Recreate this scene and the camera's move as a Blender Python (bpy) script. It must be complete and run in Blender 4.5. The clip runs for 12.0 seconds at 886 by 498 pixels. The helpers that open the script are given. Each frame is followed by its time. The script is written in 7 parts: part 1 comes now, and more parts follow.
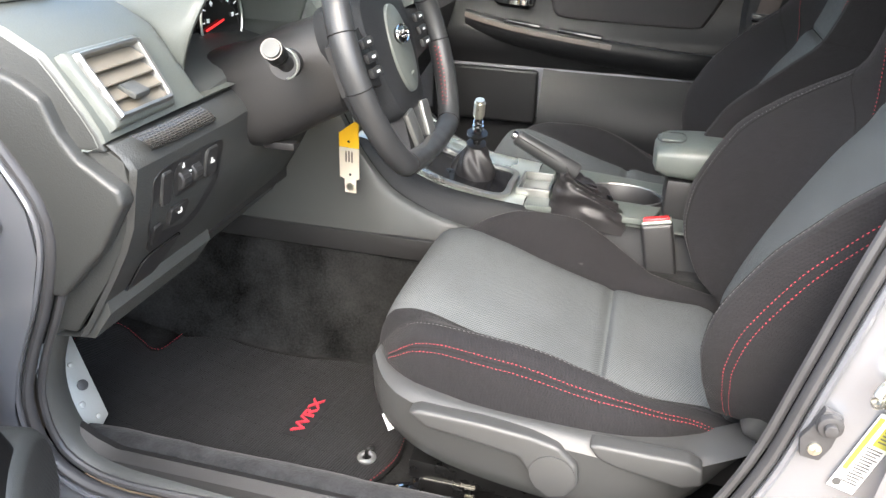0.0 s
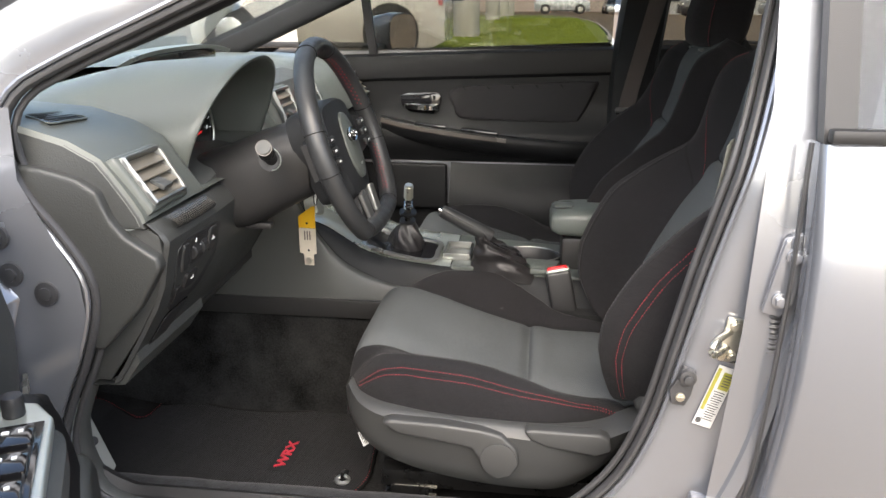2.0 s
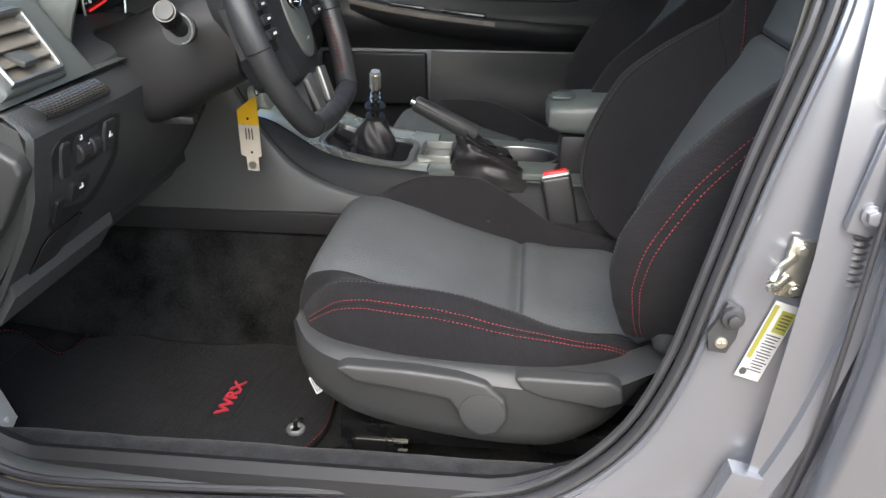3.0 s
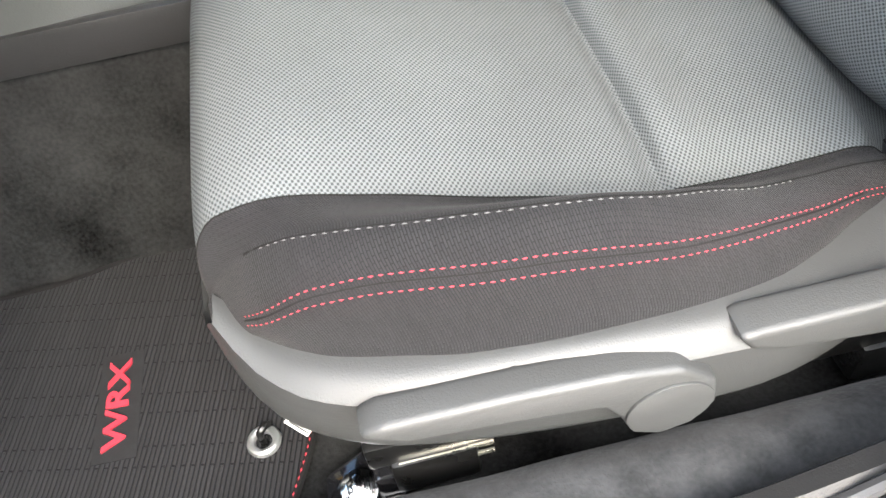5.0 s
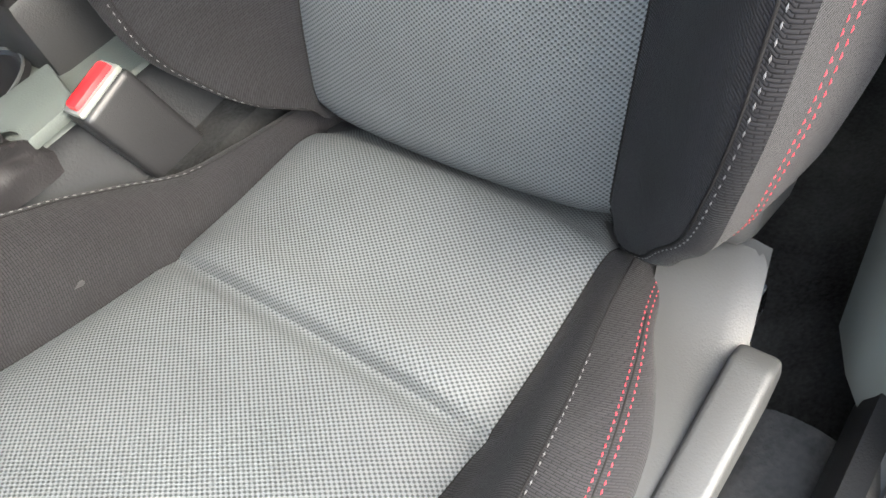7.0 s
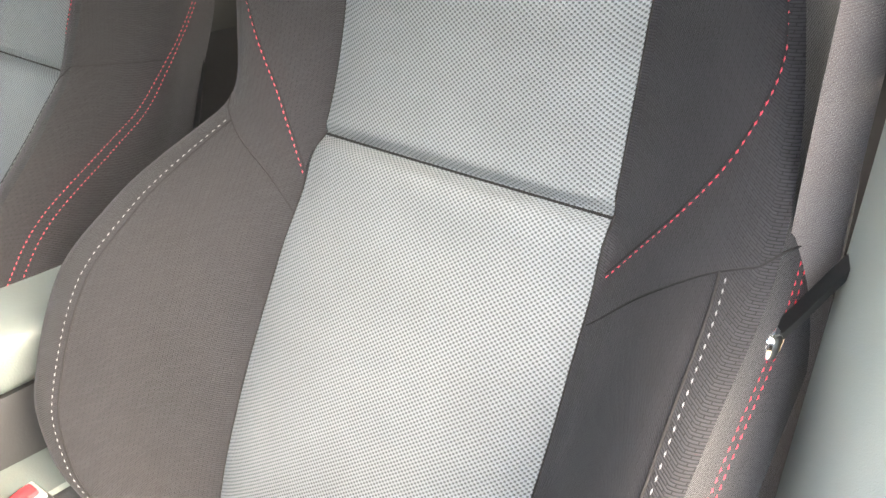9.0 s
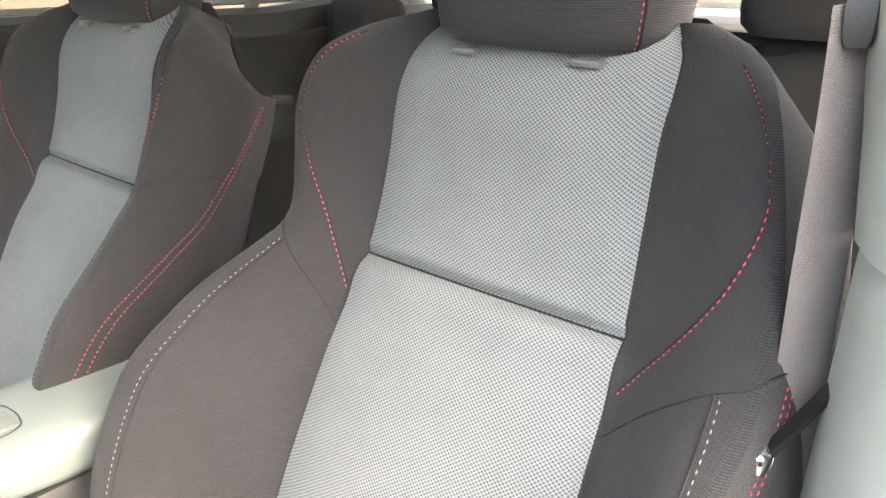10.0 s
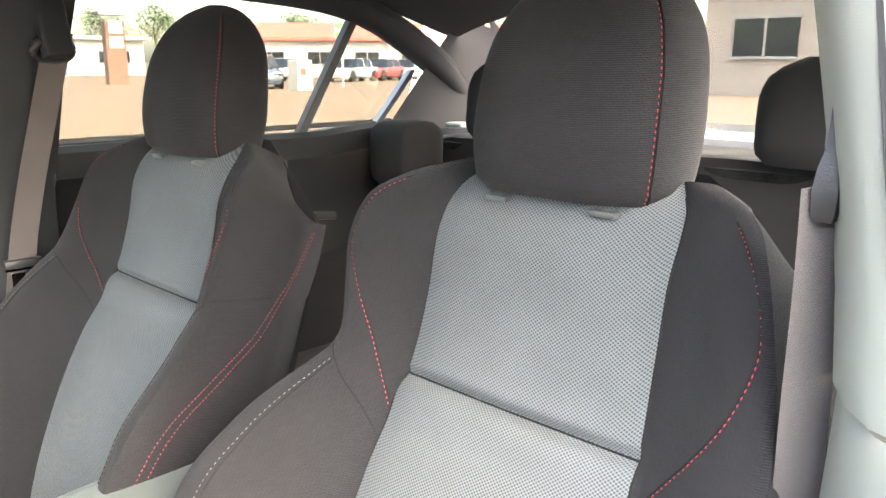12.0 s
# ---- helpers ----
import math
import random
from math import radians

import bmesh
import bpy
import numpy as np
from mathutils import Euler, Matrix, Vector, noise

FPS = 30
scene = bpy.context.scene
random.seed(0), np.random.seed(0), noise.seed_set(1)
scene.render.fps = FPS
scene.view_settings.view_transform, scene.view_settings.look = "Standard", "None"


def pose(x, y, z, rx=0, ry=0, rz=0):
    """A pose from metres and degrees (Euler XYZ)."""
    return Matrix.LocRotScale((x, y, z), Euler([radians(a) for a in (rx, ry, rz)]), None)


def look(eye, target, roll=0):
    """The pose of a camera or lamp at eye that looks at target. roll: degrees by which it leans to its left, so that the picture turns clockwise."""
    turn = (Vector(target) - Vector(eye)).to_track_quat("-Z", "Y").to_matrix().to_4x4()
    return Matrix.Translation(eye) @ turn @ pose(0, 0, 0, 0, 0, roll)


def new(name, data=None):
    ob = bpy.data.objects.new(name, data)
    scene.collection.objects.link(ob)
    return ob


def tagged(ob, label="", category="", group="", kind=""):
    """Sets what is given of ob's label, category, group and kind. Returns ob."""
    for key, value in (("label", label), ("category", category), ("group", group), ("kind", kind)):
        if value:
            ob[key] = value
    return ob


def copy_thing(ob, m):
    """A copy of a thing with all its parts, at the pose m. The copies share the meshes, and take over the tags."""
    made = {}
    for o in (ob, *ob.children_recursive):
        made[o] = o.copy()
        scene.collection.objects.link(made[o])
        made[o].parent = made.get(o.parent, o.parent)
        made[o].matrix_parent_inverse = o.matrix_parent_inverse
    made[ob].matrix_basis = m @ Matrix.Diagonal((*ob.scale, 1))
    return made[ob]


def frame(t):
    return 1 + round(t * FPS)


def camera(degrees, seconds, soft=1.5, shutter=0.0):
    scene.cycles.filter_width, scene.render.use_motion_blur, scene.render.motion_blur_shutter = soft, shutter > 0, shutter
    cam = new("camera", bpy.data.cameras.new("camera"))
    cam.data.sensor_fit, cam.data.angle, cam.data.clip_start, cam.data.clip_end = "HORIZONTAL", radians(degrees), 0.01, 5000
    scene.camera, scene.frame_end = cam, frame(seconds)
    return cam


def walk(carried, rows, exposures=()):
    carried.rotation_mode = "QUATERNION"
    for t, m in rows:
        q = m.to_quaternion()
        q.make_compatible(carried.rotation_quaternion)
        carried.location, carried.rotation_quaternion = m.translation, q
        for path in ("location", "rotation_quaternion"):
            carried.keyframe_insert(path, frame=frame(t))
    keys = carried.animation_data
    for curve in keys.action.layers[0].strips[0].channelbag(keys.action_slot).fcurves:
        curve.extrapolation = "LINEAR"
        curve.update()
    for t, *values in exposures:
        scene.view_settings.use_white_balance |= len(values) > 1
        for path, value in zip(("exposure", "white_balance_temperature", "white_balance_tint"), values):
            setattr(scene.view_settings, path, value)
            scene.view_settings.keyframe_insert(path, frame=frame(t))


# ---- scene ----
cam = camera(59.1, 12.0)
EXPOSURES = [(0, 3.0, 6400, 8), (1.5, 2.1, 6750, 9), (3.0, 1.85, 6150, 8), (4.8, 3.3, 6400, 6), (6, 3.2, 6350, 4), (7, 3.45, 6450, 5), (7.6, 3.95, 6850, 4), (9.3, 4.82, 7350, 9), (12, 4.75, 7100, 9)]
PATH = [
    (0, (-0.158, -1.438, 1.123), (-0.603, 0.314, 0.269), 1.9),
    (0.5, (-0.141, -1.553, 1.138), (-0.475, 0.277, 0.403), 0.6),
    (1, (-0.146, -1.673, 1.152), (-0.425, 0.197, 0.5), 0.0),
    (1.5, (-0.155, -1.74, 1.158), (-0.404, 0.15, 0.553), 0.0),
    (2, (-0.162, -1.761, 1.158), (-0.392, 0.131, 0.552), 0.1),
    (2.5, (-0.159, -1.723, 1.148), (-0.374, 0.145, 0.468), 0.2),
    (3, (-0.166, -1.49, 1.064), (-0.362, 0.319, 0.233), -0.0),
    (3.2, (-0.174, -1.383, 1.014), (-0.352, 0.395, 0.116), -0.2),
    (4.8, (-0.321, -0.92, 0.884), (-0.262, 0.099, -0.215), -7.2),
    (5, (-0.35, -0.866, 0.909), (-0.268, 0.086, -0.247), -9.3),
    (5.2, (-0.369, -0.806, 0.924), (-0.284, 0.087, -0.278), -13.6),
    (5.5, (-0.353, -0.732, 0.942), (-0.351, 0.083, -0.317), -28.5),
    (6, (-0.344, -0.655, 0.957), (-0.223, -0.011, -0.393), -32.4),
    (6.2, (-0.369, -0.655, 0.952), (-0.091, -0.009, -0.373), -24.4),
    (6.5, (-0.341, -0.643, 0.949), (0.072, -0.035, -0.359), -20.5),
    (6.8, (-0.312, -0.67, 0.945), (0.238, 0.001, -0.279), -18.6),
    (7, (-0.273, -0.699, 0.933), (0.302, 0.054, -0.23), -21.1),
    (7.3, (-0.215, -0.727, 0.91), (0.409, 0.147, -0.137), -20.5),
    (7.5, (-0.226, -0.725, 0.94), (0.494, 0.113, -0.075), -15.7),
    (7.7, (-0.254, -0.713, 0.987), (0.584, 0.049, 0.004), -9.6),
    (9.3, (-0.253, -0.727, 1.106), (1.132, 0.434, 0.251), -0.1),
    (9.5, (-0.267, -0.735, 1.116), (1.13, 0.447, 0.308), 0.1),
    (10, (-0.293, -0.756, 1.136), (1.111, 0.482, 0.431), 0.2),
    (10.5, (-0.318, -0.773, 1.151), (1.086, 0.509, 0.53), 0.3),
    (11, (-0.337, -0.791, 1.169), (1.062, 0.527, 0.616), 0.2),
    (11.5, (-0.345, -0.799, 1.184), (1.055, 0.539, 0.684), 0.1),
    (12, (-0.349, -0.801, 1.187), (1.055, 0.546, 0.724), 0.2),
]
walk(cam, [(t, look(eye, target, roll)) for t, eye, target, roll in PATH], EXPOSURES)

# ---- world, sun and daylight ----
world = bpy.data.worlds.new("sky")
scene.world = world
world.use_nodes = True
wn = world.node_tree
wn.nodes.clear()
sky = wn.nodes.new("ShaderNodeTexSky")
sky.sky_type, sky.sun_disc = "NISHITA", False
SUN_FROM = Vector((0.04, -0.68, 0.70)).normalized()
sky.sun_elevation = math.asin(SUN_FROM.z)
sky.sun_rotation = math.atan2(SUN_FROM.x, SUN_FROM.y)
sky.air_density, sky.dust_density, sky.ozone_density = 1.0, 3.5, 1.0
bg = wn.nodes.new("ShaderNodeBackground")
bg.inputs["Strength"].default_value = 0.15
wo = wn.nodes.new("ShaderNodeOutputWorld")
wn.links.new(sky.outputs[0], bg.inputs[0])
wn.links.new(bg.outputs[0], wo.inputs[0])

sun = new("sun", bpy.data.lights.new("sun", "SUN"))
sun.data.energy, sun.data.angle, sun.data.color = 1.3, radians(100), (1.0, 0.945, 0.87)
sun.matrix_world = look(SUN_FROM * 40, (0, 0, 0))


# ---- materials ----
def nodes_of(m):
    m.use_nodes = True
    nt = m.node_tree
    return nt, nt.nodes["Principled BSDF"]


def mat(name, rgb, rough=0.5, metal=0.0, vary=0.12, scale=3.0, grain=0.0, grain_scale=900.0, rough_vary=0.1, coat=0.0, sheen=0.0, spec=0.5):
    """A surface with cloudy wear, a fine grain and a rough-to-smooth drift."""
    m = bpy.data.materials.new(name)
    nt, b = nodes_of(m)
    n, l = nt.nodes, nt.links
    tc = n.new("ShaderNodeTexCoord")
    big = n.new("ShaderNodeTexNoise")
    big.inputs["Scale"].default_value, big.inputs["Detail"].default_value = scale, 6
    fine = n.new("ShaderNodeTexNoise")
    fine.inputs["Scale"].default_value, fine.inputs["Detail"].default_value = grain_scale, 2
    l.new(tc.outputs["Object"], big.inputs["Vector"])
    l.new(tc.outputs["Object"], fine.inputs["Vector"])
    mixf = n.new("ShaderNodeMath")
    mixf.operation = "MULTIPLY_ADD"
    l.new(fine.outputs["Fac"], mixf.inputs[0])
    mixf.inputs[1].default_value = 0.4
    l.new(big.outputs["Fac"], mixf.inputs[2])
    ramp = n.new("ShaderNodeMapRange")
    ramp.inputs[1].default_value, ramp.inputs[2].default_value = 0.35, 1.05
    ramp.inputs[3].default_value, ramp.inputs[4].default_value = 1 - vary, 1 + vary
    l.new(mixf.outputs[0], ramp.inputs[0])
    hsv = n.new("ShaderNodeHueSaturation")
    hsv.inputs["Color"].default_value = (*rgb, 1)
    l.new(ramp.outputs[0], hsv.inputs["Value"])
    l.new(hsv.outputs[0], b.inputs["Base Color"])
    rr = n.new("ShaderNodeMapRange")
    rr.inputs[1].default_value, rr.inputs[2].default_value = 0.3, 0.7
    rr.inputs[3].default_value, rr.inputs[4].default_value = max(0.02, rough - rough_vary), min(1, rough + rough_vary)
    l.new(big.outputs["Fac"], rr.inputs[0])
    l.new(rr.outputs[0], b.inputs["Roughness"])
    b.inputs["Metallic"].default_value = metal
    b.inputs["Coat Weight"].default_value = coat
    b.inputs["Specular IOR Level"].default_value = spec
    b.inputs["Sheen Weight"].default_value = sheen
    if grain:
        bump = n.new("ShaderNodeBump")
        bump.inputs["Strength"].default_value, bump.inputs["Distance"].default_value = grain, 0.001
        l.new(fine.outputs["Fac"], bump.inputs["Height"])
        l.new(bump.outputs[0], b.inputs["Normal"])
    return m


def weave(name, light, dark, width, row, gap, rough=0.9, depth=0.5, offset=0.5, sheen=0.2, spec=0.2):
    """A woven cloth laid out in metres along the mesh's UV map: short ribs in staggered rows."""
    m = bpy.data.materials.new(name)
    nt, b = nodes_of(m)
    n, l = nt.nodes, nt.links
    uv = n.new("ShaderNodeUVMap")
    tc = n.new("ShaderNodeTexCoord")
    wob = n.new("ShaderNodeTexNoise")
    wob.inputs["Scale"].default_value = 60
    l.new(uv.outputs[0], wob.inputs["Vector"])
    add = n.new("ShaderNodeVectorMath")
    add.operation = "MULTIPLY_ADD"
    add.inputs[1].default_value = (0.0004, 0.0004, 0)
    l.new(wob.outputs["Color"], add.inputs[0])
    l.new(uv.outputs[0], add.inputs[2])
    br = n.new("ShaderNodeTexBrick")
    br.offset, br.offset_frequency, br.squash = offset, 2, 1.0
    br.inputs["Scale"].default_value = 1.0
    br.inputs["Mortar Size"].default_value = gap
    br.inputs["Mortar Smooth"].default_value = 0.9
    br.inputs["Bias"].default_value = 0.0
    br.inputs["Brick Width"].default_value, br.inputs["Row Height"].default_value = width, row
    br.inputs["Color1"].default_value = (*light, 1)
    br.inputs["Color2"].default_value = (*[c * 0.82 for c in light], 1)
    br.inputs["Mortar"].default_value = (*dark, 1)
    l.new(add.outputs[0], br.inputs["Vector"])
    big = n.new("ShaderNodeTexNoise")
    big.inputs["Scale"].default_value, big.inputs["Detail"].default_value = 7, 5
    l.new(tc.outputs["Object"], big.inputs["Vector"])
    mr = n.new("ShaderNodeMapRange")
    mr.inputs[1].default_value, mr.inputs[2].default_value = 0.3, 0.7
    mr.inputs[3].default_value, mr.inputs[4].default_value = 0.9, 1.1
    l.new(big.outputs["Fac"], mr.inputs[0])
    hsv = n.new("ShaderNodeHueSaturation")
    l.new(br.outputs["Color"], hsv.inputs["Color"])
    l.new(mr.outputs[0], hsv.inputs["Value"])
    l.new(hsv.outputs[0], b.inputs["Base Color"])
    bump = n.new("ShaderNodeBump")
    bump.inputs["Strength"].default_value, bump.inputs["Distance"].default_value = depth, 0.0012
    bump.invert = True
    l.new(br.outputs["Fac"], bump.inputs["Height"])
    l.new(bump.outputs[0], b.inputs["Normal"])
    b.inputs["Roughness"].default_value = rough
    b.inputs["Sheen Weight"].default_value = sheen
    b.inputs["Specular IOR Level"].default_value = spec
    return m


def knit(name, light, dark, width, row, depth=0.5):
    """A spacer knit laid out in metres along the UV map: staggered dark eyelets between pale ribs."""
    m = bpy.data.materials.new(name)
    nt, b = nodes_of(m)
    n, l = nt.nodes, nt.links
    uv, tc, sep = n.new("ShaderNodeUVMap"), n.new("ShaderNodeTexCoord"), n.new("ShaderNodeSeparateXYZ")
    wob = n.new("ShaderNodeTexNoise")
    wob.inputs["Scale"].default_value = 45
    l.new(uv.outputs[0], wob.inputs["Vector"])
    add = n.new("ShaderNodeVectorMath")
    add.operation = "MULTIPLY_ADD"
    add.inputs[1].default_value = (0.0005, 0.0005, 0)
    l.new(wob.outputs["Color"], add.inputs[0])
    l.new(uv.outputs[0], add.inputs[2])
    l.new(add.outputs[0], sep.inputs[0])
    waves = []
    for axis, period in ((0, width), (1, row)):
        k = n.new("ShaderNodeMath")
        k.operation = "MULTIPLY"
        k.inputs[1].default_value = 2 * math.pi / period
        l.new(sep.outputs[axis], k.inputs[0])
        s = n.new("ShaderNodeMath")
        s.operation = "SINE"
        l.new(k.outputs[0], s.inputs[0])
        waves.append(s)
    prod = n.new("ShaderNodeMath")
    prod.operation = "MULTIPLY"
    l.new(waves[0].outputs[0], prod.inputs[0])
    l.new(waves[1].outputs[0], prod.inputs[1])
    mr = n.new("ShaderNodeMapRange")
    mr.interpolation_type = "SMOOTHSTEP"
    mr.inputs[1].default_value, mr.inputs[2].default_value = -0.85, 0.4
    l.new(prod.outputs[0], mr.inputs[0])
    mix = n.new("ShaderNodeMix")
    mix.data_type = "RGBA"
    mix.inputs[6].default_value, mix.inputs[7].default_value = (*dark, 1), (*light, 1)
    l.new(mr.outputs[0], mix.inputs[0])
    big = n.new("ShaderNodeTexNoise")
    big.inputs["Scale"].default_value, big.inputs["Detail"].default_value = 7, 5
    l.new(tc.outputs["Object"], big.inputs["Vector"])
    vr = n.new("ShaderNodeMapRange")
    vr.inputs[1].default_value, vr.inputs[2].default_value = 0.3, 0.7
    vr.inputs[3].default_value, vr.inputs[4].default_value = 0.9, 1.1
    l.new(big.outputs["Fac"], vr.inputs[0])
    hsv = n.new("ShaderNodeHueSaturation")
    l.new(mix.outputs[2], hsv.inputs["Color"])
    l.new(vr.outputs[0], hsv.inputs["Value"])
    l.new(hsv.outputs[0], b.inputs["Base Color"])
    bump = n.new("ShaderNodeBump")
    bump.inputs["Strength"].default_value, bump.inputs["Distance"].default_value = depth, 0.0012
    l.new(mr.outputs[0], bump.inputs["Height"])
    l.new(bump.outputs[0], b.inputs["Normal"])
    b.inputs["Roughness"].default_value = 0.9
    b.inputs["Specular IOR Level"].default_value = 0.2
    return m


def glass(name, tint=(1, 1, 1), rough=0.0):
    m = bpy.data.materials.new(name)
    nt, b = nodes_of(m)
    b.inputs["Base Color"].default_value = (*tint, 1)
    b.inputs["Roughness"].default_value = rough
    b.inputs["Transmission Weight"].default_value = 1.0
    b.inputs["IOR"].default_value = 1.45
    return m


def glow(name, rgb, power):
    m = bpy.data.materials.new(name)
    nt, b = nodes_of(m)
    b.inputs["Base Color"].default_value = (*rgb, 1)
    b.inputs["Emission Color"].default_value = (*rgb, 1)
    b.inputs["Emission Strength"].default_value = power
    return m


FABRIC_GREY = knit("grey_knit", (0.110, 0.118, 0.121), (0.034, 0.0375, 0.039), 0.0044, 0.0036)
FABRIC_BLACK = weave("black_twill", (0.0215, 0.0205, 0.0222), (0.0075, 0.0075, 0.0078), 0.008, 0.0019, 0.00055, rough=0.9, depth=0.4, sheen=0.05, spec=0.09)
FABRIC_REAR = mat("rear_cloth", (0.026, 0.025, 0.026), 0.9, spec=0.15, grain=0.3, grain_scale=700)
CARPET = mat("carpet", (0.0125, 0.0127, 0.0128), 1.0, vary=1.5, scale=11, grain=1.0, grain_scale=260, sheen=0.04, spec=0.08)
CARPET_GREY = mat("sill_carpet", (0.032, 0.033, 0.035), 1.0, vary=0.6, scale=40, grain=1.0, grain_scale=240, sheen=0.1, spec=0.1)
RIBS = weave("ribbed_mat", (0.028, 0.028, 0.0295), (0.008, 0.008, 0.0088), 0.052, 0.0043, 0.0013, rough=1.0, depth=0.9, offset=0.37, sheen=0.03, spec=0.06)
# Paler than the charcoal skin: windscreen daylight on the dash is in the colour.
DASH_LIT = mat("soft_dash_lit", (0.088, 0.097, 0.089), 0.36, vary=0.08, grain=0.35, grain_scale=520)
PLASTIC = mat("grained_plastic", (0.021, 0.021, 0.0215), 0.44, spec=0.35, vary=0.1, grain=0.3, grain_scale=650)
PLASTIC_GREY = mat("lower_plastic", (0.052, 0.055, 0.053), 0.46, vary=0.1, grain=0.3, grain_scale=650)
# Dash skin again, darkened to hold the shade on its end and lower faces.
DASH_SHADED = mat("dash_skin_shaded", (0.036, 0.038, 0.037), 0.42, vary=0.08, grain=0.45, grain_scale=420)
PLASTIC_SHIELD = mat("seat_shield_plastic", (0.042, 0.043, 0.043), 0.44, vary=0.08, grain=0.25, grain_scale=700)
PLASTIC_DARK = mat("dark_plastic", (0.015, 0.015, 0.016), 0.42, vary=0.1, grain=0.2)
PIANO = mat("gloss_black", (0.008, 0.008, 0.009), 0.08, vary=0.02, rough_vary=0.03, coat=0.5)
SCREEN = mat("screen_face", (0.004, 0.004, 0.005), 0.12, vary=0.02, rough_vary=0.02)
SILVER = mat("satin_silver", (0.62, 0.63, 0.62), 0.3, metal=0.85, vary=0.04, rough_vary=0.06)
BEZEL = mat("console_silver", (0.50, 0.53, 0.49), 0.30, metal=0.75, vary=0.05, rough_vary=0.06)
DARK_SATIN = mat("dark_satin", (0.28, 0.285, 0.275), 0.3, metal=0.8, vary=0.06, rough_vary=0.05)
DOOR_TRIM = mat("door_plastic", (0.0085, 0.0088, 0.0095), 0.44, spec=0.22, vary=0.1, grain=0.3, grain_scale=650)
CHROME = mat("chrome", (0.8, 0.8, 0.8), 0.08, metal=1.0, vary=0.03, rough_vary=0.03)
ZINC = mat("zinc_plate", (0.60, 0.58, 0.50), 0.3, metal=0.9, vary=0.12, scale=30)
ALU = mat("brushed_pedal", (0.46, 0.47, 0.44), 0.42, metal=0.6, vary=0.08, scale=20)
STEEL = mat("dark_steel", (0.05, 0.05, 0.05), 0.3, metal=0.9, vary=0.2, scale=30)
RUBBER = mat("rubber_seal", (0.045, 0.045, 0.047), 0.42, vary=0.15, scale=20, grain=0.1)
PAINT = mat("silver_paint", (0.25, 0.26, 0.285), 0.24, metal=0.55, vary=0.03, scale=4, rough_vary=0.05, coat=1.0)
LEATHER = mat("black_leather", (0.017, 0.016, 0.017), 0.46, vary=0.15, scale=40, grain=0.4, grain_scale=380)
WHEEL_LEATHER = mat("wheel_leather", (0.024, 0.025, 0.026), 0.42, vary=0.1, scale=30, grain=0.3, grain_scale=600)
# Tan slats: the warm sunlight on them is put into the plastic's colour.
VENT_SLAT_SUNLIT = mat("vent_slat_sunlit_plastic", (0.13, 0.115, 0.09), 0.4, vary=0.06, grain=0.2, grain_scale=600)
VINYL = mat("armrest_vinyl", (0.082, 0.093, 0.086), 0.42, vary=0.06, grain=0.3, grain_scale=600)
# Paler than the passenger's pillar: daylight on this trim is put in its colour.
TRIM_LIT = mat("pillar_trim_lit", (0.225, 0.235, 0.215), 0.62, vary=0.05, grain=0.2, grain_scale=1300)
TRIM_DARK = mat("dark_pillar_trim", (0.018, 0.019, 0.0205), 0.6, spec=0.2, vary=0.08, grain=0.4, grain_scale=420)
HEADLINER = mat("headliner", (0.034, 0.034, 0.038), 0.95, spec=0.12, vary=0.08, grain=0.5, grain_scale=500)
BELT = weave("belt_webbing", (0.105, 0.088, 0.082), (0.04, 0.034, 0.032), 0.0032, 0.0016, 0.0003, rough=0.7, depth=0.5)
RED = mat("red_plastic", (0.72, 0.02, 0.025), 0.3, vary=0.05)
RED_THREAD = mat("red_thread", (0.45, 0.025, 0.045), 0.7, vary=0.15, scale=200)
GREY_THREAD = mat("grey_thread", (0.12, 0.12, 0.12), 0.7, vary=0.15, scale=200)
DARK_THREAD = mat("dark_thread", (0.012, 0.0115, 0.0115), 0.95, spec=0.1, vary=0.15, scale=200)
PAPER = mat("paper_tag", (0.58, 0.53, 0.44), 0.6, vary=0.08, scale=40)
YELLOW = mat("yellow_tag", (0.85, 0.50, 0.02), 0.5, vary=0.05, scale=40)
LABEL_WHITE = mat("label_white", (0.50, 0.50, 0.49), 0.4, vary=0.05)
LABEL_YELLOW = mat("label_yellow", (0.26, 0.25, 0.04), 0.45, vary=0.08)
INK = mat("print_ink", (0.05, 0.05, 0.05), 0.5)
MARK = mat("white_marking", (0.75, 0.76, 0.74), 0.5, vary=0.03)
GAUGE_RED = glow("lit_gauge_red", (0.8, 0.03, 0.03), 0.22)
GAUGE_WHITE = glow("lit_gauge_white", (0.75, 0.78, 0.8), 0.06)
CARBON = weave("carbon_weave", (0.03, 0.029, 0.027), (0.11, 0.105, 0.095), 0.008, 0.004, 0.0006, rough=0.2, depth=0.1, sheen=0.0, spec=0.6)
# Dark warm tint dims the daylight and warms the haze seen outside.
GLASS = glass("car_glass", (0.22, 0.215, 0.185))
GLASS_CLEAR = glass("windscreen_glass", (0.90, 0.94, 0.90))
GLASS_TINT = glass("tinted_glass", (0.30, 0.32, 0.33))
TRIM_SATIN = mat("satin_dark_trim", (0.075, 0.066, 0.06), 0.26, vary=0.06, coat=0.3)
PATCH = mat("badge_patch", (0.0205, 0.0205, 0.0215), 0.95, spec=0.08, vary=0.2, scale=60)
MIRROR = mat("mirror_face", (0.85, 0.86, 0.86), 0.02, metal=1.0, vary=0.0, rough_vary=0.0)

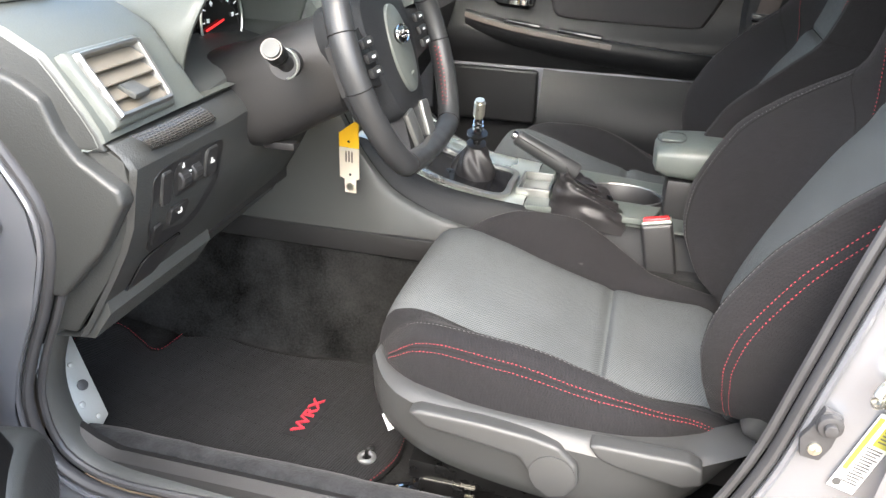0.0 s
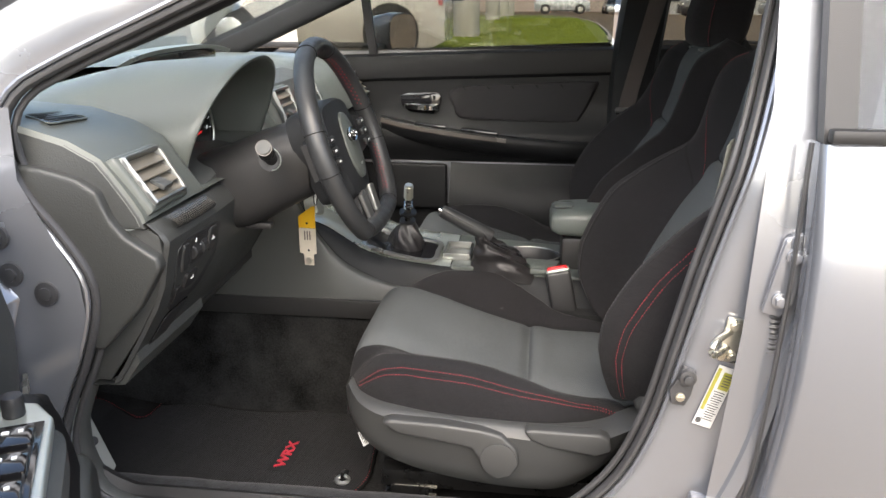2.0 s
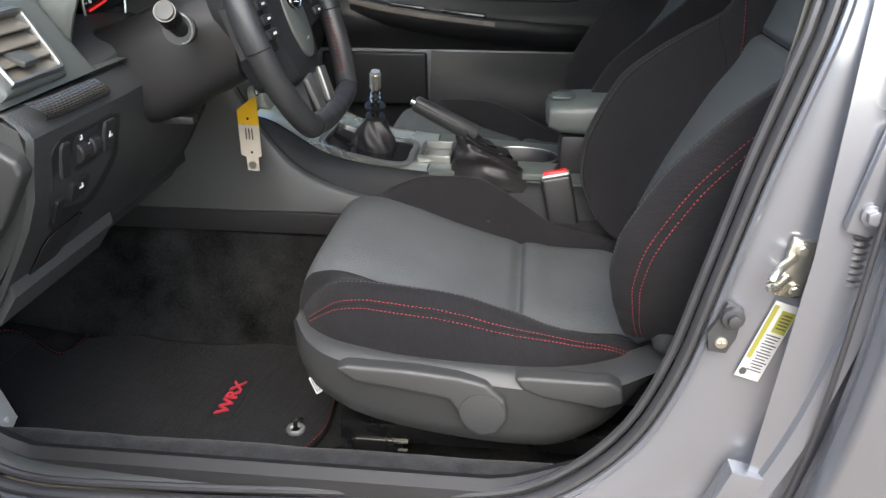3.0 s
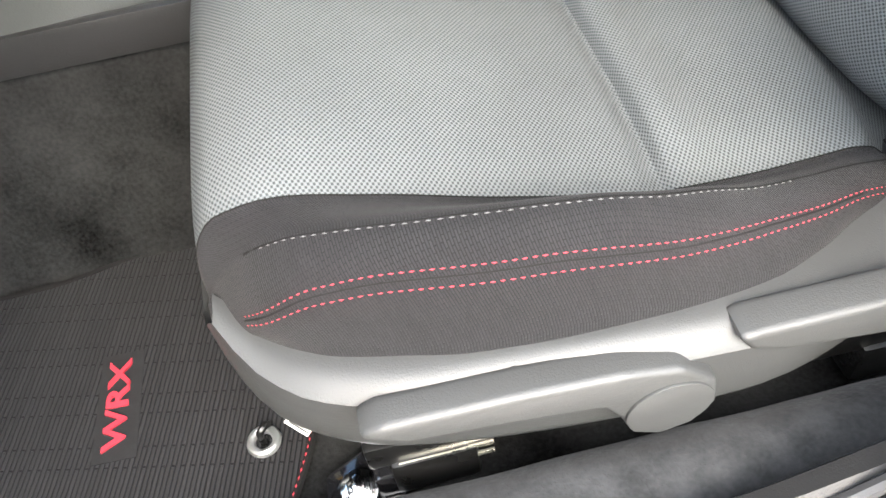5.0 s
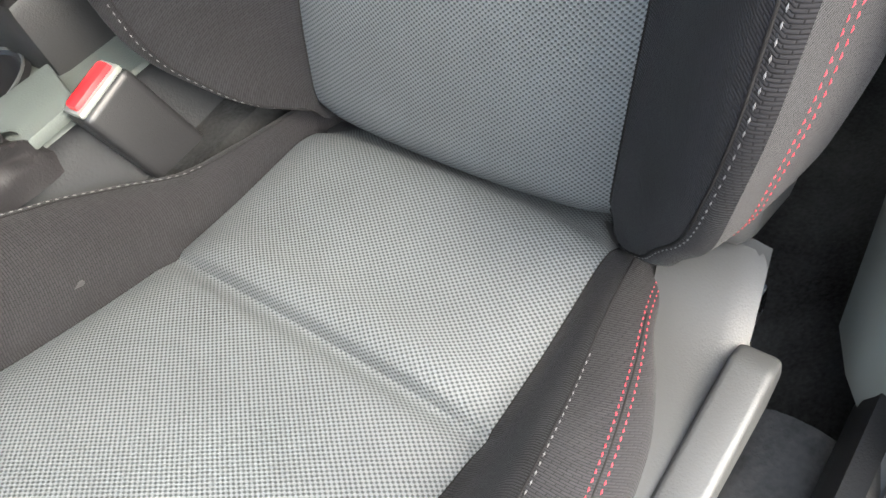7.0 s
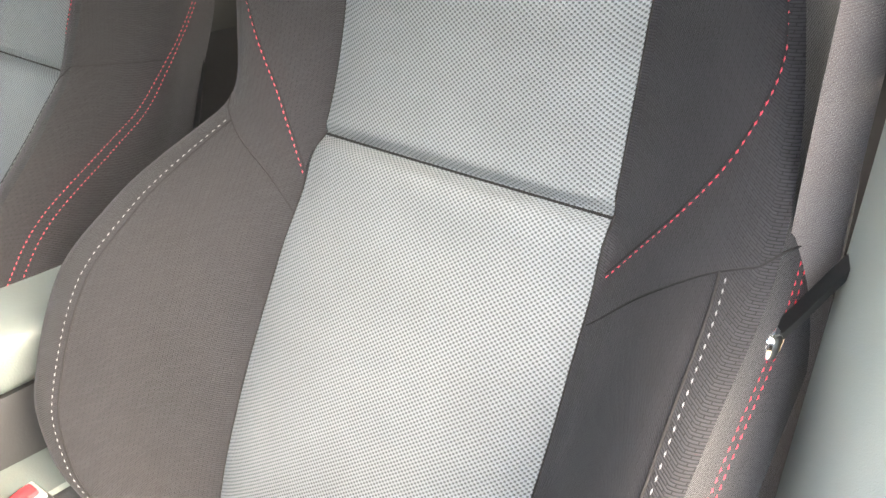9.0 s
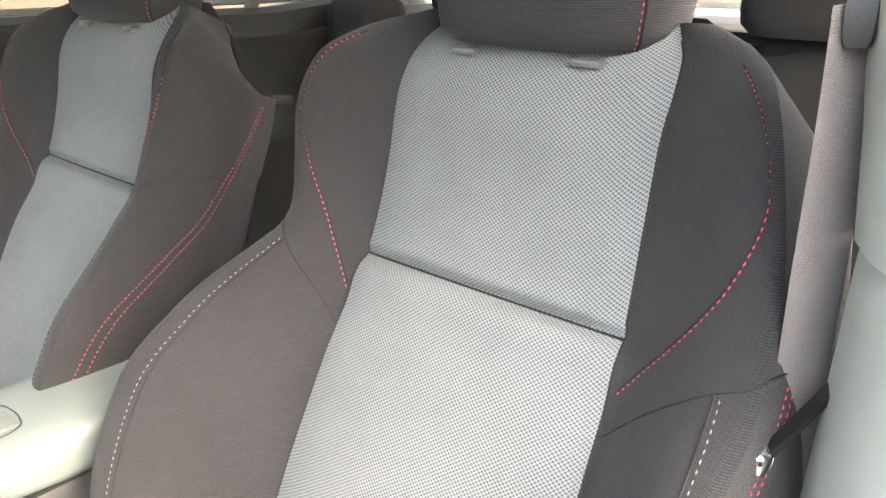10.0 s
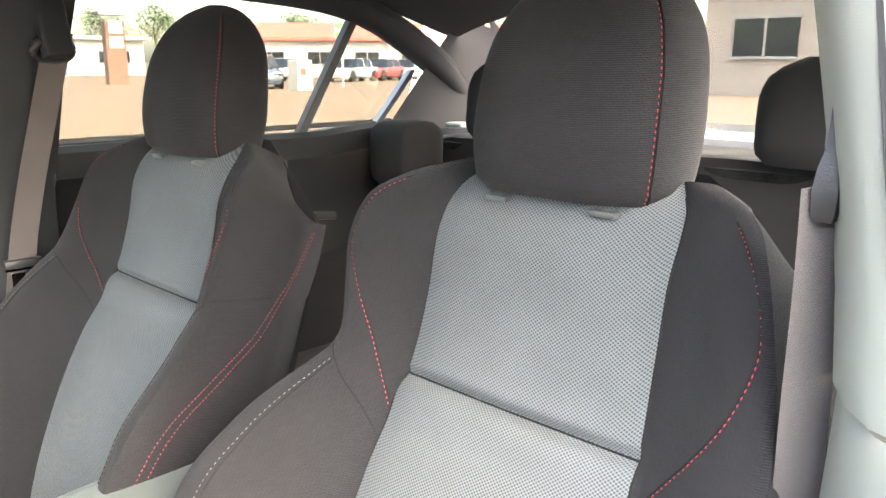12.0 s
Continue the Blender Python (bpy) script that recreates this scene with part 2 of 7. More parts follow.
ASPHALT = mat("asphalt", (0.155, 0.112, 0.070), 0.9, vary=0.18, scale=0.35, grain=0.5, grain_scale=60)
CONCRETE = mat("concrete", (0.42, 0.41, 0.38), 0.85, vary=0.14, scale=1.2, grain=0.4, grain_scale=90)
GRASS = mat("grass_blades", (0.19, 0.235, 0.022), 0.8, vary=0.35, scale=0.6)
SOIL = mat("lawn_soil", (0.17, 0.21, 0.022), 0.95, vary=0.3, scale=0.5)
LEAF = mat("leaves", (0.05, 0.085, 0.03), 0.7, vary=0.4, scale=1.0)
BARK = mat("bark", (0.13, 0.09, 0.06), 0.9, vary=0.3, scale=6)
CAR_WHITE = mat("white_car_paint", (0.45, 0.44, 0.41), 0.25, vary=0.03, coat=0.6)
CAR_BLUE = mat("blue_car_paint", (0.10, 0.15, 0.28), 0.25, vary=0.05, coat=0.6)
CAR_TEAL = mat("grey_blue_car_paint", (0.10, 0.13, 0.15), 0.25, vary=0.05, coat=0.6)
CAR_RED = mat("red_car_paint", (0.42, 0.05, 0.05), 0.3, vary=0.05, coat=0.6)
CAR_DARK = mat("dark_car_paint", (0.03, 0.03, 0.035), 0.25, vary=0.05, coat=0.6)
CAR_SILVER = mat("silver_car_paint", (0.50, 0.54, 0.58), 0.25, metal=0.4, vary=0.05, coat=0.6)
CAR_GLASS = mat("car_window_dark", (0.02, 0.025, 0.03), 0.08, vary=0.05)
TYRE = mat("tyre_rubber", (0.022, 0.022, 0.022), 0.85, vary=0.15, scale=8)
WALL_WHITE = mat("white_cladding", (0.36, 0.37, 0.38), 0.7, vary=0.06, scale=0.4)
WALL_PINK = mat("pale_brick", (0.42, 0.36, 0.33), 0.8, vary=0.08, scale=0.6)
ROOF_RED = mat("red_roof", (0.55, 0.12, 0.08), 0.6, vary=0.1, scale=0.5)
ROOF_GREY = mat("grey_roof", (0.30, 0.30, 0.31), 0.7, vary=0.1, scale=0.5)
TIMBER = mat("sign_timber", (0.16, 0.10, 0.075), 0.75, vary=0.2, scale=3)
BRICK_POST = mat("brick_post", (0.28, 0.17, 0.14), 0.85, vary=0.2, scale=5)
GREEN_SIGN = mat("green_sign", (0.10, 0.30, 0.10), 0.5, vary=0.05)
POLE = mat("pole_paint", (0.45, 0.45, 0.42), 0.5, vary=0.1)


# ---- shape helpers ----
def place_of(ob):
    return ob.matrix_basis.translation + (place_of(ob.parent) if ob.parent else Vector((0, 0, 0)))


def thing(name, at, label, category, group="", kind=""):
    ob = new(name)
    ob.empty_display_size = 0.05
    ob.matrix_basis = Matrix.Translation(at)
    return tagged(ob, label, category, group, kind)


def finish(name, bm, material, at, smooth):
    if at.length:
        bmesh.ops.translate(bm, vec=-at, verts=bm.verts)
    me = bpy.data.meshes.new(name)
    bm.to_mesh(me)
    bm.free()
    me.materials.append(material)
    ob_glass = material.name.endswith('_glass')
    if smooth:
        me.shade_smooth()
        me.set_sharp_from_angle(angle=radians(38))
    ob = new(name, me)
    ob.visible_shadow = not ob_glass
    return ob


def part(name, bm, material, parent, label="", smooth=True):
    """One mesh, modelled in world places, as a part of a thing or of a part."""
    ob = finish(name, bm, material, place_of(parent), smooth)
    ob.parent = parent
    return tagged(ob, label)


def solo(name, bm, material, label, category, group="", kind="", smooth=True, at=(0, 0, 0)):
    at = Vector(at)
    ob = finish(name, bm, material, at, smooth)
    ob.matrix_basis = Matrix.Translation(at)
    return tagged(ob, label, category, group, kind)


def merge(*bms):
    out = bmesh.new()
    for b in bms:
        me = bpy.data.meshes.new("t")
        b.to_mesh(me)
        b.free()
        out.from_mesh(me)
        bpy.data.meshes.remove(me)
    return out


def moved(bm, m):
    bmesh.ops.transform(bm, matrix=m, verts=bm.verts)
    return bm


def box(c, s, r=0.0, seg=2, m=None):
    bm = bmesh.new()
    bmesh.ops.create_cube(bm, size=1)
    bmesh.ops.scale(bm, vec=s, verts=bm.verts)
    if r:
        bmesh.ops.bevel(bm, geom=bm.edges[:], offset=min(r, min(s) * 0.49), segments=seg, profile=0.6, affect="EDGES")
    if m is not None:
        moved(bm, m)
    bmesh.ops.translate(bm, vec=c, verts=bm.verts)
    return bm


def smooth_path(pts, n, closed=False):
    """n points along a smooth curve through pts, evenly spaced."""
    P = [Vector(p) for p in pts]
    k = len(P)
    fine = []
    for i in range(k if closed else k - 1):
        a, b, c, d = (P[(i + j) % k] if closed else P[min(max(i + j, 0), k - 1)] for j in (-1, 0, 1, 2))
        for s in range(12):
            t = s / 12
            fine.append(0.5 * ((2 * b) + (c - a) * t + (2 * a - 5 * b + 4 * c - d) * t * t + (3 * b - a - 3 * c + d) * t ** 3))
    fine.append(P[0].copy() if closed else P[-1].copy())
    acc = [0.0]
    for a, b in zip(fine, fine[1:]):
        acc.append(acc[-1] + (b - a).length)
    out, j = [], 0
    for i in range(n):
        s = acc[-1] * i / (n if closed else n - 1)
        while j < len(acc) - 2 and acc[j + 1] < s:
            j += 1
        t = (s - acc[j]) / max(acc[j + 1] - acc[j], 1e-9)
        out.append(fine[j].lerp(fine[j + 1], t))
    return out


def tube(path, r, sides=8, closed=False, up=(0, 0, 1), caps=True):
    """A tube, or with a list of (a, b) as r a profile, swept along a path."""
    bm = bmesh.new()
    prof = r if isinstance(r, list) else [(r * math.cos(2 * math.pi * i / sides), r * math.sin(2 * math.pi * i / sides)) for i in range(sides)]
    n, up = len(path), Vector(up)
    rings = []
    for i, p in enumerate(path):
        a = path[(i - 1) % n] if closed or i else path[0]
        b = path[(i + 1) % n] if closed or i < n - 1 else path[-1]
        t = (b - a).normalized()
        s = t.cross(up)
        s = s.normalized() if s.length > 1e-4 else t.orthogonal().normalized()
        u = s.cross(t)
        rings.append([bm.verts.new(p + s * x + u * y) for x, y in prof])
    m = len(prof)
    for i in range(n if closed else n - 1):
        a, b = rings[i], rings[(i + 1) % n]
        for j in range(m):
            bm.faces.new((a[j], a[(j + 1) % m], b[(j + 1) % m], b[j]))
    if caps and not closed:
        bm.faces.new(rings[0])
        bm.faces.new(rings[-1][::-1])
    bmesh.ops.recalc_face_normals(bm, faces=bm.faces)
    return bm


def loft(rings, closed_ring=True, caps=True, closed=False):
    """Skin over rings of equally many points."""
    bm = bmesh.new()
    R = [[bm.verts.new(p) for p in ring] for ring in rings]
    m, n = len(R[0]), len(R)
    for i in range(n if closed else n - 1):
        a, b = R[i], R[(i + 1) % n]
        for j in range(m if closed_ring else m - 1):
            bm.faces.new((a[j], a[(j + 1) % m], b[(j + 1) % m], b[j]))
    if caps and closed_ring and not closed:
        bm.faces.new(R[0])
        bm.faces.new(R[-1][::-1])
    bmesh.ops.recalc_face_normals(bm, faces=bm.faces)
    return bm


def prism(poly, axis, a, b, r=0.0, seg=2):
    """A flat outline pulled along an axis from a to b, with its edges rounded by r."""
    def at(p, v):
        return {"x": (v, p[0], p[1]), "y": (p[0], v, p[1]), "z": (p[0], p[1], v)}[axis]
    bm = bmesh.new()
    lo, hi = [bm.verts.new(at(p, a)) for p in poly], [bm.verts.new(at(p, b)) for p in poly]
    n = len(poly)
    for i in range(n):
        bm.faces.new((lo[i], lo[(i + 1) % n], hi[(i + 1) % n], hi[i]))
    bm.faces.new(lo[::-1])
    bm.faces.new(hi)
    bmesh.ops.recalc_face_normals(bm, faces=bm.faces)
    if r:
        bmesh.ops.bevel(bm, geom=bm.edges[:], offset=r, segments=seg, profile=0.6, affect="EDGES", clamp_overlap=True)
    return bm


def sheet(fn, us, vs, uv=None):
    """A surface fn(u, v) over two lists of numbers, with a UV map in metres."""
    bm = bmesh.new()
    lay = bm.loops.layers.uv.new("UVMap")
    V = [[bm.verts.new(fn(u, v)) for u in us] for v in vs]
    U = [[None] * len(us) for _ in vs]
    for i in range(len(vs)):
        for j in range(len(us)):
            if uv:
                U[i][j] = uv(us[j], vs[i])
            else:
                x = 0 if j == 0 else U[i][j - 1][0] + (V[i][j].co - V[i][j - 1].co).length
                y = 0 if i == 0 else U[i - 1][j][1] + (V[i][j].co - V[i - 1][j].co).length
                U[i][j] = (x, y)
    for i in range(len(vs) - 1):
        for j in range(len(us) - 1):
            idx = ((i, j), (i, j + 1), (i + 1, j + 1), (i + 1, j))
            f = bm.faces.new([V[a][b] for a, b in idx])
            for lp, (a, b) in zip(f.loops, idx):
                lp[lay].uv = U[a][b]
    return bm


def lin(a, b, n):
    return [a + (b - a) * i / (n - 1) for i in range(n)]


def table(x, pts):
    """Smooth interpolation in a small table of (place, value)."""
    if x <= pts[0][0]:
        return pts[0][1]
    n = len(pts)
    for i in range(n - 1):
        (a, va), (b, vb) = pts[i], pts[i + 1]
        if x <= b:
            h = b - a
            s = (vb - va) / h
            left = (va - pts[i - 1][1]) / (a - pts[i - 1][0]) if i else s
            right = (pts[i + 2][1] - vb) / (pts[i + 2][0] - b) if i < n - 2 else s
            m0 = 0.0 if left * s <= 0 else 2 * left * s / (left + s)
            m1 = 0.0 if right * s <= 0 else 2 * right * s / (right + s)
            t = (x - a) / h
            return va * (1 + 2 * t) * (1 - t) ** 2 + m0 * h * t * (1 - t) ** 2 + vb * t * t * (3 - 2 * t) + m1 * h * t * t * (t - 1)
    return pts[-1][1]


def disc(c, axis, r, depth, sides=24, bevel=0.0):
    """A short round plug with its face along axis."""
    bm = bmesh.new()
    bmesh.ops.create_cone(bm, cap_ends=True, segments=sides, radius1=r, radius2=r, depth=depth)
    if bevel:
        rim = [e for e in bm.edges if e.calc_face_angle(0) > 1]
        bmesh.ops.bevel(bm, geom=rim, offset=bevel, segments=2, profile=0.6, affect="EDGES")
    q = Vector(axis).normalized().to_track_quat("Z", "Y").to_matrix().to_4x4()
    return moved(bm, Matrix.Translation(c) @ q)


def stitches(path, normal_of, length=0.0042, gap=0.0022, r=0.0006):
    """A row of small raised threads along a path."""
    bm = bmesh.new()
    total = sum((b - a).length for a, b in zip(path, path[1:]))
    pts = smooth_path(path, max(3, int(total / (length + gap)) + 1))
    for i, (a, b) in enumerate(zip(pts, pts[1:])):
        d = b - a
        if d.length < 1e-5:
            continue
        e = a + d * (length / (length + gap))
        nrm = normal_of(i / max(1, len(pts) - 2)).normalized()
        s = d.normalized().cross(nrm).normalized() * r
        up = nrm * r * 1.3
        mid = (a + e) / 2 + up
        v = [bm.verts.new(p) for p in (a, mid + s, mid - s, e, (a + e) / 2 - up * 0.3 + s, (a + e) / 2 - up * 0.3 - s)]
        for f in ((0, 1, 2), (3, 2, 1), (0, 4, 1), (0, 2, 5), (3, 1, 4), (3, 5, 2)):
            bm.faces.new([v[k] for k in f])
    return bm


def lettering(text, size, depth, m):
    """Raised letters in the built-in font, as a mesh."""
    cu = bpy.data.curves.new("t", "FONT")
    cu.body, cu.size, cu.extrude, cu.offset, cu.align_x, cu.align_y = text, size, depth, size * 0.018, "CENTER", "CENTER"
    ob = bpy.data.objects.new("t", cu)
    scene.collection.objects.link(ob)
    bpy.context.view_layer.update()
    me = bpy.data.meshes.new_from_object(ob.evaluated_get(bpy.context.evaluated_depsgraph_get()))
    bm = bmesh.new()
    bm.from_mesh(me)
    bpy.data.objects.remove(ob)
    bpy.data.curves.remove(cu)
    bpy.data.meshes.remove(me)
    return moved(bm, m)


# ---- ground and body shell ----
ground = bmesh.new()
bmesh.ops.create_grid(ground, x_segments=2, y_segments=2, size=2500)
solo("ground", ground, ASPHALT, "sunlit tan asphalt of a wide car park", "ground", kind="structure", smooth=False)

OPENING = [(-0.455, 1.234), (-0.58, 1.180), (-0.70, 1.125), (-0.82, 1.070), (-0.878, 1.035), (-0.900, 0.985), (-0.878, 0.905), (-0.828, 0.835), (-0.796, 0.778), (-0.794, 0.725), (-0.820, 0.645),
           (-0.855, 0.570), (-0.878, 0.500), (-0.872, 0.430), (-0.838, 0.385), (-0.75, 0.362), (-0.45, 0.356), (-0.22, 0.366), (-0.115, 0.400), (-0.033, 0.480),
           (0.012, 0.58), (0.040, 0.70), (0.066, 0.82), (0.108, 0.99), (0.134, 1.15), (0.148, 1.26), (0.115, 1.345), (-0.02, 1.37), (-0.2, 1.335), (-0.33, 1.288)]
LOOP = smooth_path([(x, 0, z) for x, z in OPENING], 150, closed=True)


def ring(off, y):
    """The door opening's outline, widened by off, at the side plane y; the upper part leans inwards."""
    n, out = len(LOOP), []
    for i, p in enumerate(LOOP):
        t = (LOOP[(i + 2) % n] - LOOP[i - 2]).normalized()
        q = p + Vector((t.z, 0, -t.x)) * off
        lean = max(0, q.z - 0.95) * 0.22
        bow = 0.028 * max(0.0, min(1.0, (-0.35 - q.x) / 0.4))
        out.append(Vector((q.x, y + lean - bow, q.z)))
    return out


shell = thing("car_body", (0, -0.75, 0.3), "silver metallic saloon body with its driver's door open", "car body", kind="structure")
part("door_frame", loft([ring(0.016, -0.716), ring(0.006, -0.728), ring(0.010, -0.742), ring(0.026, -0.750), ring(0.060, -0.753), ring(0.096, -0.758), ring(0.106, -0.768),
                         ring(0.114, -0.798), ring(0.128, -0.806)], caps=False), PAINT, shell, "silver painted door frame")
seal = [(0.0062 * math.cos(a), 0.009 * math.sin(a)) for a in lin(0, 5.8, 10)]
part("weatherstrip", tube(ring(-0.002, -0.740), seal, closed=True, up=(0, 1, 0)), RUBBER, shell, "black rubber weatherstrip round the opening")
part("flange", tube(ring(0.009, -0.745), [(0.0045 * math.cos(a), 0.006 * math.sin(a)) for a in lin(0, 5.6, 8)], closed=True, up=(0, 1, 0)), PAINT, shell, "painted flange beside the weatherstrip")
part("weatherstrip_lip", tube(ring(-0.011, -0.727), 0.0055, 8, closed=True, up=(0, 1, 0)), RUBBER, shell)


def blind_plug(x, y, z):
    bm = merge(disc((x, y, z), (0, -1, 0.05), 0.0175, 0.006, 24, 0.002), disc((x, y - 0.003, z), (0, -1, 0.05), 0.010, 0.006, 20, 0.003))
    part("blind_plug", bm, RUBBER, shell, "round dark rubber plug")


# wide hinge pillar panel in front of the opening
front = [(-0.90, 1.02), (-0.905, 0.92), (-0.865, 0.835), (-0.835, 0.775), (-0.832, 0.72), (-0.858, 0.64), (-0.90, 0.55), (-0.92, 0.48), (-0.91, 0.41), (-0.88, 0.37)]
part("hinge_pillar", loft([[Vector((x - d, y, z)) for x, z in front] for d, y in ((-0.03, -0.7815), (0.0, -0.785), (0.04, -0.790), (0.10, -0.797), (0.16, -0.80), (0.16, -0.70))],
                          closed_ring=False, caps=False), PAINT, shell, "silver painted hinge pillar")
for x, z in ((-0.852, 0.757), (-0.897, 0.786), (-0.909, 0.840)):
    blind_plug(x, -0.796 if x < -0.87 else -0.790, z)

# rear half of the body side behind the opening
SKIN = [(0.165, -0.818, 1.0), (0.165, -0.846, 0.9), (0.163, -0.86, 0.78), (0.158, -0.862, 0.66), (0.145, -0.85, 0.52), (0.12, -0.83, 0.36), (0.11, -0.80, 0.26)]
rear_door = thing("rear_door", (0.6, -0.84, 0.6), "closed silver rear car door with a tinted window", "car door", kind="structure")
rows = [[Vector((x + dx, y - k, z)) for x, y, z in smooth_path(SKIN, 22)] for dx, k in ((0.0, -0.045), (0.0, -0.012), (0.0025, -0.004), (0.008, 0), (0.2, 0.012), (0.5, 0.016), (0.95, 0.0))]
part("door_skin", loft(rows, closed_ring=False, caps=False), PAINT, rear_door)
part("belt_moulding", box((0.66, -0.822, 1.0105), (0.98, 0.020, 0.017), 0.005), PLASTIC_DARK, rear_door, "black window moulding")
part("window_channel", loft([[Vector((x, -0.80 + max(0, z - 1.0) * 0.30 + dy, z)) for x, dy in ((0.168, -0.012), (0.205, -0.012), (0.205, 0.012), (0.168, 0.012))] for z in (1.0, 1.1, 1.2, 1.32)]),
     PLASTIC_DARK, rear_door, "black window channel")
part("window_pane", loft([[Vector((x, -0.80 + max(0, z - 1.0) * 0.30 + dy, z)) for x, dy in ((0.2, -0.002), (1.0, -0.002), (1.0, 0.002), (0.2, 0.002))] for z in (1.0, 1.33)]),
     GLASS_TINT, rear_door, "dark tinted window pane", smooth=False)
part("edge_rubber", tube(smooth_path([(0.157, -0.806, 1.0), (0.152, -0.812, 0.78), (0.138, -0.81, 0.55), (0.11, -0.79, 0.36)], 20), 0.003, 6), RUBBER, rear_door)
# filler between the pillar and the rear door, closing the gap
part("pillar_gap", loft([[Vector((x + dx, -0.79 + max(0, z - 0.95) * 0.30, z)) for dx in (-0.03, 0.06)] for x, z in ((0.155, 1.34), (0.15, 1.0), (0.14, 0.75), (0.12, 0.5), (0.09, 0.3))],
                        closed_ring=False, caps=False), PAINT, shell)
# roof side and rear quarter that close the car
roof_rows = [[Vector((x, -0.60, 1.345)), Vector((x, -0.52, 1.405)), Vector((x, -0.3, 1.44)), Vector((x, 0, 1.45)), Vector((x, 0.3, 1.44)), Vector((x, 0.52, 1.405)), Vector((x, 0.60, 1.345))]
             for x in (-0.42, 0.0, 0.5, 1.0)]
part("roof_skin", loft(roof_rows, closed_ring=False, caps=False), PAINT, shell)
part("rear_quarter", prism([(1.12, 0.4), (1.9, 0.4), (1.9, 1.0), (1.5, 1.03), (1.12, 1.02)], "y", -0.85, -0.80, 0.01), PAINT, shell)
part("rear_quarter", prism([(0.9, 0.4), (1.9, 0.4), (1.9, 1.0), (1.5, 1.03), (0.9, 1.0)], "y", 0.80, 0.85, 0.01), PAINT, shell)
part("boot_lid", box((1.72, 0, 0.99), (0.5, 1.6, 0.05), 0.02), PAINT, shell)
part("bonnet", sheet(lambda u, v: Vector((-1.28 - v, u, 0.985 - v * v * 0.13 - u * u * 0.06)), lin(-0.76, 0.76, 20), lin(0, 1, 12)), PAINT, shell)
part("bonnet_scoop", box((-1.62, 0.0, 1.0), (0.36, 0.5, 0.07), 0.03, 3), PAINT, shell)
part("side_sill", prism([(-0.9, 0.20), (0.3, 0.20), (0.3, 0.33), (-0.9, 0.33)], "y", -0.84, -0.72, 0.02), PAINT, shell)

# striker, courtesy switch, hinge, label on the centre pillar
striker = thing("door_striker", (0.088, -0.760, 0.742), "zinc-plated steel door striker bolted to the pillar", "striker")
tilt = Matrix.Rotation(radians(8), 4, "Y")
part("base_plate", box((0.107, -0.760, 0.725), (0.027, 0.007, 0.064), 0.0035, 2, tilt), ZINC, striker)
part("loop", tube(smooth_path([(0.104, -0.760, 0.737), (0.084, -0.785, 0.736), (0.075, -0.795, 0.730), (0.074, -0.795, 0.720), (0.082, -0.785, 0.714), (0.102, -0.760, 0.714)], 22), 0.0045, 10), ZINC, striker)
for z in (0.747, 0.703):
    part("bolt", merge(disc((0.108, -0.765, z), (0, -1, 0), 0.007, 0.005, 18, 0.001), disc((0.108, -0.768, z), (0, -1, 0), 0.0045, 0.004, 6)), ZINC, striker)
switch = thing("door_switch", (0.056, -0.757, 0.65), "black rubber door switch held by a brass screw", "switch")
part("plate", prism([(0.036, 0.624), (0.054, 0.622), (0.062, 0.640), (0.066, 0.674), (0.048, 0.682), (0.040, 0.660), (0.032, 0.645)], "y", -0.760, -0.752, 0.002), RUBBER, switch)
part("button", merge(disc((0.054, -0.763, 0.667), (0, -1, 0), 0.012, 0.010, 20, 0.003), disc((0.054, -0.770, 0.667), (0, -1, 0), 0.0065, 0.008, 16, 0.002)), RUBBER, switch)
part("screw", merge(disc((0.047, -0.761, 0.636), (0, -1, 0), 0.0065, 0.004, 18, 0.001), box((0.047, -0.7635, 0.636), (0.008, 0.001, 0.0016)), box((0.047, -0.7635, 0.636), (0.0016, 0.001, 0.008))),
     ZINC, switch, "brass cross-head screw")
hinge = thing("rear_door_hinge", (0.15, -0.79, 0.83), "silver painted rear door hinge with two bolts", "hinge")
part("leaf", prism([(0.128, 0.782), (0.150, 0.776), (0.164, 0.792), (0.176, 0.868), (0.166, 0.888), (0.146, 0.878)], "y", -0.800, -0.788, 0.003), PAINT, hinge)
for x, z in ((0.147, 0.800), (0.158, 0.858)):
    part("bolt", merge(disc((x, -0.803, z), (0, -1, 0), 0.0105, 0.005, 20, 0.001), disc((x, -0.808, z), (0, -1, 0), 0.0075, 0.008, 6, 0.001)), PAINT, hinge)
low_hinge = thing("rear_door_hinge", (0.09, -0.79, 0.47), "silver painted lower rear door hinge", "hinge")
part("leaf", prism([(0.05, 0.44), (0.11, 0.44), (0.12, 0.49), (0.07, 0.50)], "y", -0.800, -0.775, 0.003), PAINT, low_hinge)
boot = thing("wiring_boot", (0.165, -0.80, 0.74), "black rubber wiring boot beside the hinge", "cable boot")
part("sleeve", loft([[Vector((0.150 + (0.016 - 0.002 * (i % 2)) * math.cos(a), -0.776 + (0.016 - 0.002 * (i % 2)) * math.sin(a), 0.722 + i * 0.0036)) for a in lin(0, 2 * math.pi, 17)[:-1]] for i in range(16)]), RUBBER, boot)
sticker = thing("tyre_placard", (0.085, -0.757, 0.655), "white and yellow tyre information sticker on the pillar", "sticker")
pm = Matrix.Translation((0.0935, -0.7585, 0.638)) @ Matrix.Rotation(radians(17), 4, "Y") @ Matrix.Diagonal((0.78, 1, 0.88, 1))
part("paper", moved(box((0, 0, 0), (0.034, 0.0012, 0.108), 0.0004), pm), LABEL_WHITE, sticker, smooth=False)
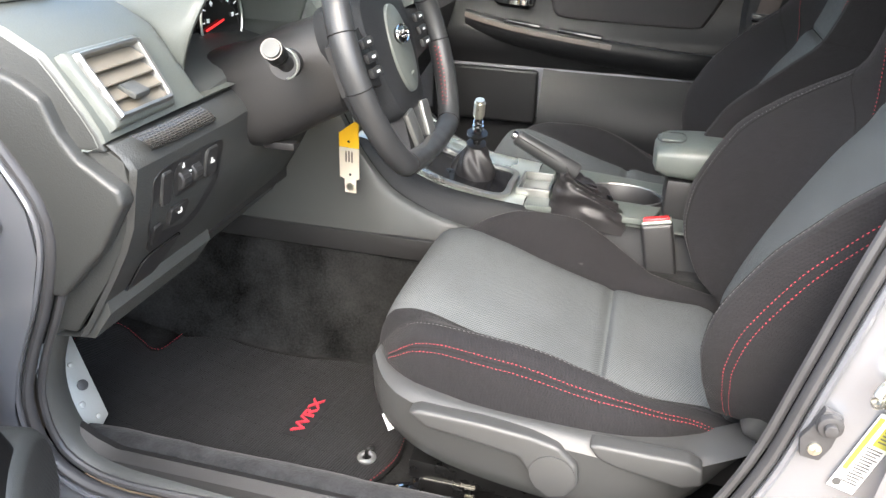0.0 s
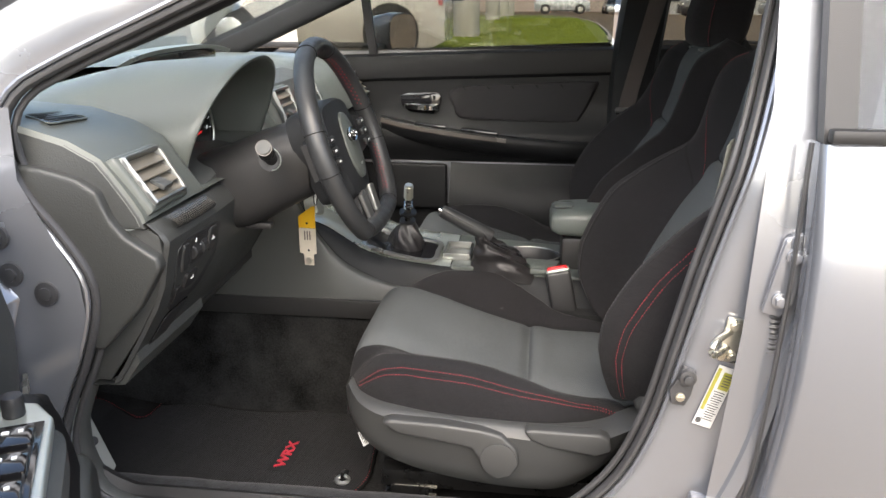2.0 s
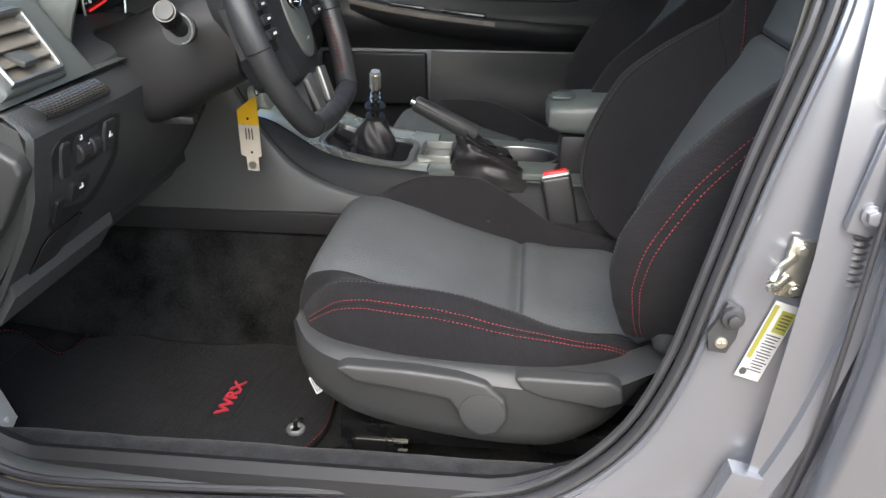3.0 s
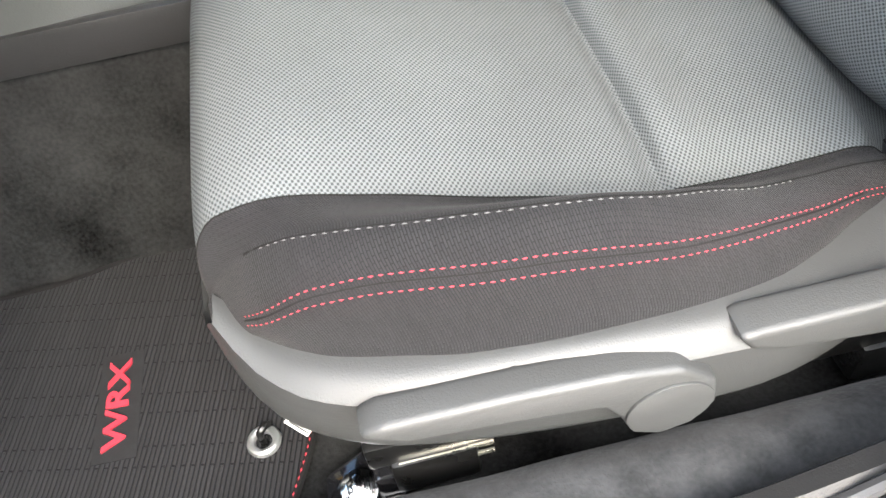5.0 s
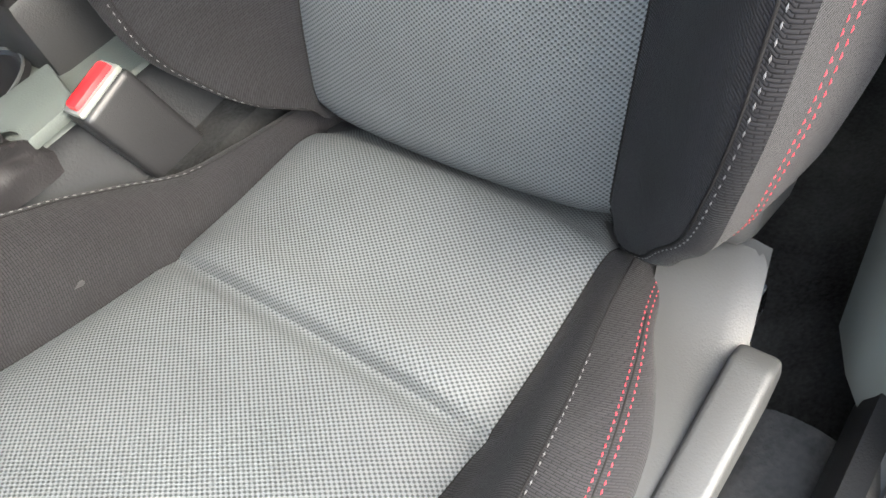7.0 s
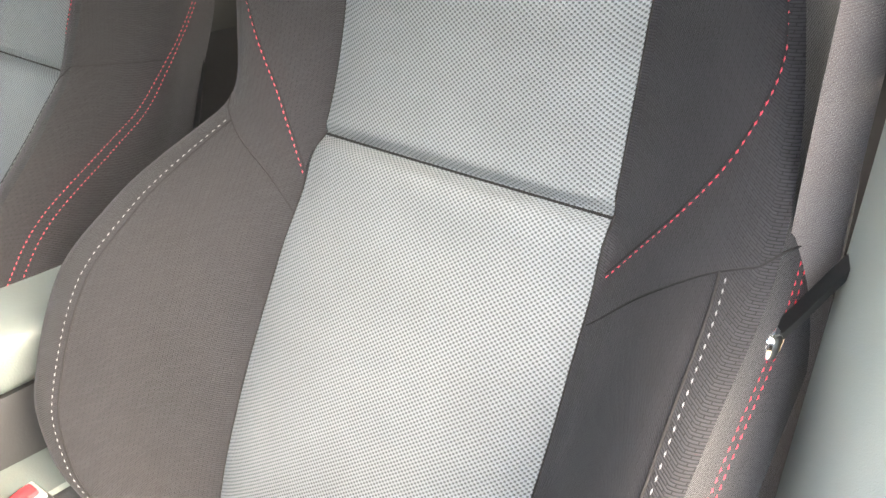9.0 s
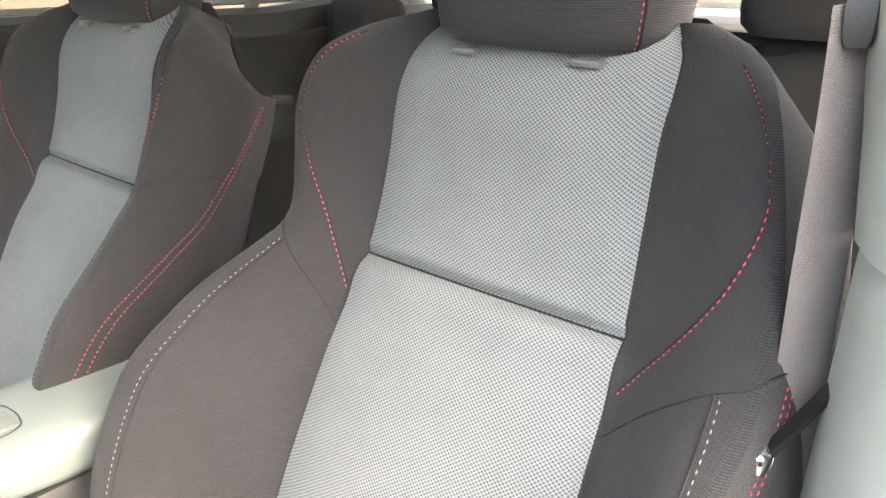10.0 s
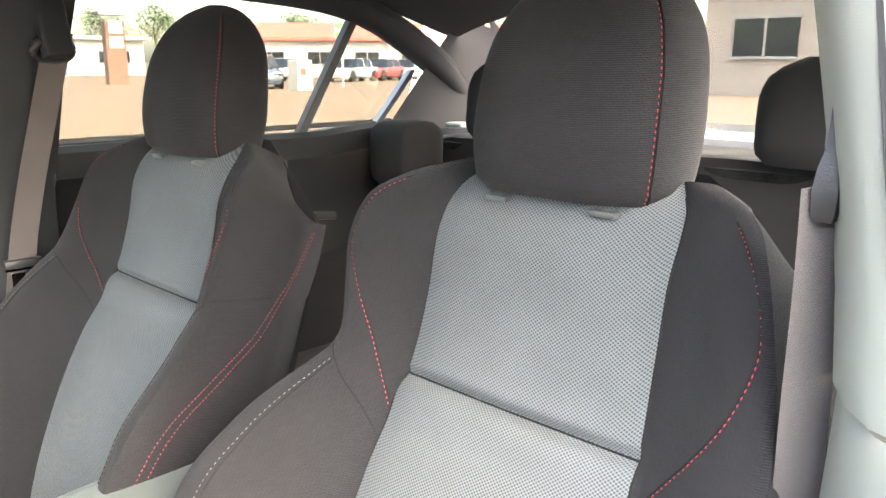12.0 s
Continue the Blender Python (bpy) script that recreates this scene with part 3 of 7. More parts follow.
part("panel", moved(box((0.006, -0.0012, 0.030), (0.018, 0.0008, 0.030)), pm), LABEL_YELLOW, sticker, "yellow warning panel", smooth=False)
part("panel", moved(box((-0.0125, -0.0012, 0.012), (0.006, 0.0008, 0.075)), pm), LABEL_YELLOW, sticker, smooth=False)
part("print", moved(merge(*[box((0.003 + (k % 2) * 0.001, -0.0012, 0.010 - k * 0.0042), (0.020 - (k % 3) * 0.003, 0.0006, 0.0014)) for k in range(13)]), pm), INK, sticker, smooth=False)
part("badge", moved(disc((-0.010, -0.0012, -0.045), (0, -1, 0), 0.005, 0.0008, 18), pm), INK, sticker)
part("print", moved(merge(*[box((0.006, -0.0019, 0.040 - k * 0.0045), (0.013, 0.0006, 0.0016)) for k in range(5)]), pm), INK, sticker, smooth=False)

# ---- floor, tunnel, firewall ----
def floor_z(x, y):
    z = 0.290 + max(0, -0.60 - y) * 0.5
    z += max(0, -1.06 - x) ** 1.2 * 1.1
    return z


floor_rows = [[Vector((x, y, floor_z(x, y) + 0.004 * noise.noise((x * 9, y * 9, 0)))) for y in lin(-0.735, -0.20, 26)] for x in lin(-1.35, 0.9, 60)]
solo("floor", loft(floor_rows, closed_ring=False, caps=False), CARPET, "dark charcoal carpet on the driver's floor", "carpet", kind="structure")
solo("floor", loft([[Vector((x, y, floor_z(x, -0.4))) for y in lin(0.14, 0.735, 8)] for x in lin(-1.35, 1.2, 30)], closed_ring=False, caps=False), CARPET,
     "dark charcoal carpet on the passenger's floor", "carpet", kind="structure")
TUN = [(-0.30, 0.285), (-0.27, 0.31), (-0.235, 0.37), (-0.212, 0.45), (-0.19, 0.52), (0.19, 0.52), (0.212, 0.45), (0.235, 0.37), (0.27, 0.31), (0.30, 0.285)]
tun_rows = []
for x in lin(-1.3, 1.1, 40):
    k = 1 + max(0, -1.0 - x) * 0.55
    tun_rows.append([Vector((x, y * k + 0.006 * noise.noise((x * 6, y * 8, z * 8)), z + max(0, -0.9 - x) * 0.25)) for y, z in TUN])
solo("tunnel", loft(tun_rows, closed_ring=False, caps=False), CARPET, "dark carpet over the centre tunnel", "carpet", kind="structure")
solo("wall_firewall", box((-1.33, 0, 0.65), (0.04, 1.5, 0.8)), CARPET, "dark carpet on the firewall", "carpet", kind="structure")
kick = loft([[Vector((x, -0.738 + 0.02 * math.sin((z - 0.3) * 6), z)) for z in lin(0.30, 0.66, 8)] for x in lin(-1.3, -0.905, 12)], closed_ring=False, caps=False)
solo("wall_kick_panel", kick, PLASTIC_GREY, "dark grey plastic kick panel beside the footwell", "trim", kind="structure")
# moulded trim that sweeps from the hinge pillar down to the sill
low_run = [i for i, p in enumerate(LOOP) if p.x < -0.50 and p.z < 0.68]
solo("kick_trim", loft([[r[i] for i in low_run] for r in (ring(-0.006, -0.728), ring(-0.012, -0.722), ring(-0.016, -0.708), ring(-0.013, -0.690), ring(-0.004, -0.672), ring(0.02, -0.665))], closed_ring=False, caps=False),
     PLASTIC_GREY, "dark grained kick trim along the door opening", "trim", kind="structure")
# sill cover with its step and the grey carpet edge
cover = loft([[Vector((x, y, z + table(x, [(-0.86, 0.03), (-0.80, 0.0), (-0.2, 0.0), (-0.05, 0.05)]))) for y, z in
               ((-0.738, 0.352), (-0.730, 0.385), (-0.716, 0.394), (-0.702, 0.388), (-0.694, 0.362), (-0.690, 0.33))] for x in lin(-0.86, 0.02, 30)], closed_ring=False, caps=False)
solo("sill_cover", cover, PLASTIC, "black grained plastic door sill cover", "sill cover", kind="structure")
roll = loft([[Vector((x, -0.664 - 0.040 * math.cos(a) + 0.003 * noise.noise((x * 14, a, 2)), 0.334 + 0.034 * math.sin(a) + 0.003 * noise.noise((x * 10, a, 7)))) for a in lin(0, 2.9, 8)]
             for x in lin(-0.90, 0.0, 46)], closed_ring=False, caps=False)
solo("sill_carpet", roll, CARPET_GREY, "grey felt carpet edge along the sill", "carpet", kind="structure")


# ---- front seats ----
SC = -0.381  # seat centre, sideways
BACK = [(0.50, 0.026), (0.508, 0.010), (0.525, 0.004), (0.56, 0.013), (0.66, 0.052), (0.78, 0.112), (0.875, 0.173), (0.96, 0.200), (1.015, 0.212), (1.05, 0.230), (1.09, 0.272)]
B_IN = [(0.50, 0.135), (0.62, 0.140), (0.875, 0.1325), (0.98, 0.131), (1.04, 0.131), (1.065, 0.127), (1.09, 0.108)]
B_OUT = [(0.50, 0.150), (0.525, 0.160), (0.533, 0.185), (0.545, 0.212), (0.565, 0.240), (0.59, 0.262), (0.63, 0.282), (0.70, 0.290), (0.78, 0.275), (0.85, 0.240), (0.90, 0.222), (0.95, 0.231), (1.0, 0.238), (1.035, 0.232), (1.068, 0.205), (1.09, 0.150)]
B_UP = [(0.50, 0.003), (0.525, 0.008), (0.533, 0.034), (0.545, 0.058), (0.565, 0.080), (0.59, 0.096), (0.64, 0.108), (0.72, 0.105), (0.82, 0.064), (0.90, 0.038), (0.98, 0.036), (1.035, 0.028), (1.062, 0.012), (1.09, 0.0)]
B_OUT_DOOR = [(0.50, 0.150), (0.515, 0.175), (0.53, 0.205), (0.55, 0.222), (0.58, 0.243), (0.61, 0.253), (0.66, 0.264), (0.75, 0.270), (0.83, 0.271), (0.90, 0.266), (0.96, 0.256), (1.01, 0.242), (1.045, 0.222), (1.072, 0.192), (1.09, 0.152)]
B_UP_DOOR = [(0.50, 0.004), (0.52, 0.020), (0.544, 0.045), (0.583, 0.075), (0.607, 0.091), (0.66, 0.106), (0.72, 0.102), (0.78, 0.086), (0.835, 0.068), (0.90, 0.048), (0.98, 0.037), (1.035, 0.028), (1.062, 0.012), (1.09, 0.0)]
B_THICK = [(0.50, 0.10), (0.70, 0.14), (1.0, 0.135), (1.09, 0.07)]
SEAM_Z = 0.875


def back_frame(z):
    x = table(z, BACK)
    dx = (table(z + 0.01, BACK) - table(z - 0.01, BACK)) / 0.02
    n = Vector((-1, 0, dx)).normalized()
    return Vector((x, 0, z)), n


def back_point(side, s, z):
    """On the backrest: s 0..1 from the centre to the insert's edge, 1..2 over the bolster to its crest, 2..3 down its side."""
    c, n = back_frame(z)
    wi, th = table(z, B_IN), table(z, B_THICK)
    if side > 0:
        wi += 0.004 * math.exp(-((z - 0.84) / 0.06) ** 2)
    else:
        wi += 0.010 * math.exp(-((z - 0.76) / 0.12) ** 2)
    wo, up = (table(z, B_OUT_DOOR), table(z, B_UP_DOOR)) if side < 0 else (table(z, B_OUT), table(z, B_UP))
    if s <= 1:
        w = wi * s
        d = 0.006 * (1 - s * s) - 0.004 * s ** 8
        d -= 0.010 * math.exp(-((z - SEAM_Z) / 0.0055) ** 2) * (1 - 0.5 * s ** 6)
        d += 0.005 * math.exp(-((z - SEAM_Z + 0.02) / 0.016) ** 2)
    elif s <= 2:
        t = s - 1
        w = wi + (wo - 0.022 - wi) * t
        d = -0.004 * (1 - t) ** 6 + up * math.sin(t * math.pi / 2) ** 1.7
    else:
        t = s - 2
        a = t * 2.2
        w = wo - 0.022 + 0.022 * math.sin(min(a, 1.45)) - 0.05 * max(0, t - 0.66) * 2
        d = up - 0.022 * (1 - math.cos(min(a, 1.3))) - max(0, t - 0.2) * (up + th) * 1.15
    return c + n * d + Vector((0, side * w, 0))


def back_normal(side, s, z):
    p = back_point(side, s, z)
    a = back_point(side, s + 0.02, z) - back_point(side, s - 0.02, z)
    b = back_point(side, s, z + 0.004) - back_point(side, s, z - 0.004)
    n = a.cross(b).normalized()
    c, fwd = back_frame(z)
    out = fwd + Vector((0, side * 0.8, 0)) if s > 1.5 else fwd
    return n if n.dot(out) > 0 else -n


# cushion: x along the car, height over w
C_TOP = [(-0.472, 0.500), (-0.470, 0.535), (-0.462, 0.566), (-0.447, 0.586), (-0.42, 0.592), (-0.36, 0.577), (-0.28, 0.549), (-0.20, 0.525), (-0.172, 0.5185), (-0.15, 0.515), (-0.08, 0.511), (-0.03, 0.511), (-0.008, 0.506), (0.006, 0.494), (0.05, 0.47)]
C_IN = [(-0.47, 0.147), (-0.30, 0.149), (-0.17, 0.148), (0.0, 0.142), (0.05, 0.138)]
# the door side of the cushion: crest, upper red seam, and where the plastic shield meets the cloth
O_CREST = [(-0.475, 0.150), (-0.45, 0.162), (-0.43, 0.174), (-0.40, 0.188), (-0.36, 0.199), (-0.32, 0.204), (-0.26, 0.209), (-0.20, 0.206), (-0.16, 0.197), (-0.12, 0.186), (-0.08, 0.176), (-0.04, 0.168), (0.05, 0.152)]
O_CREST_Z = [(-0.475, 0.500), (-0.45, 0.543), (-0.43, 0.568), (-0.40, 0.586), (-0.36, 0.592), (-0.28, 0.590), (-0.24, 0.584), (-0.20, 0.571), (-0.16, 0.554), (-0.12, 0.533), (-0.08, 0.520), (-0.04, 0.511), (0.05, 0.48)]
O_RED = [(-0.475, 0.160), (-0.45, 0.184), (-0.43, 0.202), (-0.40, 0.212), (-0.36, 0.220), (-0.28, 0.230), (-0.24, 0.231), (-0.20, 0.229), (-0.16, 0.222), (-0.12, 0.212), (-0.08, 0.200), (-0.04, 0.187), (0.05, 0.165)]
O_RED_Z = [(-0.475, 0.495), (-0.45, 0.522), (-0.43, 0.545), (-0.40, 0.567), (-0.36, 0.575), (-0.28, 0.573), (-0.24, 0.567), (-0.20, 0.556), (-0.16, 0.544), (-0.12, 0.532), (-0.08, 0.518), (-0.04, 0.506), (0.05, 0.46)]
O_LOW = [(-0.475, 0.165), (-0.45, 0.186), (-0.43, 0.204), (-0.40, 0.221), (-0.36, 0.231), (-0.32, 0.239), (-0.26, 0.242), (-0.20, 0.240), (-0.16, 0.236), (-0.12, 0.229), (-0.08, 0.213), (-0.04, 0.192), (0.05, 0.168)]
O_LOW_Z = [(-0.475, 0.490), (-0.45, 0.511), (-0.43, 0.516), (-0.40, 0.516), (-0.36, 0.512), (-0.28, 0.509), (-0.20, 0.505), (-0.12, 0.499), (-0.08, 0.494), (-0.04, 0.488), (0.05, 0.44)]
C_CREST = [(-0.475, 0.150), (-0.45, 0.158), (-0.42, 0.174), (-0.38, 0.200), (-0.34, 0.216), (-0.26, 0.226), (-0.20, 0.220), (-0.15, 0.205), (-0.10, 0.184), (0.0, 0.155), (0.05, 0.145)]
C_CREST_Z = [(-0.475, 0.500), (-0.45, 0.545), (-0.42, 0.572), (-0.38, 0.591), (-0.34, 0.599), (-0.25, 0.595), (-0.20, 0.574), (-0.15, 0.548), (-0.10, 0.525), (0.0, 0.515), (0.05, 0.51)]
C_SIDE = [(-0.475, 0.165), (-0.45, 0.180), (-0.42, 0.202), (-0.38, 0.228), (-0.30, 0.245), (-0.21, 0.243), (-0.13, 0.229), (-0.075, 0.211), (0.0, 0.188), (0.05, 0.178)]


def cushion_point(side, s, x):
    """On the cushion: s 0..1 over the insert, 1..2 up the bolster, 2..3 down its side."""
    top, wi, wc, zc, ws = table(x, C_TOP), table(x, C_IN), table(x, C_CREST), table(x, C_CREST_Z), table(x, C_SIDE)
    if side < 0:
        wc, zc = table(x, O_CREST), table(x, O_CREST_Z)
    front = max(0.0, min(1.0, (x + 0.475) / 0.06))
    if s <= 1:
        w = wi * s
        z = top - 0.010 * s ** 6 + 0.005 * (1 - s * s) * front
        z -= 0.010 * math.exp(-((x + 0.164) / (0.011 if x < -0.164 else 0.0048)) ** 2) * (1 - 0.6 * s ** 6)
        z += 0.008 * math.exp(-((x + 0.141) / 0.018) ** 2) * (1 - s ** 5)
    elif s <= 2:
        t = s - 1
        w = wi + (wc - wi) * t
        base = top - 0.010
        z = base + (zc - base) * (t * t * (3 - 2 * t))
    elif side < 0:
        t = min(s - 2, 0.75)
        k0, k1, k2 = (t - 0.35) * (t - 0.75) / 0.2625, t * (t - 0.75) / -0.14, t * (t - 0.35) / 0.30
        w = k0 * wc + k1 * table(x, O_RED) + k2 * table(x, O_LOW)
        z = k0 * zc + k1 * table(x, O_RED_Z) + k2 * table(x, O_LOW_Z) - 0.16 * max(0, s - 2.75)
    else:
        t = s - 2
        w = wc + (ws - wc) * math.sin(min(t * 1.9, 1.0) * math.pi / 2)
        z = zc - 0.095 * t ** 1.35
    nose = max(0.0, min(1.0, (-0.34 - x) / 0.12))
    return Vector((x - 0.008 * nose * nose, side * w, z))


def cushion_normal(side, s, x):
    a = cushion_point(side, s + 0.02, x) - cushion_point(side, s - 0.02, x)
    b = cushion_point(side, s, x + 0.003) - cushion_point(side, s, x - 0.003)
    n = a.cross(b).normalized()
    return n if n.z > 0 or (abs(n.z) < 0.2 and n.y * side > 0) else -n


def on_seat(p):
    return p + Vector((0, SC, 0))


XS = [-0.4735, -0.473, -0.472, -0.471, -0.470, -0.4685, -0.467, -0.465, -0.462, -0.458, -0.453, -0.447, -0.44, -0.43, -0.42] + lin(-0.41, -0.20, 28) + lin(-0.195, -0.145, 26) + lin(-0.135, -0.03, 12) + lin(-0.025, 0.05, 16)
ZS = lin(0.50, 0.53, 10)[:-1] + lin(0.53, 0.84, 40) + lin(0.846, 0.91, 26) + lin(0.918, 1.09, 30)


def build_seat():
    seat = thing("front_seat", (-0.2, SC, 0.33), "driver's seat in grey knit and black cloth with red stitching", "car seat", "front seats")
    fs = lambda p: on_seat(p)
    us = lin(-1, 1, 31)
    cushion = part("cushion_insert", sheet(lambda u, v: fs(cushion_point(1 if u >= 0 else -1, abs(u), v)), us, XS), FABRIC_GREY, seat, "grey knitted cushion panel")
    back = part("backrest_insert", sheet(lambda u, v: fs(back_point(1 if u >= 0 else -1, abs(u), v)), us, ZS), FABRIC_GREY, seat, "grey knitted backrest panel")
    for side in (-1, 1):
        part("cushion_bolster", sheet(lambda u, v: fs(cushion_point(side, u, v)), lin(1, 2, 12) + lin(2.06, 3.0, 14), XS), FABRIC_BLACK, seat, "black twill cushion bolster")
        bol = part("backrest_bolster", sheet(lambda u, v: fs(back_point(side, u, v)), lin(1, 2, 16) + lin(2.05, 3.0, 16), lin(0.50, 0.525, 5)[:-1] + lin(0.525, 0.57, 24)[:-1] + lin(0.57, 1.09, 72)), FABRIC_BLACK, seat, "black twill backrest bolster")
        # cushion seams: grey topstitch along the crest, twin red rows below it
        xs = lin(-0.425, -0.09, 40)
        run = [fs(cushion_point(side, 1.98, x)) for x in xs]
        part("grey_topstitch", stitches(run, lambda k: cushion_normal(side, 1.98, -0.43 + 0.34 * k), 0.0038, 0.0026, 0.00042), GREY_THREAD, cushion, "pale grey topstitch")
        part("piping", tube([fs(cushion_point(side, 1.94, x)) - Vector((0, 0, 0.0006)) for x in lin(-0.435, 0.0, 50)], 0.0009, 6), DARK_THREAD, cushion, "dark seam piping")
        for s in (2.335, 2.435):
            run = [fs(cushion_point(side, s, x)) for x in lin(-0.445, -0.012, 50)]
            part("red_topstitch", stitches(run, lambda k: Vector((0, side, 0.5)), 0.0036, 0.002, 0.00045), RED_THREAD, cushion, "red topstitch")
        part("seam_groove", tube([fs(cushion_point(side, 2.385, x)) - Vector((0, side * 0.0006, 0)) for x in lin(-0.445, -0.045, 46)], 0.0009, 6), DARK_THREAD, cushion)
        # backrest seams
        def crest(z):
            return table(z, [(0.515, 1.84), (0.56, 1.92), (0.64, 1.99), (0.75, 1.95), (0.866, 1.86)]) if side < 0 else 1.86
        run = [fs(back_point(side, crest(z), z)) for z in lin(0.515, 0.866, 48)]
        part("grey_topstitch", stitches(run, lambda k: back_normal(side, crest(0.515 + 0.351 * k), 0.515 + 0.351 * k), 0.0038, 0.0026, 0.00042), GREY_THREAD, back, "pale grey topstitch")
        part("piping", tube([fs(back_point(side, crest(z) - 0.04, z)) for z in lin(0.515, 0.866, 48)], 0.0009, 6), DARK_THREAD, back)
        for s in (0.0, 0.036):
            # on the inner wing the rows drift rearwards as they climb
            row = [(0.53, 2.22), (0.75, 2.32), (0.925, 2.66), (1.0, 2.84)] if side > 0 else [(0.53, 2.30), (0.93, 2.30)]
            run = [fs(back_point(side, table(z, row) + s, z)) for z in lin(0.53, 0.99 if side > 0 else 0.93, 54)]
            part("red_topstitch", stitches(run, lambda k: Vector((-0.5, side, 0)), 0.0036, 0.002, 0.00045), RED_THREAD, back, "red topstitch")
        # red line that climbs from the insert round the shoulder
        arc = [(1.02, 0.838), (1.25, 0.862), (1.5, 0.892), (1.75, 0.93), (1.93, 0.97), (2.0, 1.0), (1.97, 1.03), (1.85, 1.058)]
        arc = [(p.x, p.z) for p in smooth_path([(a, 0, b) for a, b in arc], 60)]
        run = [fs(back_point(side, a, b)) for a, b in arc]
        part("red_topstitch", stitches(run, lambda k: back_normal(side, *arc[min(59, int(k * 59))]), 0.0038, 0.002, 0.00045), RED_THREAD, back, "red shoulder topstitch")
        part("seam_groove", tube([fs(back_point(side, a, b + 0.003)) for a, b in arc], 0.0008, 6), DARK_THREAD, back)
        arc2 = [(1.02, 0.815), (1.3, 0.833), (1.6, 0.850), (1.86, 0.868), (2.2, 0.888), (2.6, 0.908)]
        part("seam_groove", tube([fs(back_point(side, p.x, p.z)) for p in smooth_path([(a, 0, b) for a, b in arc2], 40)], 0.0008, 6), DARK_THREAD, back, "dark seam below the shoulder")
        part("insert_seam", tube([fs(back_point(side, 1.0, z)) for z in lin(0.51, 1.08, 60)], 0.0010, 6), DARK_THREAD, back)
        part("insert_seam", tube([fs(cushion_point(side, 1.0, x)) for x in XS[4:]], 0.0007, 6), DARK_THREAD, cushion)
    part("cross_seam", tube([fs(back_point(1 if u >= 0 else -1, abs(u), SEAM_Z)) for u in lin(-1, 1, 41)], 0.0013, 6), DARK_THREAD, back, "dark seam across the backrest")
    rows = []
    for z in lin(0.46, 1.09, 22):
        c, n = back_frame(max(z, 0.5))
        c = Vector((c.x, 0, z))
        wo, th = table(z, B_OUT), table(z, B_THICK)
        zz = max(z, 0.5)
        rows.append([on_seat(back_point(-1, 3.0, zz))] + [c + Vector((th * k * table(z, [(0.46, 1.0), (0.90, 0.95), (1.0, 0.78), (1.08, 0.60)]), w * wo * table(z, [(0.46, 1.0), (0.90, 0.97), (0.98, 0.95), (1.09, 0.86)]), 0)) + on_seat(Vector()) for w, k in ((-0.85, 1.1), (-0.5, 1.25), (0, 1.3), (0.5, 1.25), (0.85, 1.1))] + [on_seat(back_point(1, 3.0, zz))])
    part("backrest_rear", loft(rows, closed_ring=False, caps=False), FABRIC_BLACK, seat, "black back panel")
    part("top_cap", sheet(lambda u, v: fs(back_point(1 if u >= 0 else -1, abs(u) * 3.0, 1.09).lerp(Vector((0.35, 0, 1.065)), v)), lin(-1, 1, 33), lin(0, 1, 4)), FABRIC_BLACK, seat)
    # base: rails and frame below the cushion
    part("cushion_base", box(on_seat(Vector((-0.20, 0, 0.45))), (0.46, 0.40, 0.07), 0.02), PLASTIC_DARK, seat)
    for side in (-1, 1):
        part("rail", box(on_seat(Vector((-0.16, side * 0.205, 0.365))), (0.50, 0.034, 0.032), 0.004), STEEL, seat, "black steel seat rail")
        for x in (-0.36, 0.02):
            part("rail_foot", box(on_seat(Vector((x, side * 0.205, 0.33))), (0.07, 0.045, 0.05), 0.008), STEEL, seat)
    # headrest on two posts
    def head(u, v):
        a = u * 2 * math.pi
        z = 1.068 + 0.216 * v
        w = table(v, [(0, 0.098), (0.05, 0.106), (0.25, 0.110), (0.50, 0.107), (0.68, 0.098), (0.82, 0.080), (0.92, 0.056), (0.97, 0.036), (1.0, 0.010)])
        t = table(v, [(0, 0.048), (0.06, 0.062), (0.30, 0.070), (0.60, 0.066), (0.80, 0.054), (0.93, 0.034), (1.0, 0.008)])
        cx = 0.266 + 0.014 * v + 0.024 * v * v
        e = 0.72
        cu, su = math.cos(a), math.sin(a)
        return fs(Vector((cx - t * math.copysign(abs(cu) ** e, cu) + 0.012 * abs(su) ** 3, w * math.copysign(abs(su) ** e, su), z)))
    hr = part("headrest", sheet(head, lin(0, 1, 49), [0, 0.02, 0.05, 0.1] + lin(0.16, 0.8, 12) + [0.86, 0.9, 0.94, 0.97, 0.99, 1.0]), FABRIC_BLACK, seat, "black twill headrest with a red stitch")
    bot = bmesh.new()
    bot.faces.new([bot.verts.new(head(u, 0)) for u in lin(0, 1, 48)[:-1]])
    part("headrest_base", bot, FABRIC_BLACK, hr)
    for side in (-1, 1):
        ang = side * 0.165
        run = [head(ang % 1.0, v) for v in lin(0.01, 0.93, 30)]
        part("red_topstitch", stitches(run, lambda k: Vector((-1, side * 0.3, 0.1)), 0.0038, 0.002, 0.00045), RED_THREAD, hr, "red topstitch")
        part("seam_groove", tube([head((side * 0.171) % 1.0, v) for v in lin(0.01, 0.93, 30)], 0.0013, 6), DARK_THREAD, hr)
        part("headrest_post", tube([fs(Vector((0.262, side * 0.062, 1.03))), fs(Vector((0.268, side * 0.062, 1.10)))], 0.006, 10), CHROME, seat)
        part("post_guide", box(fs(Vector((0.236, side * 0.060, 1.060))), (0.026, 0.026, 0.006), 0.0025), PLASTIC_GREY, seat, "grey plastic post guide")
    return seat


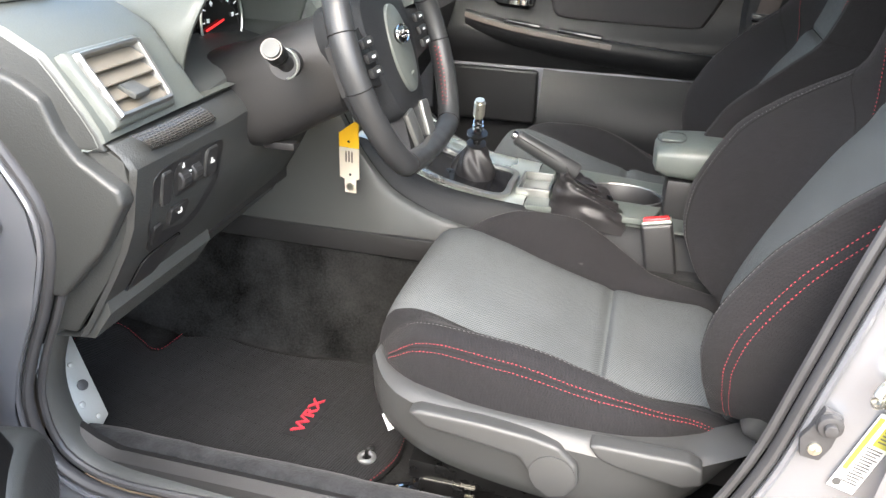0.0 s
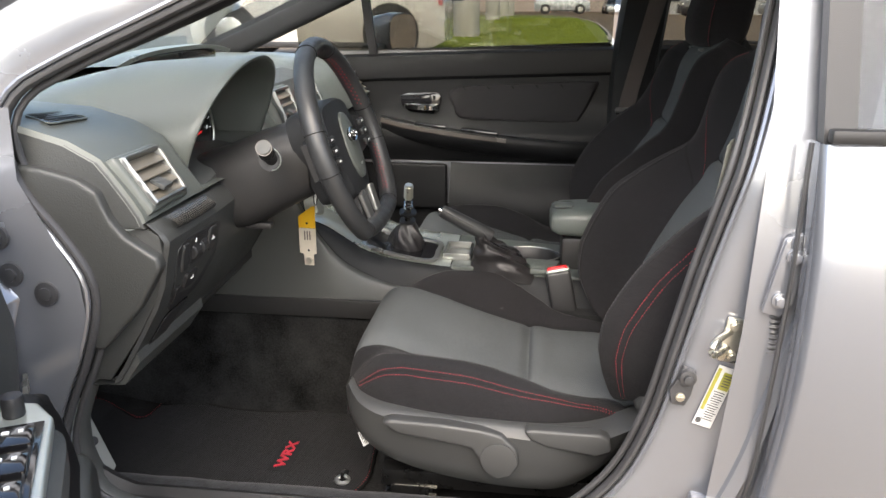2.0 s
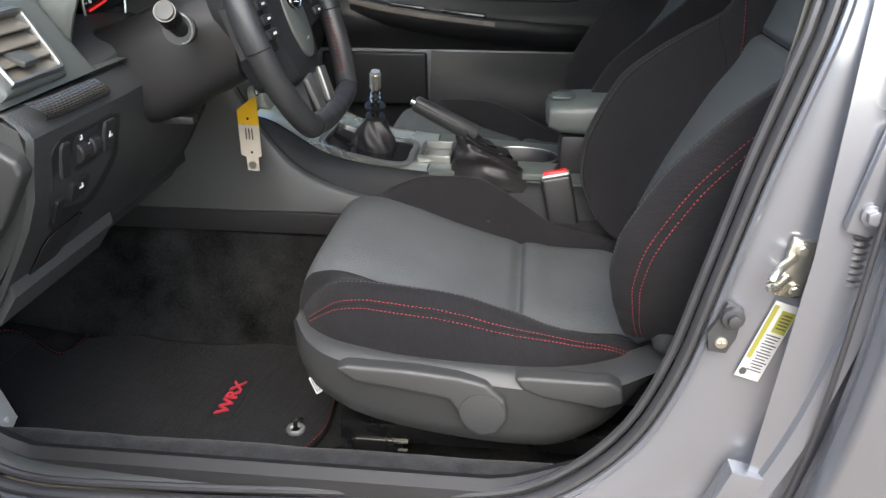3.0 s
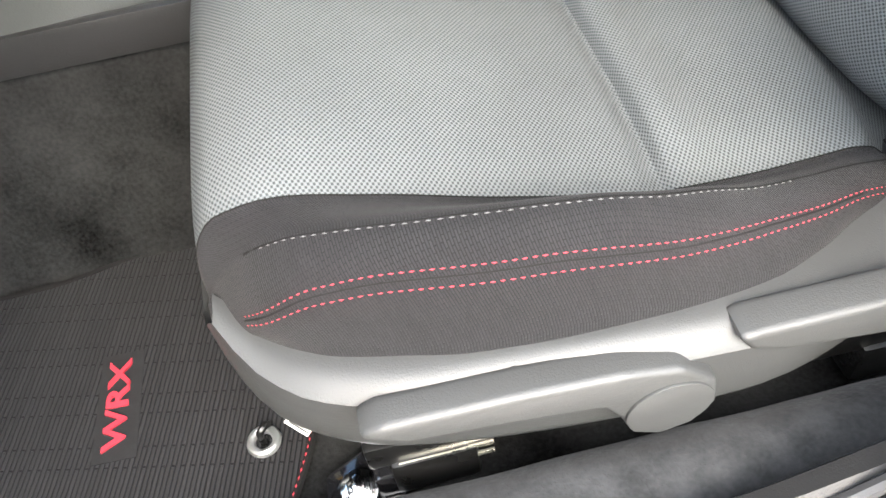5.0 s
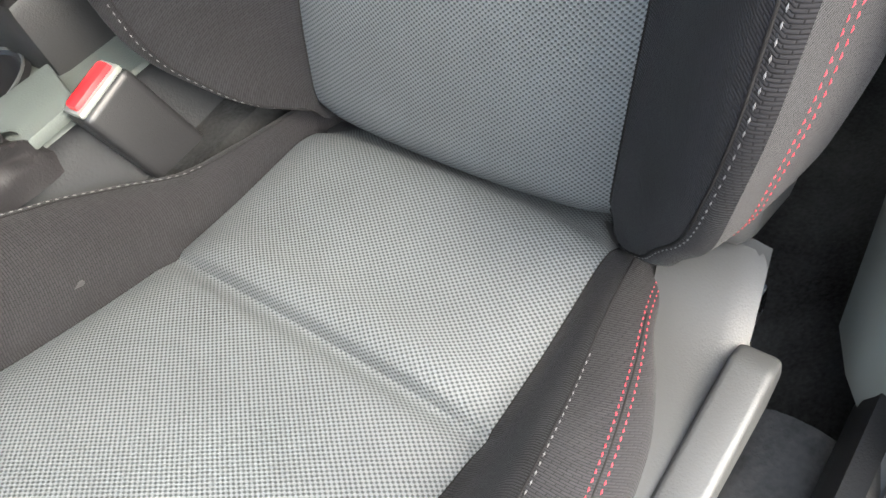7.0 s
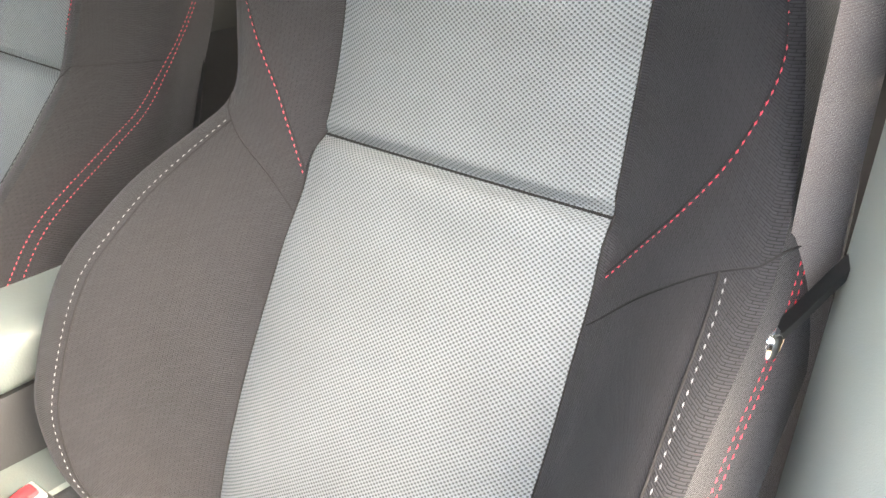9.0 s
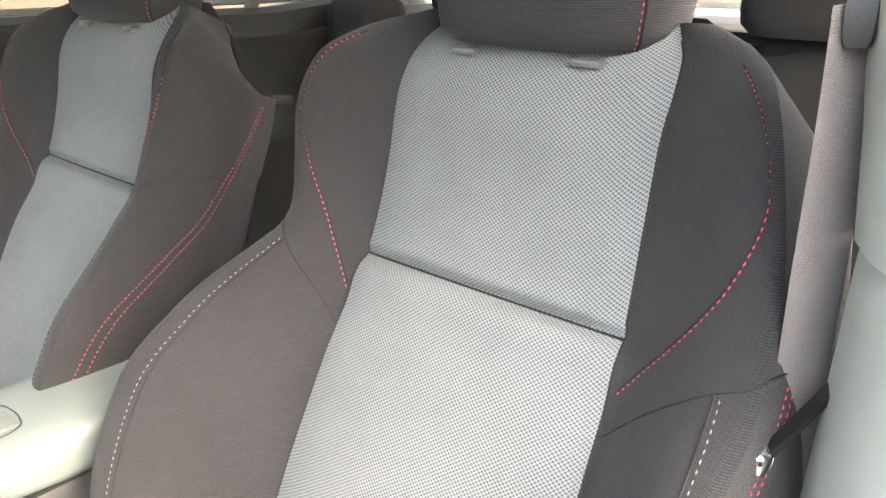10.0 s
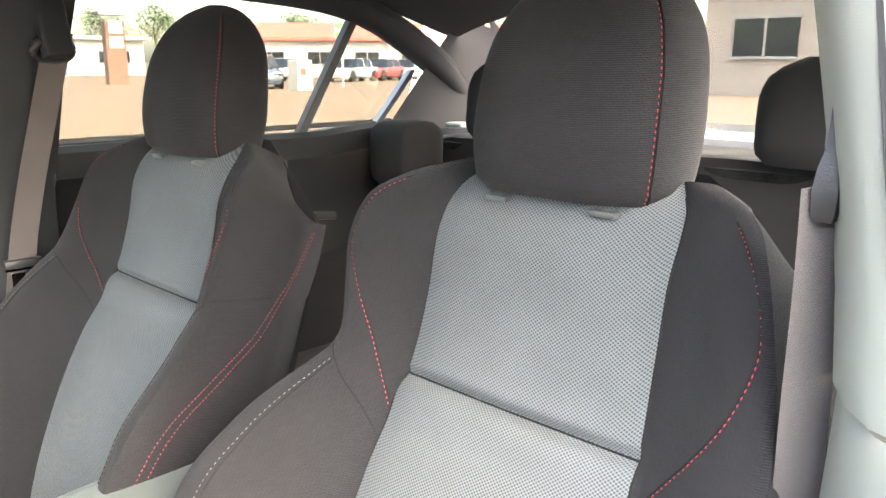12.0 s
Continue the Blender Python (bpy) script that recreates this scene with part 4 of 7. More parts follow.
driver_seat = build_seat()
passenger_seat = copy_thing(driver_seat, Matrix.Translation((-0.210, 0.292, 0.316)) @ Matrix.Diagonal((1, -1, 1, 1)))
tagged(passenger_seat, "passenger's seat in grey knit and black cloth beside the console")
# the driver's seat also has a side shield with two levers
shield_top = [(-0.471, 0.526), (-0.455, 0.518), (-0.435, 0.514), (-0.38, 0.511), (-0.30, 0.507), (-0.22, 0.503), (-0.15, 0.498), (-0.10, 0.494), (-0.06, 0.489), (-0.03, 0.491), (0.03, 0.510)]
shield_low = [(-0.484, 0.505), (-0.462, 0.460), (-0.425, 0.424), (-0.36, 0.396), (-0.28, 0.380), (-0.18, 0.371), (-0.10, 0.376), (-0.04, 0.41), (0.0, 0.465), (0.03, 0.515)]
rows = []
for i in range(40):
    t = i / 39
    a = smooth_path([(x, 0, z) for x, z in shield_top], 40)[i]
    b = smooth_path([(x, 0, z) for x, z in shield_low], 40)[i]
    out = table(t, [(0, 0.178), (0.05, 0.212), (0.12, 0.238), (0.25, 0.254), (0.65, 0.260), (0.80, 0.248), (1.0, 0.230)])
    rows.append([Vector((a.x + (b.x - a.x) * k, SC - out + y, a.z + (b.z - a.z) * k + dz)) for k, y, dz in
                 ((0, out - table(a.x, O_LOW) + 0.006, 0.0), (0, 0.012, 0.001), (0.03, 0.002, 0), (0.12, -0.006, 0), (0.35, -0.001, 0), (0.7, 0.004, 0), (0.93, 0.016, 0), (1.0, 0.028, 0), (1.0, 0.050, 0.004))])
shield = part("side_shield", loft(rows, closed_ring=False, caps=False), PLASTIC_SHIELD, driver_seat, "grey plastic seat side shield")
ly = SC - 0.262
lever = part("height_lever", prism([(-0.398, 0.503), (-0.384, 0.509), (-0.30, 0.506), (-0.235, 0.5), (-0.20, 0.492), (-0.176, 0.468), (-0.172, 0.44), (-0.185, 0.417), (-0.208, 0.410), (-0.228, 0.422),
                                    (-0.238, 0.448), (-0.25, 0.466), (-0.31, 0.476), (-0.372, 0.484)], "y", ly - 0.013, ly + 0.012, 0.006, 3), PLASTIC_SHIELD, shield, "long grey height lever")
part("pivot_cap", disc((-0.206, ly - 0.0135, 0.450), (0, -1, 0), 0.029, 0.003, 36, 0.001), PLASTIC_SHIELD, shield, "round lever cap")
part("recline_lever", prism([(-0.166, 0.500), (-0.156, 0.503), (-0.045, 0.502), (-0.030, 0.494), (-0.026, 0.472), (-0.05, 0.462), (-0.13, 0.474), (-0.155, 0.484)], "y", ly - 0.007, ly + 0.020, 0.005, 3),
     PLASTIC_SHIELD, shield, "grey recline lever")
part("hinge_cover", box((0.075, SC - 0.205, 0.560), (0.10, 0.045, 0.12), 0.018, 3, Matrix.Rotation(radians(24), 4, "Y")), PLASTIC_SHIELD, driver_seat, "grey plastic hinge cover")
part("rail_lever", tube(smooth_path([(-0.40, SC - 0.13, 0.37), (-0.44, SC - 0.10, 0.385), (-0.44, SC + 0.10, 0.385), (-0.40, SC + 0.13, 0.37)], 24), 0.006, 8), STEEL, driver_seat, "black steel slide bar")
part("rail_bracket", merge(prism([(-0.455, -0.618), (-0.44, -0.628), (-0.405, -0.626), (-0.385, -0.605), (-0.375, -0.565), (-0.42, -0.560), (-0.452, -0.575)], "z", 0.290, 0.303, 0.004), box((-0.37, -0.586, 0.318), (0.08, 0.040, 0.035), 0.006)), PIANO, driver_seat, "glossy black rail bracket")
part("rail_bolt", merge(disc((-0.425, -0.594, 0.3055), (0, -0.2, 1), 0.016, 0.005, 24, 0.001), disc((-0.425, -0.595, 0.310), (0, -0.2, 1), 0.0105, 0.008, 6, 0.001), disc((-0.425, -0.596, 0.315), (0, -0.2, 1), 0.006, 0.006, 16, 0.002)), CHROME, driver_seat, "bright hex bolt")
for z in (0.338, 0.352):
    part("rail_bar", box((-0.350, -0.604, z), (0.075, 0.003, 0.004), 0.001), ZINC, driver_seat, "bright rail edge")

tag_m = Matrix.Translation((-0.438, SC - 0.214, 0.438)) @ Matrix.Rotation(radians(-20), 4, "Y") @ Matrix.Rotation(radians(35), 4, "Z")
care = part("care_label", moved(box((0, 0, 0), (0.020, 0.0008, 0.028), 0.0003), tag_m), LABEL_WHITE, driver_seat, "white printed label under the seat", smooth=False)
for k in range(7):
    part("print_bar", moved(box((-0.0075 + k * 0.0025, -0.0008, 0), (0.0011, 0.0005, 0.022)), tag_m), INK, care, smooth=False)


# ---- dashboard ----
dash = thing("dashboard", (-0.9, 0, 0.6), "dark grey soft-touch dashboard with a gauge hood", "dashboard")
PROFILE = [(-1.34, 0.985), (-1.15, 1.000), (-0.98, 0.998), (-0.87, 0.990), (-0.80, 0.970), (-0.756, 0.946), (-0.742, 0.928), (-0.716, 0.890), (-0.703, 0.868), (-0.699, 0.856), (-0.712, 0.850), (-0.80, 0.845), (-0.95, 0.84)]


def dash_profile(y):
    """The top roll of the dashboard at y: it bellies out a little towards the middle of the car."""
    k = 0.02 * math.cos(y * 2.1)
    well = max(0.0, min(1.0, (0.183 - abs(y + 0.385)) / 0.012))  # the gauges sit in a well under the hood
    out = []
    for x, z in PROFILE:
        z += 0.012 * (1 - (y / 0.75) ** 2)
        if x > -1.0:
            z += (min(z, 0.862) - z) * well
        out.append(Vector((x + k - 0.013, y, z)))
    return out


ys = [-0.752, -0.748, -0.74] + lin(-0.72, -0.58, 6) + lin(-0.572, -0.55, 5) + lin(-0.53, -0.24, 12) + lin(-0.22, -0.198, 5) + lin(-0.18, 0.72, 24) + [0.74, 0.748, 0.752]
rows = []
for i, y in enumerate(ys):
    p = dash_profile(y)
    if i in (0, len(ys) - 1):
        p = [Vector((v.x - 0.008, v.y, v.z - 0.006)) for v in p]
    rows.append(p)
part("top_roll", loft(rows, closed_ring=False, caps=False), DASH_LIT, dash, "soft grained dash top")
LOW = [(-0.80, 0.853), (-0.706, 0.853), (-0.690, 0.840), (-0.682, 0.826), (-0.684, 0.815), (-0.690, 0.79), (-0.697, 0.755), (-0.712, 0.72), (-0.735, 0.68), (-0.766, 0.63), (-0.788, 0.596), (-0.815, 0.592), (-0.92, 0.60)]
part("knee_panel", loft([[Vector((x - 0.003 * k, y, z)) for x, z in LOW] for y, k in ((-0.748, 2), (-0.742, 0), (-0.68, 0), (-0.60, 0), (-0.54, 0), (-0.50, 1), (-0.30, 3), (-0.22, 4))], closed_ring=False, caps=False), DASH_SHADED, dash, "dark grey knee panel")
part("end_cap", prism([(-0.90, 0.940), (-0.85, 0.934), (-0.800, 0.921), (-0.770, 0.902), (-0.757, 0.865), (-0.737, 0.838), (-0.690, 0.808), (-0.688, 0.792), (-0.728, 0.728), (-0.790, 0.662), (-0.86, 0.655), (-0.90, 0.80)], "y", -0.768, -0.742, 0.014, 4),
     DASH_SHADED, dash, "dark grey dash end cover")
part("side_face", prism([(x - 0.016, z - 0.004) for x, z in PROFILE[:10]] + [(-0.712, 0.845), (-1.34, 0.845)], "y", -0.7515, -0.735, 0.006, 3), DASH_SHADED, dash, "soft grained dash end in a shaded tone")
part("lower_side_face", prism([(-1.2, 0.846), (-0.715, 0.846), (-0.695, 0.835), (-0.692, 0.80), (-0.705, 0.745), (-0.742, 0.68), (-0.80, 0.60), (-1.2, 0.60)], "y", -0.746, -0.735, 0.003), DASH_SHADED, dash)
for y0, y1, lab in ((-0.222, -0.16, "black panel beside the centre console"), (0.16, 0.748, "black glove box panel")):
    part("lower_panel", loft([[Vector((x - 0.012, y, z)) for x, z in LOW] for y in lin(y0, y1, 4)], closed_ring=False, caps=False), PLASTIC, dash, lab)
part("tunnel_side", prism([(-1.25, 0.45), (-0.70, 0.45), (-0.66, 0.66), (-0.70, 0.86), (-1.25, 0.86)], "y", -0.192, -0.18, 0.003), PLASTIC_GREY, dash, "grey panel beside the tunnel")
part("tunnel_side", prism([(-1.25, 0.45), (-0.70, 0.45), (-0.66, 0.66), (-0.70, 0.86), (-1.25, 0.86)], "y", 0.18, 0.192, 0.003), PLASTIC_GREY, dash)
part("lower_hood", loft([[Vector((x, y, z)) for x, z in ((-0.80, 0.600), (-0.790, 0.604), (-0.757, 0.645), (-0.755, 0.628), (-0.784, 0.588), (-0.81, 0.586))] for y in (-0.735, -0.60, -0.50)], caps=True), PLASTIC_GREY, dash, "fuse box flap")


def side_vent(yc, w, parent_thing, lo=(-0.706, 0.878), hi=(-0.747, 0.942)):
    """An air vent: bright frame, tilted slats, a thumb tab."""
    a, b = Vector((lo[0], 0, lo[1])), Vector((hi[0], 0, hi[1]))
    n = Vector((b.z - a.z, 0, a.x - b.x)).normalized()
    back = [a - n * 0.020, b - n * 0.020, b - n * 0.010, a - n * 0.010]
    vent = part("air_vent", prism([(p.x, p.z) for p in back], "y", yc - w * 0.49, yc + w * 0.49), PLASTIC_DARK, parent_thing, "dashboard air vent")
    h = w / 2
    loop = [a + Vector((0, yc - h * 0.86, 0)), a + Vector((0, yc + h * 0.92, 0)), b + Vector((0, yc + h * 1.0, 0)), b + Vector((0, yc - h * 0.95, 0))]
    dense = []
    for p, q in zip(loop, loop[1:] + loop[:1]):
        dense += [p.lerp(q, t) for t in (0.06, 0.5, 0.94)]
    path = [p + n * 0.005 for p in smooth_path(dense, 60, closed=True)]
    mid = sum(path, Vector()) / len(path)
    part("pod", loft([[mid + (p - mid) * k + n * d for p in path] for k, d in ((0.90, -0.022), (0.93, -0.004), (1.06, -0.006), (1.16, -0.0075), (1.22, -0.011), (1.25, -0.03))], caps=False), DASH_LIT, vent, "soft vent surround")
    part("frame", loft([[mid + (p - mid) * k + n * d for p in path] for k, d in ((0.88, -0.020), (0.905, -0.003), (0.93, 0.0005), (1.0, 0.0015), (1.05, -0.001), (1.065, -0.007))], caps=False), DARK_SATIN, vent, "satin silver vent frame")
    for k in range(4):
        c = a.lerp(b, 0.14 + 0.23 * k) - n * 0.003
        part("slat", box((c.x, yc, c.z), (0.024, w * 0.88, 0.003), 0.001, 1, Matrix.Rotation(radians(30), 4, "Y")), VENT_SLAT_SUNLIT, vent)
    c = a.lerp(b, 0.30) + n * 0.004
    part("tab", box((c.x, yc - w * 0.05, c.z), (0.026, w * 0.26, 0.008), 0.003, 2, Matrix.Rotation(radians(22), 4, "Y")), PLASTIC_GREY, vent)


side_vent(-0.679, 0.108, dash)
side_vent(0.679, 0.108, dash)
# de-mister grille on the dash end
tilt_d = Matrix.Translation((-0.878, -0.668, 0.9905)) @ Matrix.Rotation(radians(8), 4, "Y") @ Matrix.Rotation(radians(-14), 4, "Z") @ Matrix.Scale(0.78, 4)
dm = part("demister", moved(prism([(-0.036, -0.036), (0.036, -0.048), (0.030, 0.048), (-0.030, 0.040)], "z", -0.006, 0.0012, 0.001), tilt_d), PIANO, dash, "side window demister grille")
part("rim", moved(tube(smooth_path([(-0.036, -0.036, 0.001), (0, -0.043, 0.001), (0.036, -0.048, 0.001), (0.034, 0, 0.001), (0.030, 0.048, 0.001), (0, 0.045, 0.001), (-0.030, 0.040, 0.001), (-0.034, 0, 0.001)], 50, closed=True), 0.0022, 6, closed=True), tilt_d), DASH_LIT, dm)
for k in range(5):
    part("slat", moved(box((-0.024 + k * 0.012, 0, 0.0015), (0.0032, 0.082, 0.003), 0.001, 1), tilt_d), PLASTIC, dm)
# carbon-look strip and switches
part("carbon_strip", sheet(lambda u, v: Vector((-0.690 + 0.012 * math.sin(v * 3.1), (-0.704 - 0.034 * v) * (1 - u) + (-0.568 - 0.026 * v) * u, 0.830 + 0.029 * v + 0.004 * (1 - u) ** 4)), lin(0, 1, 14), lin(0, 1, 8)), CARBON, dash, "glossy carbon-weave strip")
def knee_x(z):
    return table(z, [(b, a) for a, b in LOW[4:11]][::-1])


def on_knee(y, z, off=0.0):
    """A place on the knee panel, off metres proud of it."""
    lean = (knee_x(z + 0.004) - knee_x(z - 0.004)) / 0.008
    return Vector((knee_x(z), y, z)) + Vector((1, 0, -lean)).normalized() * off


def knee_outline(corners, off, count=48):
    """A rounded outline laid on the knee panel."""
    dense = []
    for (y0, z0), (y1, z1) in zip(corners, corners[1:] + corners[:1]):
        dense += [(0, y0 + (y1 - y0) * t, z0 + (z1 - z0) * t) for t in (0.14, 0.5, 0.86)]
    return [on_knee(p.y, p.z, off) for p in smooth_path(dense, count, closed=True)]


def knee_button(name, corners, rise, material, parent, label=""):
    """A button on the knee panel with rounded shoulders."""
    c = knee_outline(corners, 0)
    top = knee_outline(corners, rise)
    mid_ = sum(top, Vector()) / len(top)
    return part(name, loft([[p - Vector((0.004, 0, 0)) for p in c], [p.lerp(q, 0.7) for p, q in zip(c, top)], [mid_ + (p - mid_) * 0.93 for p in top], [mid_ + (p - mid_) * 0.5 for p in top]]), material, parent, label)


bank = part("switch_bank", loft([knee_outline([(-0.708, 0.812), (-0.552, 0.810), (-0.560, 0.752), (-0.590, 0.700), (-0.690, 0.694), (-0.712, 0.745)], o, 60) for o in (-0.004, 0.0012, 0.0016)]), PLASTIC_DARK, dash, "dark switch bank")
for corners, kind_ in (([(-0.696, 0.806), (-0.676, 0.805), (-0.676, 0.763), (-0.694, 0.763)], 0), ([(-0.598, 0.806), (-0.570, 0.805), (-0.572, 0.765), (-0.598, 0.766)], 1)):
    sw_ = knee_button("switch", corners, 0.0045, PLASTIC, bank, "flat rocker switch")
    part("outline", tube(knee_outline(corners, 0.0022), 0.0009, 5, closed=True, up=(1, 0, 0)), PLASTIC_GREY, sw_)
    if kind_:
        part("marking", merge(box(on_knee(-0.584, 0.786, 0.005), (0.001, 0.009, 0.003)), box(on_knee(-0.586, 0.789, 0.005), (0.001, 0.003, 0.006))), MARK, sw_, "white car symbol", smooth=False)
wells = knee_button("wheel_plate", [(-0.666, 0.806), (-0.604, 0.806), (-0.606, 0.764), (-0.666, 0.763)], 0.002, PLASTIC, bank)
for y in (-0.650, -0.622):
    c = on_knee(y, 0.783, -0.003)
    rows = [[c + Vector((r * math.cos(a), dy, r * math.sin(a))) for a in lin(0, 2 * math.pi, 37)[:-1] for r in ((0.0142 if int(a * 5.73 + 0.5) % 2 else 0.0134) * k,)] for dy, k in ((-0.010, 0.88), (-0.008, 1.0), (0.008, 1.0), (0.010, 0.88))]
    part("dimmer_wheel", loft(rows), PLASTIC, wells, "ribbed dimmer wheel")
for k in range(4):
    part("marking", box(on_knee(-0.6365, 0.776 + k * 0.005, 0.0045), (0.001, 0.0016 + 0.0008 * k, 0.0016)), MARK, wells, smooth=False)
part("marking", merge(box(on_knee(-0.652, 0.801, 0.0035), (0.001, 0.005, 0.002)), box(on_knee(-0.652, 0.804, 0.0035), (0.001, 0.002, 0.004))), MARK, wells, "white lamp symbol", smooth=False)
traction = knee_button("switch", [(-0.672, 0.752), (-0.632, 0.753), (-0.634, 0.727), (-0.668, 0.726)], 0.0045, PLASTIC, bank, "traction switch")
part("marking", merge(box(on_knee(-0.651, 0.741, 0.005), (0.001, 0.007, 0.002)), box(on_knee(-0.649, 0.744, 0.005), (0.001, 0.002, 0.005))), MARK, traction, "white skid symbol", smooth=False)
part("blank_switch", loft([knee_outline([(-0.700, 0.738), (-0.684, 0.739), (-0.682, 0.712), (-0.694, 0.710)], o, 40) for o in (0, 0.0035, 0.004)]), PLASTIC, bank)
pull = part("fuse_panel", loft([knee_outline([(-0.690, 0.688), (-0.610, 0.692), (-0.640, 0.640), (-0.700, 0.625)], o, 60) for o in (-0.003, 0.0022, 0.0026)]), PLASTIC, dash, "fuse panel below the switches")
part("seam", tube(knee_outline([(-0.692, 0.690), (-0.608, 0.694), (-0.638, 0.638), (-0.702, 0.623)], 0.001, 60), 0.0009, 5, closed=True, up=(1, 0, 0)), SCREEN, pull)

# gauge hood: an arch over the cluster that runs forward into the dash
hood_arc = [(-0.205, 0.90), (-0.212, 0.975), (-0.245, 1.030), (-0.32, 1.060), (-0.40, 1.062), (-0.475, 1.043), (-0.535, 1.000), (-0.562, 0.95), (-0.562, 0.90), (-0.545, 0.865)]
arc = smooth_path([(0, y, z) for y, z in hood_arc], 44)


def hood_ring(x, k, dz, lean):
    """The arch at x, shrunk by k about the cluster's middle, its top leaning forward."""
    out = []
    for p in arc:
        out.append(Vector((x - lean * max(0, p.z - 0.88), -0.385 + (p.y + 0.385) * k, 0.93 + (p.z - 0.93) * k + dz)))
    return out


rings = [hood_ring(-1.10, 1.15, -0.085, 0), hood_ring(-0.98, 1.08, -0.045, 0), hood_ring(-0.88, 1.03, -0.018, 0), hood_ring(-0.80, 1.012, -0.008, -0.1), hood_ring(-0.752, 1.012, 0.0, -0.38),
         hood_ring(-0.741, 1.008, 0.0, -0.40), hood_ring(-0.737, 0.99, 0.0, -0.40), hood_ring(-0.738, 0.955, 0.0, -0.40), hood_ring(-0.744, 0.935, 0.0, -0.40), hood_ring(-0.79, 0.92, 0, -0.1), hood_ring(-0.85, 0.90, 0, 0)]
part("gauge_hood", loft(rings, closed_ring=False, caps=False), DASH_LIT, dash, "hooded gauge cowl")
cl = part("gauge_cluster", prism([(-0.50 + 0.001, 0.86)] + [(-0.385 + (p.y + 0.385) * 0.86, 0.93 + (p.z - 0.93) * 0.86) for p in arc[::3]], "x", -0.841, -0.829), PIANO, dash, "dark instrument cluster")
part("cluster_sill", loft([[Vector((x, y, 0.868 + dz + 0.018 * math.cos((y + 0.385) * 9))) for x, dz in ((-0.85, 0.02), (-0.78, 0.004), (-0.728, -0.004), (-0.718, -0.012), (-0.716, -0.03), (-0.73, -0.05))] for y in lin(-0.56, -0.21, 14)],
                          closed_ring=False, caps=False), PLASTIC_GREY, dash)
for yc in (-0.465, -0.30):
    gauge = part("dial", disc((-0.825, yc, 0.912), (1, 0, 0.15), 0.062, 0.004, 40), SCREEN, cl, "round black dial")
    part("dial_ring", tube([Vector((-0.819, yc + 0.063 * math.cos(a), 0.912 + 0.063 * math.sin(a))) for a in lin(0, 2 * math.pi, 41)[:-1]], 0.0022, 6, closed=True, up=(1, 0, 0)), BEZEL, gauge)
    marks = merge(*[moved(box((0, 0, 0.052), (0.001, 0.0018, 0.009)), Matrix.Translation((-0.8215, yc, 0.912)) @ Matrix.Rotation(a, 4, "X")) for a in lin(-2.3, 2.3, 13)])
    part("dial_marks", marks, GAUGE_WHITE, gauge, smooth=False)
    for k, a in enumerate(lin(-2.2, 2.2, 7)):
        part("dial_number", moved(box((0, 0, 0.038), (0.001, 0.006, 0.007)), Matrix.Translation((-0.8215, yc, 0.912)) @ Matrix.Rotation(a, 4, "X")), GAUGE_WHITE, gauge, smooth=False)
    part("needle", moved(box((0, 0, 0.024), (0.0015, 0.003, 0.054)), Matrix.Translation((-0.818, yc, 0.912)) @ Matrix.Rotation(radians(100), 4, "X")), GAUGE_RED, gauge, "red needle", smooth=False)
    part("red_zone", tube([Vector((-0.8205, yc + 0.050 * math.sin(a), 0.912 - 0.050 * math.cos(a))) for a in lin(-0.9, -0.2, 10)], 0.0022, 4), GAUGE_RED, gauge)
part("display", box((-0.825, -0.385, 0.955), (0.003, 0.055, 0.07), 0.002), SCREEN, cl)
# multi-function display cowl on the dash centre
part("display_cowl", loft([[Vector((x, 0.01 + w * s, z - 0.022 * abs(s) ** 3)) for s in lin(-1, 1, 11)] for x, w, z in ((-1.22, 0.27, 1.005), (-1.12, 0.30, 1.038), (-1.03, 0.315, 1.056), (-0.985, 0.295, 1.056), (-0.988, 0.285, 1.047))],
                          closed_ring=False, caps=False), DASH_LIT, dash, "display cowl on the dash top")
part("display_face", box((-1.010, 0.01, 1.026), (0.02, 0.46, 0.036), 0.004), PIANO, dash)
# centre stack
part("centre_panel", loft([[Vector((x, y, z)) for y in (-0.165, -0.155, 0.155, 0.165)] for x, z in ((-0.80, 1.0), (-0.735, 0.985), (-0.70, 0.93), (-0.69, 0.84), (-0.685, 0.74), (-0.66, 0.66), (-0.70, 0.60))], closed_ring=False, caps=False),
     PLASTIC_GREY, dash, "grey centre panel")
for yc in (-0.10, 0.10):
    side_vent(yc, 0.10, dash, (-0.695, 0.905), (-0.722, 0.975))
part("hazard_switch", box((-0.700, 0.0, 0.955), (0.012, 0.036, 0.030), 0.004, 2, Matrix.Rotation(radians(-20), 4, "Y")), RED, dash, "red hazard switch")
part("radio", box((-0.682, 0.0, 0.83), (0.02, 0.27, 0.12), 0.006), PIANO, dash, "dark radio screen")
for y in (-0.09, 0, 0.09):
    part("climate_dial", disc((-0.66, y, 0.715), (1, 0, 0.3), 0.026, 0.03, 26, 0.004), BEZEL, dash, "climate dial")

part("under_dash", merge(box((-1.04, 0, 0.745), (0.40, 1.44, 0.19)), box((-0.92, -0.40, 0.64), (0.30, 0.66, 0.03))), PLASTIC_DARK, dash, "dark underside", smooth=False)

# ---- steering wheel and column ----
WC = Vector((-0.499, -0.383, 0.912))
TILT = radians(19.4)
WM = Matrix.Translation(WC) @ Matrix.Rotation(-TILT, 4, "Y")  # local x towards the driver, y sideways, z up the wheel
wheel = thing("steering_wheel", WC, "flat-bottomed black leather steering wheel with red stitching", "steering wheel")


